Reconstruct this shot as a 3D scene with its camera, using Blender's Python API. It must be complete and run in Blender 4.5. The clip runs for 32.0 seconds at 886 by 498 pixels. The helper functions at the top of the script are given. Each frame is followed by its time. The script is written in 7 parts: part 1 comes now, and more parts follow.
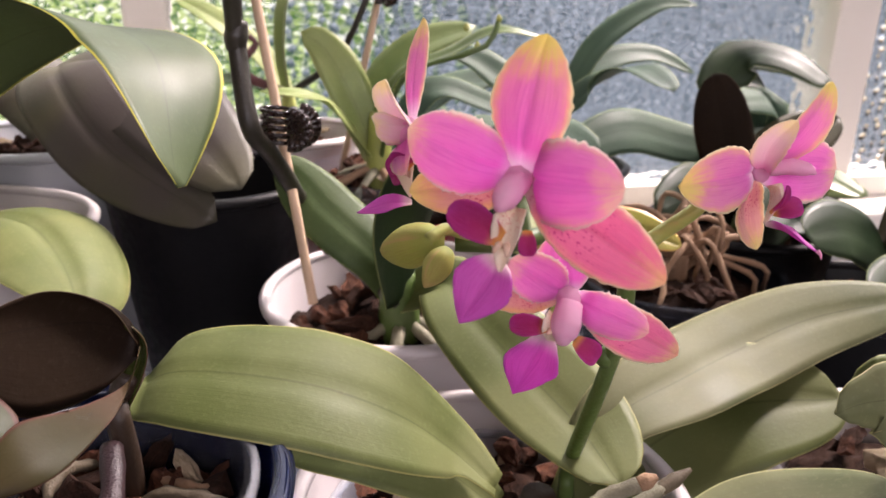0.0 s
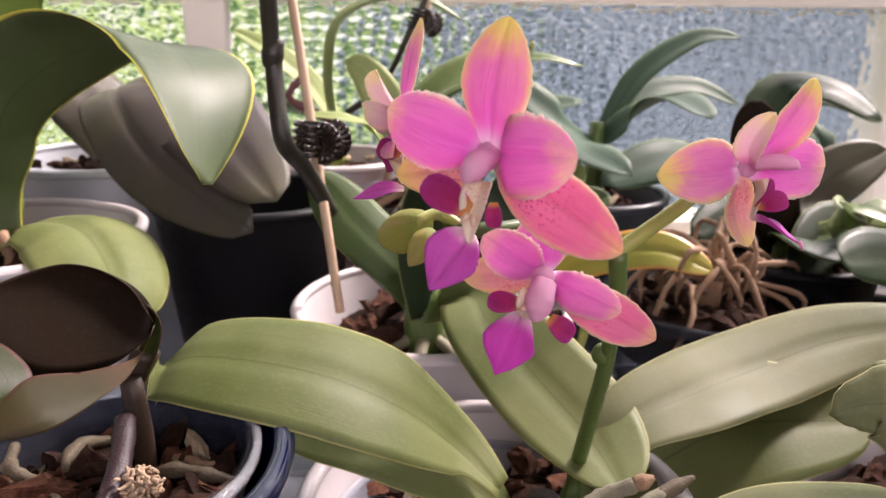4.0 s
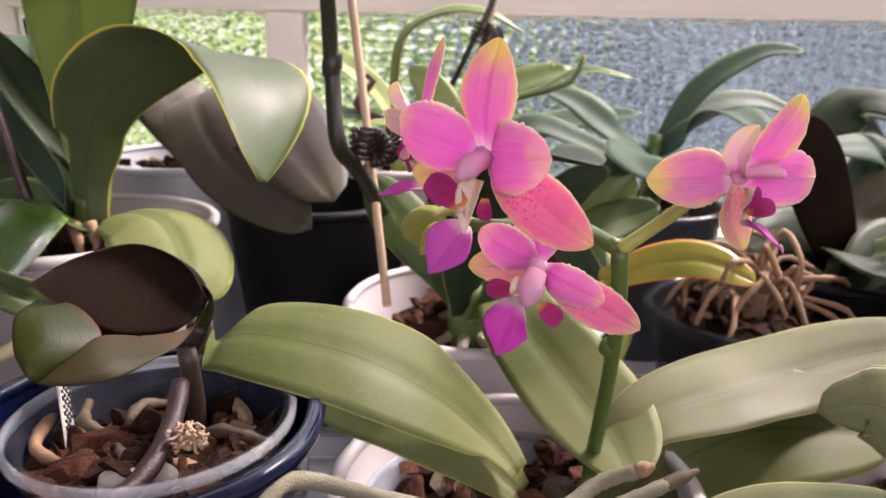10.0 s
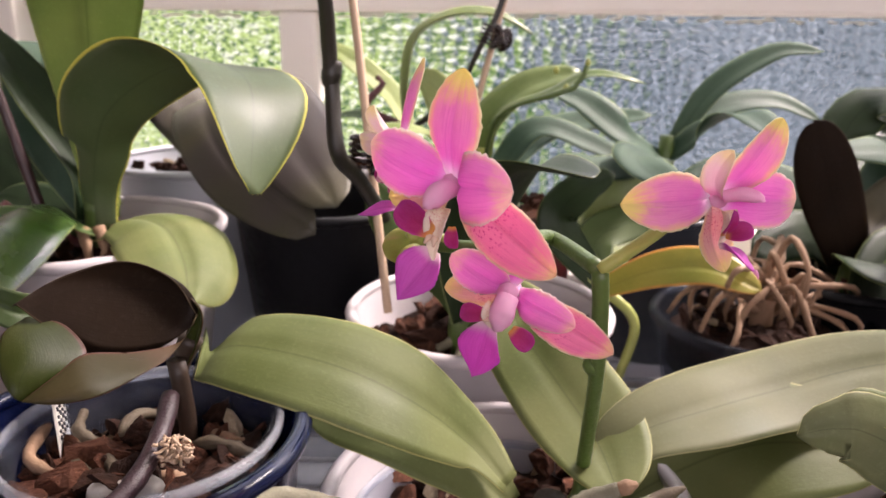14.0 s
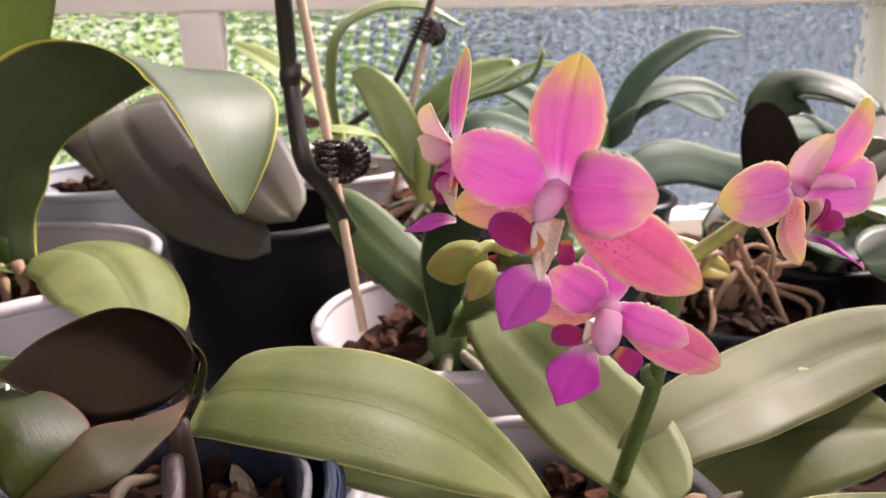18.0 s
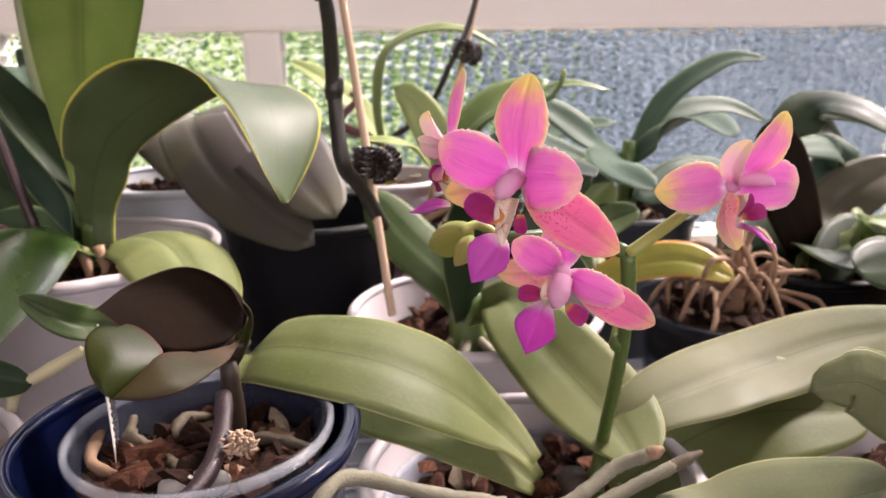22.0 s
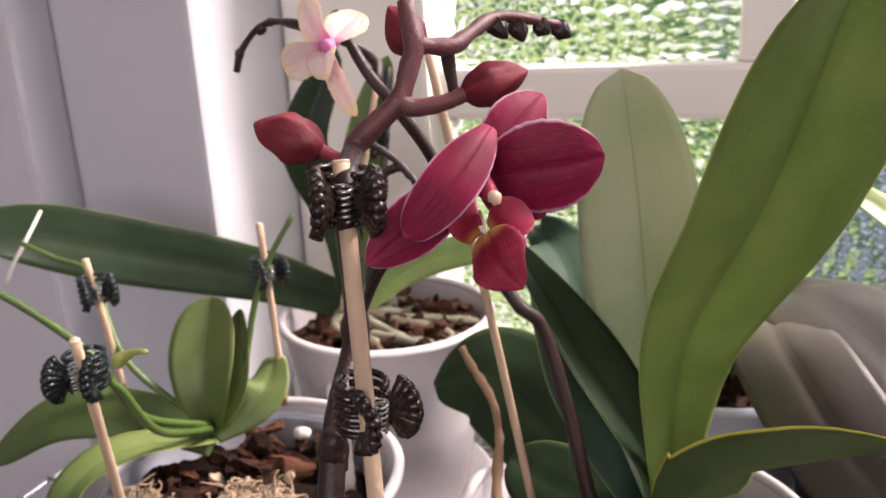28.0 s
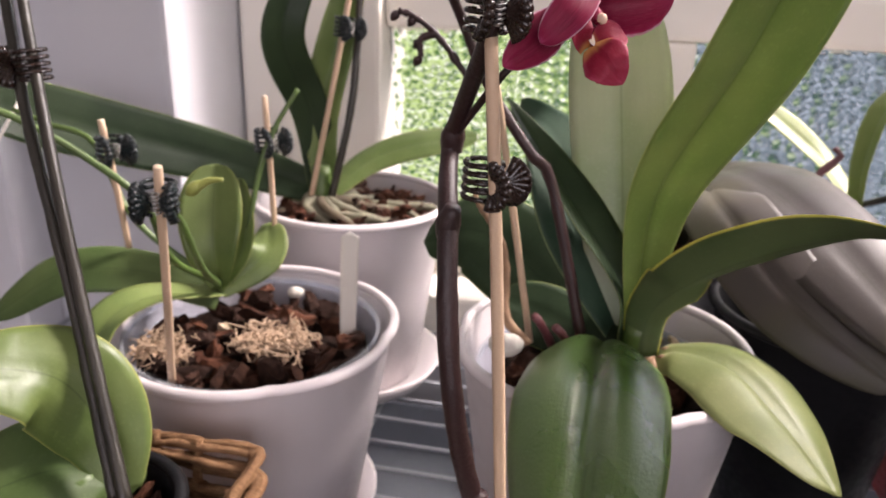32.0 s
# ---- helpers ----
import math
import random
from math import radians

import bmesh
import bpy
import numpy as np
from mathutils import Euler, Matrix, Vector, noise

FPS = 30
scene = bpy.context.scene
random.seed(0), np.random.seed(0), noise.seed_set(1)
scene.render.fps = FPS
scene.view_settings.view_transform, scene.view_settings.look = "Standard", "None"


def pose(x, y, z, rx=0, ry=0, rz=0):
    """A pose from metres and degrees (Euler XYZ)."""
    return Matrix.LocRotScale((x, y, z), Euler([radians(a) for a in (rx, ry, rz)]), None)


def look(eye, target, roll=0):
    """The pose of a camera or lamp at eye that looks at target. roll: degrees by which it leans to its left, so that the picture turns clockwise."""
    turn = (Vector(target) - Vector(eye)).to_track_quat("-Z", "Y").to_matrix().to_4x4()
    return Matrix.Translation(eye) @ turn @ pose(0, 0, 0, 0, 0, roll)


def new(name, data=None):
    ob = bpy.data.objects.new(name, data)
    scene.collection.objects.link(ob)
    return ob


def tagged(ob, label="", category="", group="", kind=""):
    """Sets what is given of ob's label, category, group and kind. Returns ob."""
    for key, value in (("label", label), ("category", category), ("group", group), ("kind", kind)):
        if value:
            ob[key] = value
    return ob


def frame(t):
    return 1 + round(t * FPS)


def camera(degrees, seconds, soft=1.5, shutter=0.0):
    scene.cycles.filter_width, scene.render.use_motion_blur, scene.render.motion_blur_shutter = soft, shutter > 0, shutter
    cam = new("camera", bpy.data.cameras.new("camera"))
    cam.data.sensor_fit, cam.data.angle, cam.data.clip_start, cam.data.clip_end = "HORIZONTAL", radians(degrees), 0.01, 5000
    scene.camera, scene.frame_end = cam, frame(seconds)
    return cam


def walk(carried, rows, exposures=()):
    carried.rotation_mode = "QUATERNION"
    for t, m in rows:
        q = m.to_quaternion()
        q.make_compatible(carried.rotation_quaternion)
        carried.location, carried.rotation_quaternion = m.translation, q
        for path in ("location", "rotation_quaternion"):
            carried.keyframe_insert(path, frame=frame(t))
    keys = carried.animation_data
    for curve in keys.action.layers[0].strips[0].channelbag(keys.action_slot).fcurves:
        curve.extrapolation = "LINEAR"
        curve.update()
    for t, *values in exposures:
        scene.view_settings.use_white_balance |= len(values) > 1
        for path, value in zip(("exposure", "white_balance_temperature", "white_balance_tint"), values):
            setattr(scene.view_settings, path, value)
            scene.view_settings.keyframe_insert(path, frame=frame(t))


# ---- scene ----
cam = camera(61.90, 32.0, 1.5)
cam.data.dof.use_dof, cam.data.dof.focus_distance, cam.data.dof.aperture_fstop = True, 0.155, 30.0
PATH = [
    (0, (0.00022, 0.00510, 0.35230), (0.19639, 0.92574, 0.01477), 0.69),
    (0.5, (-0.00409, 0.01288, 0.34936), (0.24209, 0.92370, 0.01799), 1.16),
    (1, (-0.00832, 0.01161, 0.34921), (0.25927, 0.92253, 0.03516), 0.30),
    (1.5, (-0.01389, 0.00914, 0.34787), (0.26187, 0.92301, 0.04988), 0.56),
    (2, (-0.01098, 0.00703, 0.34959), (0.24640, 0.92693, 0.05372), 0.16),
    (2.5, (0.00260, -0.00269, 0.34936), (0.19195, 0.93279, 0.05100), 0.25),
    (3, (0.00657, -0.00795, 0.34773), (0.16140, 0.93415, 0.05030), 0.45),
    (3.5, (0.00868, -0.00574, 0.34574), (0.15647, 0.93993, 0.05617), 0.22),
    (4, (0.01213, -0.00708, 0.34409), (0.13228, 0.94382, 0.05887), 0.62),
    (4.5, (0.01514, -0.01232, 0.34233), (0.09904, 0.94437, 0.06359), 0.91),
    (6.5, (0.01415, -0.00471, 0.34564), (0.09963, 0.94937, 0.05853), -0.23),
    (7, (0.00897, -0.00106, 0.34313), (0.07279, 0.95257, 0.04900), -0.19),
    (7.5, (0.00775, -0.00562, 0.34587), (0.09355, 0.94841, 0.05872), -0.08),
    (8, (0.01024, -0.00881, 0.34636), (0.11055, 0.94063, 0.04889), 0.21),
    (8.5, (0.01673, -0.01560, 0.34702), (0.08042, 0.94039, 0.06062), 0.26),
    (9, (0.02003, -0.01992, 0.34559), (0.05639, 0.93932, 0.06535), 0.65),
    (9.5, (0.02366, -0.02374, 0.34569), (0.04080, 0.93756, 0.07069), 0.68),
    (10, (0.02429, -0.02614, 0.34571), (0.04223, 0.93538, 0.07157), 0.96),
    (10.5, (0.02332, -0.02352, 0.34549), (0.04504, 0.93802, 0.07168), 1.08),
    (11, (0.02292, -0.02266, 0.34525), (0.04101, 0.93884, 0.07103), 0.85),
    (11.5, (0.02774, -0.01712, 0.34693), (0.04232, 0.94229, 0.06527), 0.17),
    (12, (0.03880, -0.01007, 0.34832), (0.00370, 0.94527, 0.05491), -0.90),
    (12.5, (0.04565, -0.01074, 0.34504), (-0.00696, 0.94038, 0.04074), -0.18),
    (13, (0.03742, -0.01221, 0.34434), (0.04094, 0.94490, 0.05462), 0.64),
    (13.5, (0.03407, -0.02210, 0.35134), (0.02559, 0.93604, 0.06516), 0.61),
    (15.5, (0.03700, -0.02763, 0.35305), (0.01762, 0.93249, 0.07413), 0.72),
    (16, (0.01796, -0.02306, 0.34858), (0.04956, 0.93434, 0.06157), 1.17),
    (16.5, (0.00666, -0.00963, 0.35155), (0.12727, 0.93672, 0.05179), 0.61),
    (17, (0.00200, -0.00432, 0.35267), (0.14698, 0.93861, 0.05293), -0.11),
    (17.5, (-0.00238, -0.00101, 0.35222), (0.15195, 0.93963, 0.04995), -0.24),
    (18, (-0.00001, -0.00181, 0.34989), (0.13344, 0.94687, 0.06318), -1.07),
    (18.5, (-0.01189, -0.00115, 0.34858), (0.10650, 0.94470, 0.04632), -0.79),
    (19, (-0.01205, -0.00281, 0.35015), (0.09999, 0.94330, 0.04631), -0.91),
    (19.5, (-0.00631, -0.00594, 0.35466), (0.12549, 0.93616, 0.04634), -0.40),
    (20, (0.00222, -0.01366, 0.35574), (0.13217, 0.93371, 0.06315), -0.65),
    (20.5, (0.00392, -0.02154, 0.35418), (0.11612, 0.93409, 0.08181), -0.64),
    (21, (0.00676, -0.02925, 0.35273), (0.09683, 0.92909, 0.08164), -0.52),
    (21.5, (0.00810, -0.03685, 0.35194), (0.08096, 0.92290, 0.08070), -0.77),
    (22, (0.00850, -0.04163, 0.35113), (0.07249, 0.92098, 0.08789), -0.64),
    (22.5, (0.00667, -0.04625, 0.35139), (0.07324, 0.91543, 0.08542), -1.29),
    (23, (0.00760, -0.04384, 0.35642), (0.06194, 0.90928, 0.05873), -1.75),
    (23.5, (0.00003, -0.04084, 0.35555), (0.06521, 0.90676, 0.04280), -1.15),
    (24, (-0.02027, -0.04115, 0.35878), (-0.01737, 0.90770, 0.04305), -1.34),
    (24.5, (-0.02633, -0.03500, 0.36565), (-0.04863, 0.91662, 0.05920), -1.08),
    (25, (-0.04483, -0.02449, 0.37811), (-0.11241, 0.92122, 0.06020), -0.71),
    (25.2, (-0.06437, -0.01555, 0.38645), (-0.15044, 0.93084, 0.07513), 1.78),
    (25.5, (-0.08759, -0.00078, 0.41395), (-0.20510, 0.94143, 0.10023), 2.00),
    (26, (-0.10895, 0.03168, 0.43460), (-0.33715, 0.95594, 0.12855), 0.58),
    (26.5, (-0.11628, 0.05850, 0.43408), (-0.38943, 0.97086, 0.12915), -1.57),
    (28.5, (-0.12947, 0.08901, 0.43276), (-0.48478, 0.98062, 0.15205), -2.09),
    (29, (-0.13098, 0.08914, 0.43128), (-0.48162, 0.97968, 0.14146), -1.69),
    (29.5, (-0.13554, 0.08216, 0.42976), (-0.46716, 0.97474, 0.12430), -0.55),
    (30, (-0.13730, 0.06820, 0.42610), (-0.44194, 0.96862, 0.11556), 0.92),
    (30.5, (-0.13729, 0.04624, 0.42564), (-0.40020, 0.95918, 0.11351), 1.76),
    (31, (-0.13206, 0.03529, 0.42249), (-0.34451, 0.95602, 0.09520), 2.01),
    (31.5, (-0.14451, 0.02117, 0.41720), (-0.33350, 0.94257, 0.07765), 2.50),
    (32, (-0.16818, 0.01553, 0.41383), (-0.34024, 0.93454, 0.05912), 2.11),
]
EXPOSURES = [(0.0, 0.57, 6600, 26), (20.0, 0.57, 6600, 26), (22.0, 0.66, 6600, 26), (24.0, 0.74, 6600, 26), (25.0, 0.70, 6600, 26), (25.5, 0.52, 6600, 25), (26.0, 0.28, 6500, 24), (30.0, 0.50, 6500, 23), (32.0, 0.48, 6500, 23)]
walk(cam, [(t, look(eye, target, roll)) for t, eye, target, roll in PATH], EXPOSURES)

# ---------------------------------------------------------------- light
world = bpy.data.worlds.new("sky")
scene.world = world
world.use_nodes = True
wn = world.node_tree
sky = wn.nodes.new("ShaderNodeTexSky")
sky.sky_type, sky.sun_disc = "NISHITA", False
sky.sun_elevation, sky.sun_rotation = radians(47), radians(58)
wn.links.new(sky.outputs[0], wn.nodes["Background"].inputs[0])
wn.nodes["Background"].inputs[1].default_value = 0.12

SUN_FROM = Vector((0.55, 0.34, 0.70))
sun = new("sun", bpy.data.lights.new("sun", "SUN"))
sun.data.energy, sun.data.angle, sun.data.color = 5.0, radians(11.0), (1.0, 0.93, 0.84)
sun.matrix_world = look(SUN_FROM * 5, (0, 0, 0))

# daylight of the window in the room's far wall, behind the camera
room_light = new("room_window_light", bpy.data.lights.new("room_window_light", "AREA"))
room_light.data.shape, room_light.data.size, room_light.data.size_y = "RECTANGLE", 2.4, 1.5
room_light.data.energy, room_light.data.color = 30.0, (1.0, 0.93, 0.90)
room_light.matrix_world = look((0.5, -2.55, 1.25), (0.0, 0.3, 0.3))

# sky light of the upper window panes
upper_light = new("upper_pane_light", bpy.data.lights.new("upper_pane_light", "AREA"))
upper_light.data.shape, upper_light.data.size, upper_light.data.size_y = "RECTANGLE", 1.45, 0.72
upper_light.data.energy, upper_light.data.color = 3.5, (0.88, 0.94, 1.0)
upper_light.matrix_world = look((0.42, 0.64, 0.82), (0.30, -0.4, 0.35))


# ---------------------------------------------------------------- materials
def graph(name):
    m = bpy.data.materials.new(name)
    m.use_nodes = True
    nt = m.node_tree
    return m, nt, nt.nodes["Principled BSDF"]


def nd(nt, kind, **values):
    n = nt.nodes.new("ShaderNode" + kind)
    for key, v in values.items():
        if key in n.inputs:
            n.inputs[key].default_value = v
        elif key == "feature":
            n.feature = v
    return n


def math_node(nt, op, a, b=None, clamp=False):
    n = nt.nodes.new("ShaderNodeMath")
    n.operation, n.use_clamp = op, clamp
    for i, v in enumerate((a, b)):
        if v is None:
            continue
        if isinstance(v, (int, float)):
            n.inputs[i].default_value = v
        else:
            nt.links.new(v, n.inputs[i])
    return n.outputs[0]


def mix(nt, fac, a, b):
    n = nt.nodes.new("ShaderNodeMix")
    n.data_type = "RGBA"
    for sock, v in ((n.inputs[0], fac), (n.inputs[6], a), (n.inputs[7], b)):
        if isinstance(v, (int, float)):
            sock.default_value = v
        elif isinstance(v, tuple):
            sock.default_value = (*v, 1.0)
        else:
            nt.links.new(v, sock)
    return n.outputs[2]


def span(nt, v, lo, hi, a=0.0, b=1.0):
    n = nt.nodes.new("ShaderNodeMapRange")
    n.interpolation_type = "SMOOTHSTEP"
    nt.links.new(v, n.inputs[0])
    for i, x in enumerate((lo, hi, a, b)):
        n.inputs[i + 1].default_value = x
    return n.outputs[0]


def noise_of(nt, scale, detail=4.0, coord=None, stretch=None, rough=0.55):
    n = nd(nt, "TexNoise", Scale=scale, Detail=detail, Roughness=rough)
    if coord is None:
        coord = nd(nt, "TexCoord").outputs["Object"]
    if stretch:
        mp = nd(nt, "Mapping")
        mp.inputs["Scale"].default_value = stretch
        nt.links.new(coord, mp.inputs[0])
        coord = mp.outputs[0]
    nt.links.new(coord, n.inputs["Vector"])
    return n.outputs["Fac"]


def bump(nt, bsdf, height, strength, distance=0.001):
    b = nd(nt, "Bump", Strength=strength, Distance=distance)
    nt.links.new(height, b.inputs["Height"])
    nt.links.new(b.outputs[0], bsdf.inputs["Normal"])
    return b


def plain(name, color, rough=0.5, vary=0.12, scale=40.0, bumpy=0.2, metal=0.0, spec=0.5, sheen=None):
    m, nt, p = graph(name)
    big, fine = noise_of(nt, scale * 0.25, 3), noise_of(nt, scale * 6, 5)
    dark = tuple(c * (1 - vary * 2) for c in color)
    light = tuple(min(1, c * (1 + vary)) for c in color)
    col = mix(nt, big, dark, light)
    col = mix(nt, math_node(nt, "MULTIPLY", fine, vary), col, dark)
    nt.links.new(col, p.inputs["Base Color"])
    nt.links.new(span(nt, fine, 0.3, 0.7, rough - 0.08, rough + 0.08), p.inputs["Roughness"])
    p.inputs["Metallic"].default_value = metal
    p.inputs["Specular IOR Level"].default_value = spec
    if bumpy:
        bump(nt, p, fine, bumpy, 0.0006)
    return m


def leaf_mat(name, top, second, edge=None, under=None, rough=0.33, through_it=0.22, edge_from=0.93, gloss=0.5, relief=0.22):
    """Waxy leaf: mottled green, faint lengthwise veins, a paler margin, some light through it."""
    m, nt, p = graph(name)
    uv = nd(nt, "UVMap").outputs[0]
    sep = nd(nt, "SeparateXYZ")
    nt.links.new(uv, sep.inputs[0])
    across = math_node(nt, "ABSOLUTE", math_node(nt, "SUBTRACT", math_node(nt, "MULTIPLY", sep.outputs[0], 2.0), 1.0))
    big = noise_of(nt, 26.0, 4)
    veins = noise_of(nt, 1.0, 4, uv, (70.0, 2.2, 1.0))
    fine = noise_of(nt, 700.0, 4)
    rnd = nd(nt, "ObjectInfo").outputs["Random"]
    col = mix(nt, span(nt, big, 0.32, 0.70), top, second)
    col = mix(nt, span(nt, veins, 0.45, 0.75, 0.0, 0.16), col, tuple(c * 0.72 for c in top))
    col = mix(nt, span(nt, fine, 0.52, 0.75, 0.0, 0.18), col, tuple(min(1, c * 1.5 + 0.02) for c in second))
    col = mix(nt, span(nt, noise_of(nt, 13.0, 2), 0.44, 0.66, 0.0, 0.45), col, tuple(min(1, c * k) for c, k in zip(second, (1.22, 1.08, 1.10))))
    if under:
        col = mix(nt, span(nt, noise_of(nt, 9.0, 3), 0.42, 0.62), col, under)
    col = mix(nt, span(nt, across, 0.0, 0.035, 0.45, 0.0), col, tuple(c * 0.55 for c in top))
    if edge:
        wob = math_node(nt, "ADD", across, math_node(nt, "MULTIPLY", math_node(nt, "SUBTRACT", big, 0.5), 0.03))
        col = mix(nt, span(nt, wob, edge_from, min(edge_from + 0.045, 1.0), 0.0, 0.9), col, edge)
    hsv = nd(nt, "HueSaturation")
    nt.links.new(math_node(nt, "ADD", math_node(nt, "MULTIPLY", rnd, 0.24), 0.88), hsv.inputs["Value"])
    nt.links.new(col, hsv.inputs["Color"])
    col = hsv.outputs[0]
    nt.links.new(col, p.inputs["Base Color"])
    nt.links.new(span(nt, big, 0.3, 0.7, rough - 0.07, rough + 0.12), p.inputs["Roughness"])
    p.inputs["Specular IOR Level"].default_value = gloss
    h = math_node(nt, "ADD", math_node(nt, "MULTIPLY", veins, 0.30), math_node(nt, "MULTIPLY", fine, 0.45))
    b = bump(nt, p, h, relief, 0.0006)
    tr = nd(nt, "BsdfTranslucent")
    lit = nd(nt, "HueSaturation", Saturation=1.0, Value=1.7)
    nt.links.new(col, lit.inputs["Color"])
    nt.links.new(lit.outputs[0], tr.inputs["Color"])
    nt.links.new(b.outputs[0], tr.inputs["Normal"])
    ms = nd(nt, "MixShader", Fac=through_it)
    nt.links.new(p.outputs[0], ms.inputs[1])
    nt.links.new(tr.outputs[0], ms.inputs[2])
    nt.links.new(ms.outputs[0], nt.nodes["Material Output"].inputs[0])
    return m


def petal_mat(name, inner, middle, edge, throat=None, spots=None, edge_at=0.80, tip_at=0.86, through_it=0.35, rim=None, streak=0.5, spot_from=0.70):
    """Petal: deep colour in the middle, peach towards the margin and tip, a pale rim whitened for its backlit glow,
    fine lengthwise veins, light through it.
    """
    m, nt, p = graph(name)
    uv = nd(nt, "UVMap").outputs[0]
    sep = nd(nt, "SeparateXYZ")
    nt.links.new(uv, sep.inputs[0])
    across = math_node(nt, "ABSOLUTE", math_node(nt, "SUBTRACT", math_node(nt, "MULTIPLY", sep.outputs[0], 2.0), 1.0))
    along = sep.outputs[1]
    wob = noise_of(nt, 300.0, 5)
    veins = noise_of(nt, 1.0, 5, uv, (30.0, 2.0, 1.0))
    fine = noise_of(nt, 1.0, 3, uv, (110.0, 9.0, 1.0))
    w = math_node(nt, "MULTIPLY", math_node(nt, "SUBTRACT", math_node(nt, "ADD", math_node(nt, "MULTIPLY", wob, 0.5), math_node(nt, "MULTIPLY", veins, 0.5)), 0.5), 0.75)
    side = math_node(nt, "ADD", across, w)
    end = math_node(nt, "ADD", along, w)
    col = mix(nt, span(nt, math_node(nt, "ADD", end, math_node(nt, "MULTIPLY", across, 0.3)), 0.15, 1.0), inner, middle)
    col = mix(nt, span(nt, veins, 0.46, 0.66, 0.0, streak), col, tuple(c * k for c, k in zip(inner, (0.84, 0.60, 0.82))))
    col = mix(nt, span(nt, fine, 0.50, 0.72, 0.0, 0.30), col, tuple(min(1, c * 1.1 + 0.10) for c in middle))
    col = mix(nt, span(nt, across, 0.0, 0.05, 0.30, 0.0), col, tuple(c * 0.8 for c in inner))
    col = mix(nt, math_node(nt, "MAXIMUM", span(nt, side, edge_at - 0.12, edge_at + 0.24), span(nt, end, tip_at - 0.14, tip_at + 0.16)), col, edge)
    if rim:
        col = mix(nt, math_node(nt, "MAXIMUM", span(nt, side, 0.92, 1.06, 0.0, 0.8), span(nt, end, tip_at + 0.02, tip_at + 0.22, 0.0, 0.9)), col, rim)
        # whitens the cream margin: the glow of a backlit edge, painted in
        col = mix(nt, span(nt, math_node(nt, "ADD", across, math_node(nt, "MULTIPLY", w, 0.12)), 0.90, 0.97, 0.0, 0.85), col, tuple(0.5 * c + 0.44 for c in rim))
    if throat:
        col = mix(nt, span(nt, along, 0.02, 0.26, 1.0, 0.0), col, throat)
    if spots:
        vo = nd(nt, "TexVoronoi", Scale=1.0)
        mp = nd(nt, "Mapping")
        mp.inputs["Scale"].default_value = (20.0, 30.0, 1.0)
        nt.links.new(uv, mp.inputs[0])
        nt.links.new(mp.outputs[0], vo.inputs["Vector"])
        dot = span(nt, vo.outputs["Distance"], 0.22, 0.40, 1.0, 0.0)
        where = math_node(nt, "MULTIPLY", span(nt, along, spot_from, spot_from - 0.3), span(nt, across, 0.95, 0.6))
        col = mix(nt, math_node(nt, "MULTIPLY", dot, math_node(nt, "MULTIPLY", where, 0.8)), col, spots)
    nt.links.new(col, p.inputs["Base Color"])
    p.inputs["Roughness"].default_value = 0.5
    p.inputs["Specular IOR Level"].default_value = 0.3
    b = bump(nt, p, math_node(nt, "ADD", math_node(nt, "ADD", veins, math_node(nt, "MULTIPLY", fine, 0.4)), math_node(nt, "MULTIPLY", wob, 0.3)), 0.35, 0.0005)
    tr = nd(nt, "BsdfTranslucent")
    nt.links.new(col, tr.inputs["Color"])
    nt.links.new(b.outputs[0], tr.inputs["Normal"])
    ms = nd(nt, "MixShader", Fac=through_it)
    nt.links.new(p.outputs[0], ms.inputs[1])
    nt.links.new(tr.outputs[0], ms.inputs[2])
    nt.links.new(ms.outputs[0], nt.nodes["Material Output"].inputs[0])
    return m


def bark_mat(name, dark, light, rough=0.85, unit=1.0):
    m, nt, p = graph(name)
    rnd = nd(nt, "ObjectInfo").outputs["Random"]
    isl = nd(nt, "NewGeometry").outputs["Random Per Island"]
    n1, n2 = noise_of(nt, 1.6 * unit, 6, None, (1.0, 4.5, 3.0), 0.75), noise_of(nt, 9.0 * unit, 4)
    pick = math_node(nt, "FRACT", math_node(nt, "ADD", rnd, isl))
    col = mix(nt, span(nt, n1, 0.3, 0.72), dark, light)
    col = mix(nt, span(nt, n2, 0.56, 0.74, 0.0, 0.5), col, tuple(min(1, c * 1.6) for c in light))
    col = mix(nt, math_node(nt, "MULTIPLY", pick, 0.75), col, tuple(c * 0.55 for c in dark))
    nt.links.new(col, p.inputs["Base Color"])
    p.inputs["Roughness"].default_value = rough
    p.inputs["Specular IOR Level"].default_value = 0.15
    bump(nt, p, math_node(nt, "ADD", n1, math_node(nt, "MULTIPLY", n2, 0.4)), 0.8, 0.0012)
    return m


LEAF = leaf_mat("leaf_green", (0.095, 0.150, 0.036), (0.155, 0.215, 0.062), (0.34, 0.36, 0.10), edge_from=0.95, rough=0.40)
LEAF_FRONT = leaf_mat("leaf_front", (0.098, 0.126, 0.034), (0.150, 0.178, 0.062), (0.46, 0.44, 0.16), edge_from=0.966, rough=0.52, gloss=0.32, relief=0.24)
LEAF_MID = leaf_mat("leaf_mid_green", (0.040, 0.098, 0.013), (0.066, 0.130, 0.024), (0.20, 0.24, 0.07), edge_from=0.970, rough=0.27, gloss=1.3, through_it=0.10, relief=0.75)
LEAF_UP = leaf_mat("leaf_upright", (0.145, 0.215, 0.050), (0.205, 0.272, 0.078), (0.38, 0.41, 0.14), edge_from=0.968, rough=0.42, through_it=0.20)
LEAF_LIME = leaf_mat("leaf_lime", (0.140, 0.176, 0.048), (0.216, 0.242, 0.084), (0.46, 0.46, 0.18), edge_from=0.968, rough=0.5, gloss=0.4)
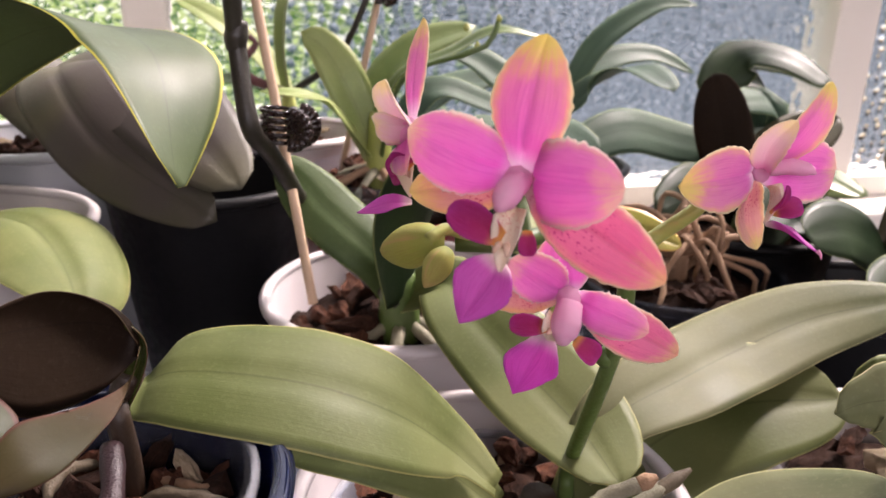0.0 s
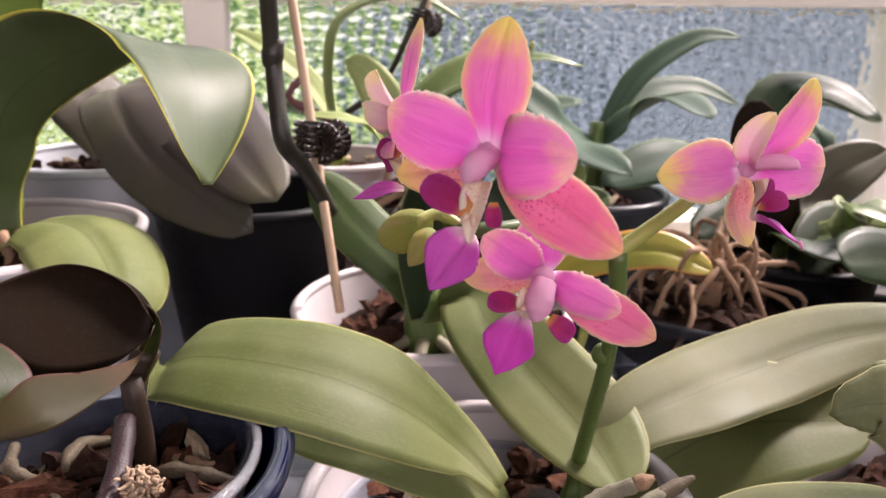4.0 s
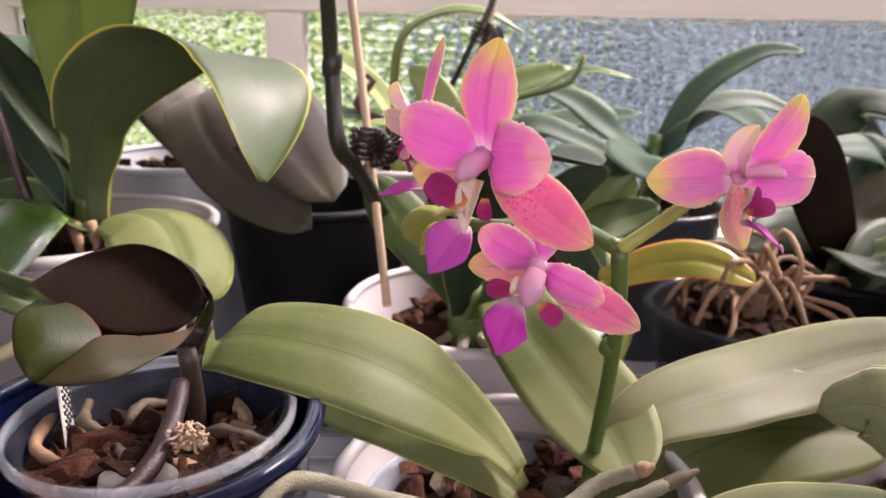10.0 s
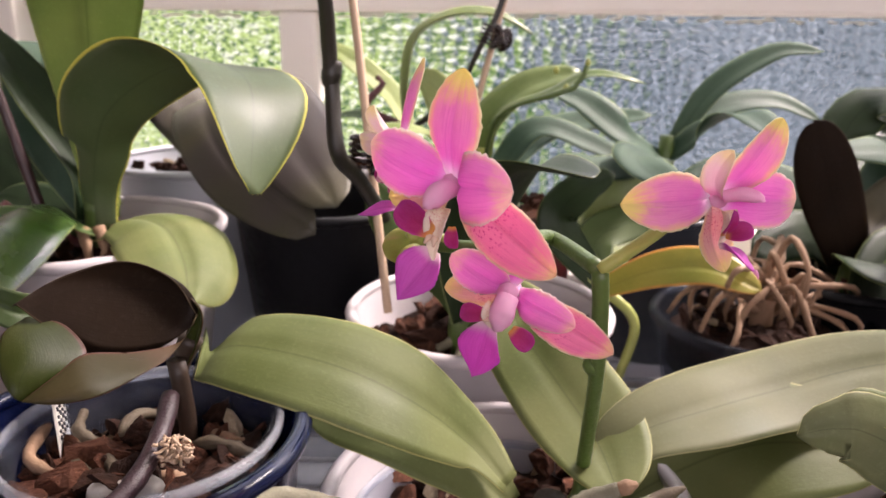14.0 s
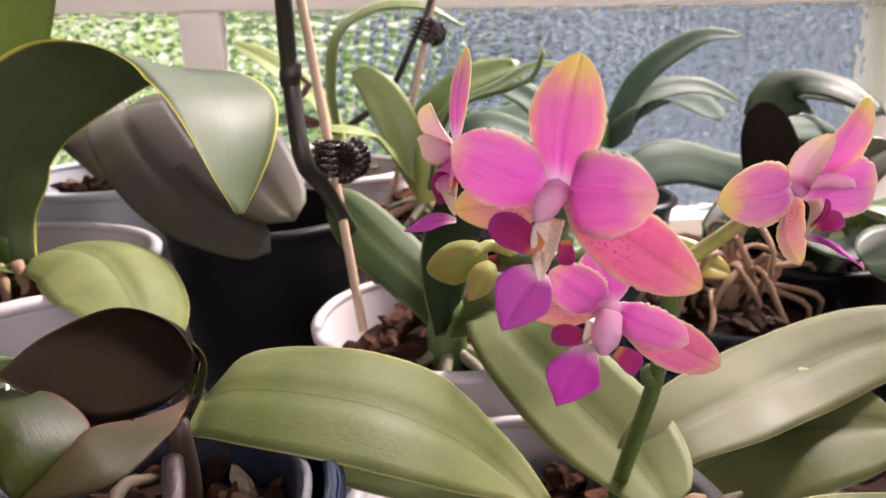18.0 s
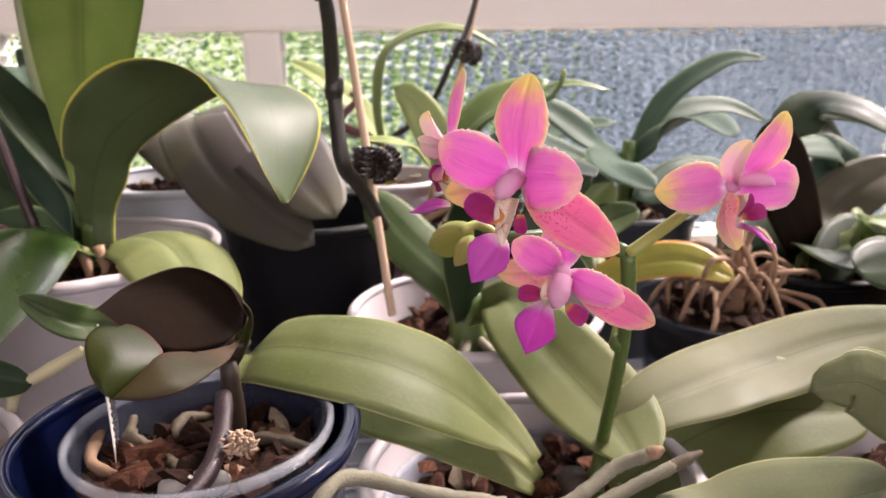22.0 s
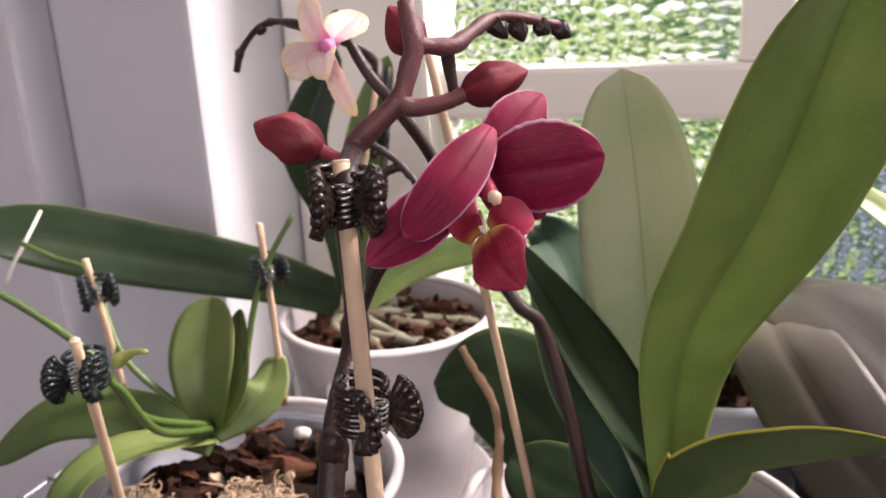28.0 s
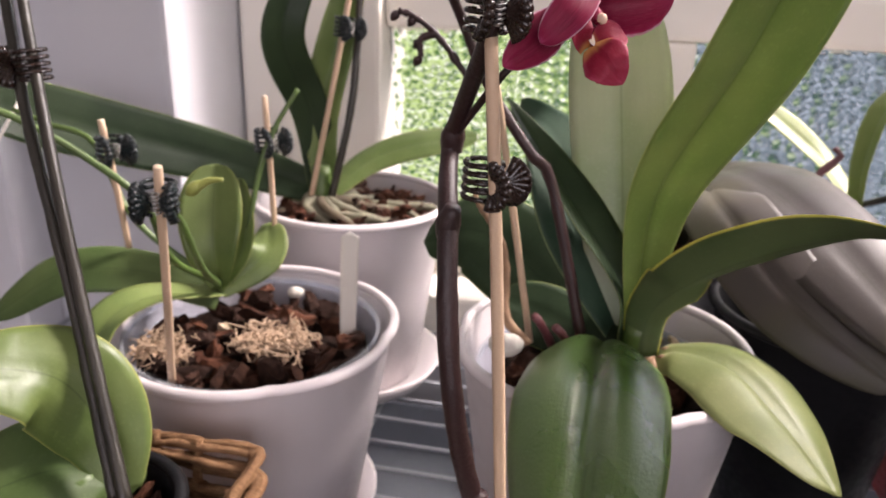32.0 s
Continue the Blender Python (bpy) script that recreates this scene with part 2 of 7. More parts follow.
LEAF_RIM = leaf_mat("leaf_yellow_margin", (0.048, 0.082, 0.022), (0.072, 0.104, 0.038), (0.62, 0.58, 0.09), edge_from=0.935, rough=0.52, gloss=0.55, relief=0.2, through_it=0.14)
# near-black green: the shade these leaves stand in is part of the colour
LEAF_DARK = leaf_mat("leaf_shaded_dark", (0.012, 0.025, 0.010), (0.022, 0.043, 0.016), (0.20, 0.24, 0.08), edge_from=0.962, rough=0.45, through_it=0.07, gloss=0.22)
LEAF_GREY = leaf_mat("leaf_grey_purple", (0.046, 0.046, 0.022), (0.074, 0.068, 0.036), None, (0.052, 0.042, 0.036), rough=0.46, through_it=0.04, gloss=0.36, relief=0.25)
LEAF_CALM = leaf_mat("leaf_calm_green", (0.040, 0.072, 0.018), (0.064, 0.100, 0.030), (0.20, 0.24, 0.07), edge_from=0.97, rough=0.5, gloss=0.3, through_it=0.12)
LEAF_LIGHT = leaf_mat("leaf_light", (0.22, 0.29, 0.085), (0.30, 0.35, 0.13), (0.42, 0.46, 0.18), through_it=0.28, rough=0.42)
# light base colour holds the brightness of a leaf lit from behind
LEAF_PALE = leaf_mat("leaf_backlit", (0.29, 0.36, 0.20), (0.38, 0.43, 0.30), (0.42, 0.45, 0.28), edge_from=0.97, through_it=0.20, rough=0.42, gloss=0.7)
# paler variant of LEAF_FRONT: the sunlight on these leaves is in the colour
LEAF_SIDE = leaf_mat("leaf_sunlit", (0.118, 0.138, 0.062), (0.178, 0.192, 0.094), (0.50, 0.48, 0.24), edge_from=0.966, rough=0.55, gloss=0.25, relief=0.22)
# blue of the reflected sky is mixed into this green
LEAF_BLUE = leaf_mat("leaf_sky_tinted", (0.034, 0.074, 0.044), (0.060, 0.108, 0.068), (0.20, 0.26, 0.12), rough=0.55, gloss=0.22)
# purple underside, darkened to near black for the leaf's own shade
LEAF_PURPLE = leaf_mat("leaf_purple_shaded", (0.009, 0.0046, 0.0024), (0.016, 0.009, 0.0045), (0.07, 0.05, 0.03), rough=0.6, through_it=0.02, gloss=0.12, edge_from=0.97)
LEAF_CUP = leaf_mat("leaf_bronze", (0.022, 0.032, 0.005), (0.040, 0.046, 0.010), (0.085, 0.034, 0.026), rough=0.42, through_it=0.04, edge_from=0.92, gloss=0.16)
LEAF_ROSY = leaf_mat("leaf_rosy_under", (0.058, 0.042, 0.016), (0.078, 0.046, 0.028), (0.085, 0.034, 0.026), (0.026, 0.030, 0.009), rough=0.5, through_it=0.04, edge_from=0.92, gloss=0.14)
LEAF_YELLOW = leaf_mat("leaf_yellowing", (0.23, 0.25, 0.04), (0.36, 0.33, 0.06), (0.62, 0.30, 0.07), through_it=0.28, edge_from=0.86)

RIM = (0.90, 0.78, 0.46)
PINK = petal_mat("petal_pink", (0.87, 0.24, 0.72), (0.90, 0.36, 0.70), (0.93, 0.62, 0.56), (0.96, 0.86, 0.92), edge_at=0.82, tip_at=0.88, through_it=0.48, rim=(0.92, 0.78, 0.62))
PINK_SEPAL = petal_mat("sepal_pink", (0.88, 0.28, 0.70), (0.91, 0.42, 0.64), (0.93, 0.64, 0.44), (0.96, 0.84, 0.92), edge_at=0.76, tip_at=0.76, through_it=0.48, rim=(0.88, 0.78, 0.30))
PINK_SPOTTED = petal_mat("sepal_spotted", (0.88, 0.36, 0.52), (0.88, 0.28, 0.50), (0.90, 0.54, 0.44), (0.94, 0.80, 0.78), (0.58, 0.05, 0.26), edge_at=0.80, tip_at=0.86, through_it=0.45, rim=(0.90, 0.76, 0.36))
PINK_BACK = petal_mat("sepal_pale", (0.86, 0.48, 0.52), (0.87, 0.56, 0.52), (0.88, 0.66, 0.38), (0.90, 0.80, 0.72), (0.60, 0.08, 0.22), edge_at=0.70, tip_at=0.80, through_it=0.45, rim=(0.88, 0.76, 0.36))
PINK_WHITE = petal_mat("petal_whitish", (0.90, 0.66, 0.74), (0.90, 0.74, 0.74), (0.90, 0.78, 0.62), (0.84, 0.40, 0.62), edge_at=0.74, tip_at=0.80, through_it=0.4, rim=RIM, streak=0.2)
LIP = petal_mat("lip_magenta", (0.74, 0.15, 0.60), (0.68, 0.12, 0.58), (0.58, 0.11, 0.60), (0.88, 0.74, 0.76), edge_at=0.96, tip_at=1.0, through_it=0.40, streak=0.7)
LIP_SIDE = petal_mat("lip_side_lobe", (0.50, 0.03, 0.16), (0.52, 0.04, 0.26), (0.56, 0.06, 0.36), (0.78, 0.36, 0.10), edge_at=0.86, tip_at=0.90, through_it=0.35)
THROAT = petal_mat("lip_throat", (0.92, 0.80, 0.66), (0.93, 0.84, 0.72), (0.90, 0.66, 0.70), (0.90, 0.76, 0.56), (0.62, 0.16, 0.10), edge_at=0.95, tip_at=1.0, through_it=0.35, streak=0.0, spot_from=0.5)
COLUMN = petal_mat("column_pink", (0.87, 0.30, 0.66), (0.88, 0.32, 0.66), (0.90, 0.52, 0.72), None, through_it=0.35, streak=0.2)
CAP = plain("anther_cream", (0.72, 0.50, 0.38), 0.5, 0.1, 200, 0.1)
CREAM = petal_mat("petal_cream", (0.88, 0.66, 0.66), (0.90, 0.80, 0.74), (0.90, 0.74, 0.50), (0.80, 0.30, 0.52))
RED = petal_mat("petal_red", (0.19, 0.004, 0.032), (0.28, 0.009, 0.055), (0.36, 0.022, 0.09), (0.42, 0.04, 0.10), edge_at=0.84, tip_at=0.93, through_it=0.28, rim=(0.62, 0.12, 0.30))
RED_LIP = petal_mat("lip_red", (0.28, 0.012, 0.035), (0.34, 0.02, 0.055), (0.42, 0.05, 0.10), (0.62, 0.30, 0.10), through_it=0.22)
BUD_GREEN = petal_mat("bud_green", (0.40, 0.42, 0.10), (0.46, 0.46, 0.13), (0.52, 0.40, 0.16), (0.34, 0.40, 0.10), through_it=0.28)
BUD_RED = petal_mat("bud_red", (0.15, 0.012, 0.022), (0.20, 0.020, 0.030), (0.26, 0.03, 0.045), None, through_it=0.10)

STEM = plain("stem_green", (0.085, 0.145, 0.030), 0.42, 0.25, 120, 0.3)
STALK_OLIVE = plain("stalk_olive", (0.044, 0.026, 0.015), 0.5, 0.3, 120, 0.3)
STEM_PALE = plain("stem_pale", (0.36, 0.40, 0.10), 0.42, 0.15, 120, 0.2)
SPIKE_DARK = plain("spike_dark", (0.030, 0.026, 0.018), 0.38, 0.35, 160, 0.4)
SPIKE_RED = plain("spike_purple", (0.034, 0.012, 0.012), 0.42, 0.35, 160, 0.5)
SPIKE_ROSE = plain("spike_rose", (0.16, 0.050, 0.055), 0.45, 0.30, 160, 0.5)
ROOT = plain("aerial_root", (0.26, 0.245, 0.165), 0.72, 0.35, 260, 0.7)
ROOT_PALE = plain("aerial_root_tip", (0.55, 0.50, 0.30), 0.6, 0.15, 200, 0.4)
ROOT_OLD = plain("old_root", (0.14, 0.105, 0.062), 0.7, 0.4, 220, 0.6)
ROOT_DRY = plain("dry_root", (0.36, 0.22, 0.13), 0.8, 0.3, 220, 0.6)
ROOT_PURPLE = plain("purple_root", (0.045, 0.022, 0.026), 0.42, 0.4, 220, 0.5)
BARK = bark_mat("bark", (0.034, 0.013, 0.008), (0.15, 0.058, 0.031))
BARK_RED = bark_mat("bark_red", (0.065, 0.024, 0.014), (0.23, 0.095, 0.055))
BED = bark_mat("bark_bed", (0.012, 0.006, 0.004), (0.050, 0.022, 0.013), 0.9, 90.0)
BARK_DARK = bark_mat("bark_dark", (0.018, 0.008, 0.005), (0.070, 0.030, 0.018))
CHIP_PALE = bark_mat("chip_pale", (0.36, 0.27, 0.17), (0.62, 0.52, 0.38))
MOSS = plain("dry_moss", (0.56, 0.40, 0.27), 0.9, 0.3, 300, 0.6)
PUMICE = plain("pumice", (0.72, 0.68, 0.60), 0.8, 0.12, 200, 0.5)
BAMBOO = plain("bamboo", (0.60, 0.43, 0.29), 0.55, 0.16, 150, 0.4)
BAMBOO_CUT = plain("bamboo_cut", (0.70, 0.56, 0.40), 0.7, 0.2, 300, 0.4)
CLIP = plain("clip_plastic", (0.022, 0.011, 0.008), 0.26, 0.3, 120, 0.1)
CLIP_TEAL = plain("clip_dark_teal", (0.006, 0.012, 0.013), 0.3, 0.3, 120, 0.1)
STEEL = plain("steel", (0.55, 0.54, 0.52), 0.3, 0.1, 100, 0.1, metal=1.0)
WIRE = plain("rack_wire", (0.42, 0.44, 0.47), 0.38, 0.12, 100, 0.1, metal=0.7)
POT_WHITE = plain("white_plastic", (0.60, 0.555, 0.56), 0.36, 0.05, 30, 0.06)
POT_GREY = plain("grey_plastic", (0.42, 0.44, 0.48), 0.38, 0.06, 30, 0.06)
# grey plastic with the shade among the far plants put into its colour
POT_SHADED = plain("shaded_grey_plastic", (0.030, 0.034, 0.042), 0.4, 0.1, 30, 0.06)
POT_BLUE = plain("blue_glaze", (0.003, 0.006, 0.028), 0.16, 0.2, 30, 0.04, spec=0.45)
POT_BLACK = plain("black_plastic", (0.006, 0.006, 0.007), 0.5, 0.2, 40, 0.1, spec=0.2)
POT_RED = plain("red_plastic", (0.36, 0.020, 0.022), 0.35, 0.1, 30, 0.06)
LABEL = plain("label_plastic", (0.74, 0.71, 0.64), 0.45, 0.05, 60, 0.1)
INK = plain("ink", (0.05, 0.05, 0.06), 0.6, 0.1, 60, 0.0)
WICKER = bark_mat("wicker", (0.16, 0.075, 0.034), (0.42, 0.25, 0.13), 0.6, 90.0)
PAINT = plain("white_paint", (0.86, 0.81, 0.73), 0.5, 0.04, 14, 0.12)
PAINT_COOL = plain("wall_paint", (0.56, 0.56, 0.59), 0.75, 0.03, 6, 0.2)
PLASTER = plain("plaster", (0.74, 0.72, 0.69), 0.85, 0.04, 4, 0.3)
FLOOR_WOOD = plain("floor_wood", (0.26, 0.17, 0.10), 0.5, 0.2, 8, 0.2)
TRAY = plain("grey_tray", (0.20, 0.215, 0.245), 0.5, 0.2, 30, 0.1)


def clear_plastic(name, lo, hi, tint=(0.93, 0.95, 0.98, 1), body=(0.90, 0.92, 0.96, 1)):
    """Thin clear plastic, a little milky and scratched."""
    m, nt, p = graph(name)
    p.inputs["Base Color"].default_value = body
    p.inputs["Roughness"].default_value = 0.14
    bump(nt, p, noise_of(nt, 500.0, 3), 0.15, 0.0004)
    see = nd(nt, "BsdfTransparent")
    see.inputs[0].default_value = tint
    ms = nd(nt, "MixShader")
    nt.links.new(span(nt, noise_of(nt, 60.0, 4), 0.3, 0.8, hi, lo), ms.inputs[0])
    nt.links.new(p.outputs[0], ms.inputs[1])
    nt.links.new(see.outputs[0], ms.inputs[2])
    nt.links.new(ms.outputs[0], nt.nodes["Material Output"].inputs[0])
    return m


CLEAR = clear_plastic("clear_plastic", 0.965, 0.99)
RIM_CLEAR = clear_plastic("clear_rim", 0.76, 0.88)
# clear plastic whose dark tint stands in for the gloom round the pot
POT_DARKENED = clear_plastic("darkened_clear_plastic", 0.70, 0.85, (0.74, 0.76, 0.80, 1), (0.05, 0.055, 0.065, 1))


def hammered_glass():
    m, nt, p = graph("hammered_glass")
    p.inputs["Base Color"].default_value = (0.96, 0.98, 0.98, 1)
    p.inputs["Roughness"].default_value = 0.03
    p.inputs["Transmission Weight"].default_value = 1.0
    p.inputs["IOR"].default_value = 1.45
    co = nd(nt, "TexCoord").outputs["Object"]
    mp = nd(nt, "Mapping")
    mp.inputs["Scale"].default_value = (78.0, 78.0, 112.0)
    nt.links.new(co, mp.inputs[0])
    vo = nd(nt, "TexVoronoi", feature="SMOOTH_F1", Scale=1.0, Randomness=0.6, Smoothness=0.30)
    nt.links.new(mp.outputs[0], vo.inputs["Vector"])
    h = math_node(nt, "ADD", vo.outputs["Distance"], math_node(nt, "MULTIPLY", noise_of(nt, 26.0, 2), 0.3))
    sep = nd(nt, "SeparateXYZ")
    nt.links.new(co, sep.inputs[0])
    h = math_node(nt, "MULTIPLY", h, math_node(nt, "LESS_THAN", sep.outputs[1], 0.662))
    bump(nt, p, h, 1.0, 0.0056)
    return m


GLASS = hammered_glass()


def garden_glow():
    """The garden far outside: soft greens, pale sky light and a grey-blue wall, out of focus."""
    m = bpy.data.materials.new("garden")
    m.use_nodes = True
    nt = m.node_tree
    nt.nodes.remove(nt.nodes["Principled BSDF"])
    co = nd(nt, "TexCoord").outputs["Object"]
    sep = nd(nt, "SeparateXYZ")
    nt.links.new(co, sep.inputs[0])
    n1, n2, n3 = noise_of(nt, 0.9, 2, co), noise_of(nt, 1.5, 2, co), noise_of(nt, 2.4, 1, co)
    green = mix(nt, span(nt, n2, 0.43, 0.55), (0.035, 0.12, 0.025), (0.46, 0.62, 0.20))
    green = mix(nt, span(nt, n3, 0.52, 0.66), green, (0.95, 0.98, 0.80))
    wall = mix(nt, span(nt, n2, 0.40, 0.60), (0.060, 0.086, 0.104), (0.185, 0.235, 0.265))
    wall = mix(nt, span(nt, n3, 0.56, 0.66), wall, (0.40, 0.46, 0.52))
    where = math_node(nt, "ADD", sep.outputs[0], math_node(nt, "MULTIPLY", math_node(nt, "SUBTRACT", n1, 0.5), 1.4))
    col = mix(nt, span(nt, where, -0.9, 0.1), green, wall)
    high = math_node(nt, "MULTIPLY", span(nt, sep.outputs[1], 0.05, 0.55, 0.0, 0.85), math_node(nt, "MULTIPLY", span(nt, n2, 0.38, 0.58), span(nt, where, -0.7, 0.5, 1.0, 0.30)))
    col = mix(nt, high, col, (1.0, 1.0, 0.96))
    # the backdrop glows by itself, its daylight and highlights painted into the colour
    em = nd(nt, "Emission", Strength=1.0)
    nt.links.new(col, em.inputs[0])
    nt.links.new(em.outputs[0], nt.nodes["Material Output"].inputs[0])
    return m


GARDEN = garden_glow()


# ---------------------------------------------------------------- builders
def thing(name, at, label, category, group="", kind=""):
    ob = new(name)
    ob.empty_display_size = 0.01
    ob.location = at
    return tagged(ob, label, category, group, kind)


def part(name, bm, material, parent=None, label="", smooth=True):
    me = bpy.data.meshes.new(name)
    bm.to_mesh(me)
    bm.free()
    if smooth:
        me.shade_smooth()
    me.materials.append(material)
    ob = new(name, me)
    if parent is not None:
        bpy.context.view_layer.update()
        ob.parent = parent
        ob.matrix_parent_inverse = parent.matrix_world.inverted()
    return tagged(ob, label)


def box_into(bm, lo, hi):
    lo, hi = Vector(lo), Vector(hi)
    r = bmesh.ops.create_cube(bm, size=1.0, matrix=Matrix.Translation((lo + hi) / 2) @ Matrix.Diagonal((*(hi - lo), 1)))
    return r["verts"]


def box_mesh(*boxes, bevel=0.0):
    bm = bmesh.new()
    for lo, hi in boxes:
        box_into(bm, lo, hi)
    if bevel:
        bmesh.ops.bevel(bm, geom=bm.edges[:], offset=bevel, segments=2, profile=0.6, affect="EDGES")
    return bm


def curve_at(points, n):
    """n + 1 points and tangents on a smooth line through the given points."""
    p = [Vector(q) for q in points]
    p = [p[0] * 2 - p[1]] + p + [p[-1] * 2 - p[-2]]
    out = []
    lengths = [(p[i + 1] - p[i]).length for i in range(1, len(p) - 2)]
    total = sum(lengths)
    for k in range(n + 1):
        s = total * k / n
        i = 0
        while i < len(lengths) - 1 and s > lengths[i]:
            s -= lengths[i]
            i += 1
        u = min(max(s / max(lengths[i], 1e-9), 0), 1)
        a, b, c, d = p[i : i + 4]
        pos = 0.5 * (2 * b + (c - a) * u + (2 * a - 5 * b + 4 * c - d) * u * u + (3 * b - a - 3 * c + d) * u**3)
        tan = 0.5 * ((c - a) + 2 * (2 * a - 5 * b + 4 * c - d) * u + 3 * (3 * b - a - 3 * c + d) * u * u)
        out.append((pos, tan.normalized()))
    return out


def tube(points, radii, sides=8, n=24, wobble=0.0, seed=0, bm=None, cap=True):
    bm = bm or bmesh.new()
    rng = random.Random(seed)
    line = curve_at(points, n)
    if isinstance(radii, (int, float)):
        radii = [radii, radii]
    side = line[0][1].orthogonal().normalized()
    rings = []
    for k, (pos, tan) in enumerate(line):
        side = (side - tan * side.dot(tan)).normalized()
        up = tan.cross(side)
        f = k / n * (len(radii) - 1)
        i = min(int(f), len(radii) - 2)
        r = radii[i] + (radii[i + 1] - radii[i]) * (f - i)
        r *= 1 + wobble * (rng.random() - 0.5)
        rings.append([bm.verts.new(pos + (side * math.cos(a) + up * math.sin(a)) * r * (1 + wobble * 0.4 * (rng.random() - 0.5)))
                      for a in (2 * math.pi * j / sides for j in range(sides))])
    for a, b in zip(rings, rings[1:]):
        for j in range(sides):
            bm.faces.new((a[j], a[(j + 1) % sides], b[(j + 1) % sides], b[j]))
    if cap:
        bm.faces.new(rings[0][::-1])
        bm.faces.new(rings[-1])
    return bm


def blade(points, width, facing, keel=0.0, thick=0.0011, base=0.5, widest=0.55, tip=2.2, n=36, m=10, wave=0.0, seed=0, frill=0.0, groove=0.0006, puff=0.0, grow=1.0, pw=0.5, crimp=0.0):
    """A leaf or petal along a smooth line. facing: the way its upper side looks, one or several along it.
    keel: how far the margins rise (or, minus, fall) over the midrib, as a share of the half width."""
    rng = random.Random(seed)
    ph = [rng.uniform(0, 6.28) for _ in range(4)]
    if isinstance(facing[0], (int, float)):
        facing = [facing]
    facing = [Vector(f).normalized() for f in facing]
    keels = keel if isinstance(keel, (list, tuple)) else [keel, keel]
    bm = bmesh.new()
    uvl = bm.loops.layers.uv.new("UVMap")
    line = curve_at(points, n)
    top, low = [], []
    for k, (pos, tan) in enumerate(line):
        u = k / n
        f = u * (len(facing) - 1)
        i = min(int(f), max(len(facing) - 2, 0))
        nor = facing[i] if len(facing) == 1 else facing[i].lerp(facing[i + 1], f - i)
        side = tan.cross(nor).normalized()
        nor = side.cross(tan).normalized()
        if u < widest:
            x = u / widest
            w = base + (1 - base) * math.sin(x * math.pi / 2) ** grow
        else:
            w = max(1 - ((u - widest) / (1 - widest)) ** tip, 0.0) ** pw
        w = max(w, 0.03) * width / 2
        kf = u * (len(keels) - 1)
        ki = min(int(kf), len(keels) - 2)
        ke = keels[ki] + (keels[ki + 1] - keels[ki]) * (kf - ki)
        a, b = [], []
        for j in range(m + 1):
            v = 2 * j / m - 1
            av = abs(v)
            lift = ke * w * av**1.35
            ruff = wave * width * av**2 * math.sin(u * 11 + ph[0] + (1.7 if v > 0 else 0)) + frill * width * av**3 * math.sin(u * 47 + ph[1] + 9 * v)
            ww = w * (1 + frill * 0.9 * av**4 * math.sin(u * 63 + ph[2] + 5 * v) + crimp * av**6 * noise.noise(Vector((u * 26, 4.0 * v, seed))))
            g = -groove * math.exp(-((v / 0.09) ** 2)) * min(1, w / 0.004)
            co = pos + side * (v * ww) + nor * (lift + ruff + g + puff * w * math.sin(math.pi * av**0.75))
            t = thick * (1 - 0.75 * av**4) * (0.6 + 0.4 * (1 - u))
            a.append(bm.verts.new(co))
            b.append(bm.verts.new(co - nor * t))
        top.append(a)
        low.append(b)

    def face(vs, uvs):
        fa = bm.faces.new(vs)
        for lo, q in zip(fa.loops, uvs):
            lo[uvl].uv = q

    for k in range(n):
        for j in range(m):
            q = [(j / m, k / n), ((j + 1) / m, k / n), ((j + 1) / m, (k + 1) / n), (j / m, (k + 1) / n)]
            face((top[k][j], top[k][j + 1], top[k + 1][j + 1], top[k + 1][j]), q)
            face((low[k][j], low[k + 1][j], low[k + 1][j + 1], low[k][j + 1]), [q[0], q[3], q[2], q[1]])
        for j, s in ((0, 1), (m, -1)):
            vs = (top[k][j], top[k + 1][j], low[k + 1][j], low[k][j])
            e = [(j / m, k / n), (j / m, (k + 1) / n), (j / m, (k + 1) / n), (j / m, k / n)]
            face(vs if s > 0 else vs[::-1], e)
    for k, flip in ((0, False), (n, True)):
        for j in range(m):
            vs = (top[k][j], low[k][j], low[k][j + 1], top[k][j + 1])
            face(vs[::-1] if flip else vs, [(j / m, k / n)] * 4)
    bmesh.ops.recalc_face_normals(bm, faces=bm.faces[:])
    return bm


def lathe(profile, at, sides=64, scallop=0.0, lobes=9, scallop_from=0.0, bm=None, zr=None):
    """A closed turned shape from (radius, height) pairs; scallop waves its radius, the more the higher."""
    bm = bm or bmesh.new()
    at = Vector(at)
    zs = [z for _, z in profile]
    z0, z1 = zr or (min(zs), max(zs))
    rings = []
    for r, z in profile:
        ring = []
        k = max((z - z0) / max(z1 - z0, 1e-6) - scallop_from, 0) / (1 - scallop_from)
        for j in range(sides):
            a = 2 * math.pi * j / sides
            rr = r * (1 - scallop * k * (1 - abs(math.sin(a * lobes / 2)) ** 0.55))
            ring.append(bm.verts.new(at + Vector((rr * math.cos(a), rr * math.sin(a), z))))
        rings.append(ring)
    for a, b in zip(rings, rings[1:] + rings[:1]):
        for j in range(sides):
            bm.faces.new((a[j], a[(j + 1) % sides], b[(j + 1) % sides], b[j]))
    bmesh.ops.recalc_face_normals(bm, faces=bm.faces[:])
    return bm


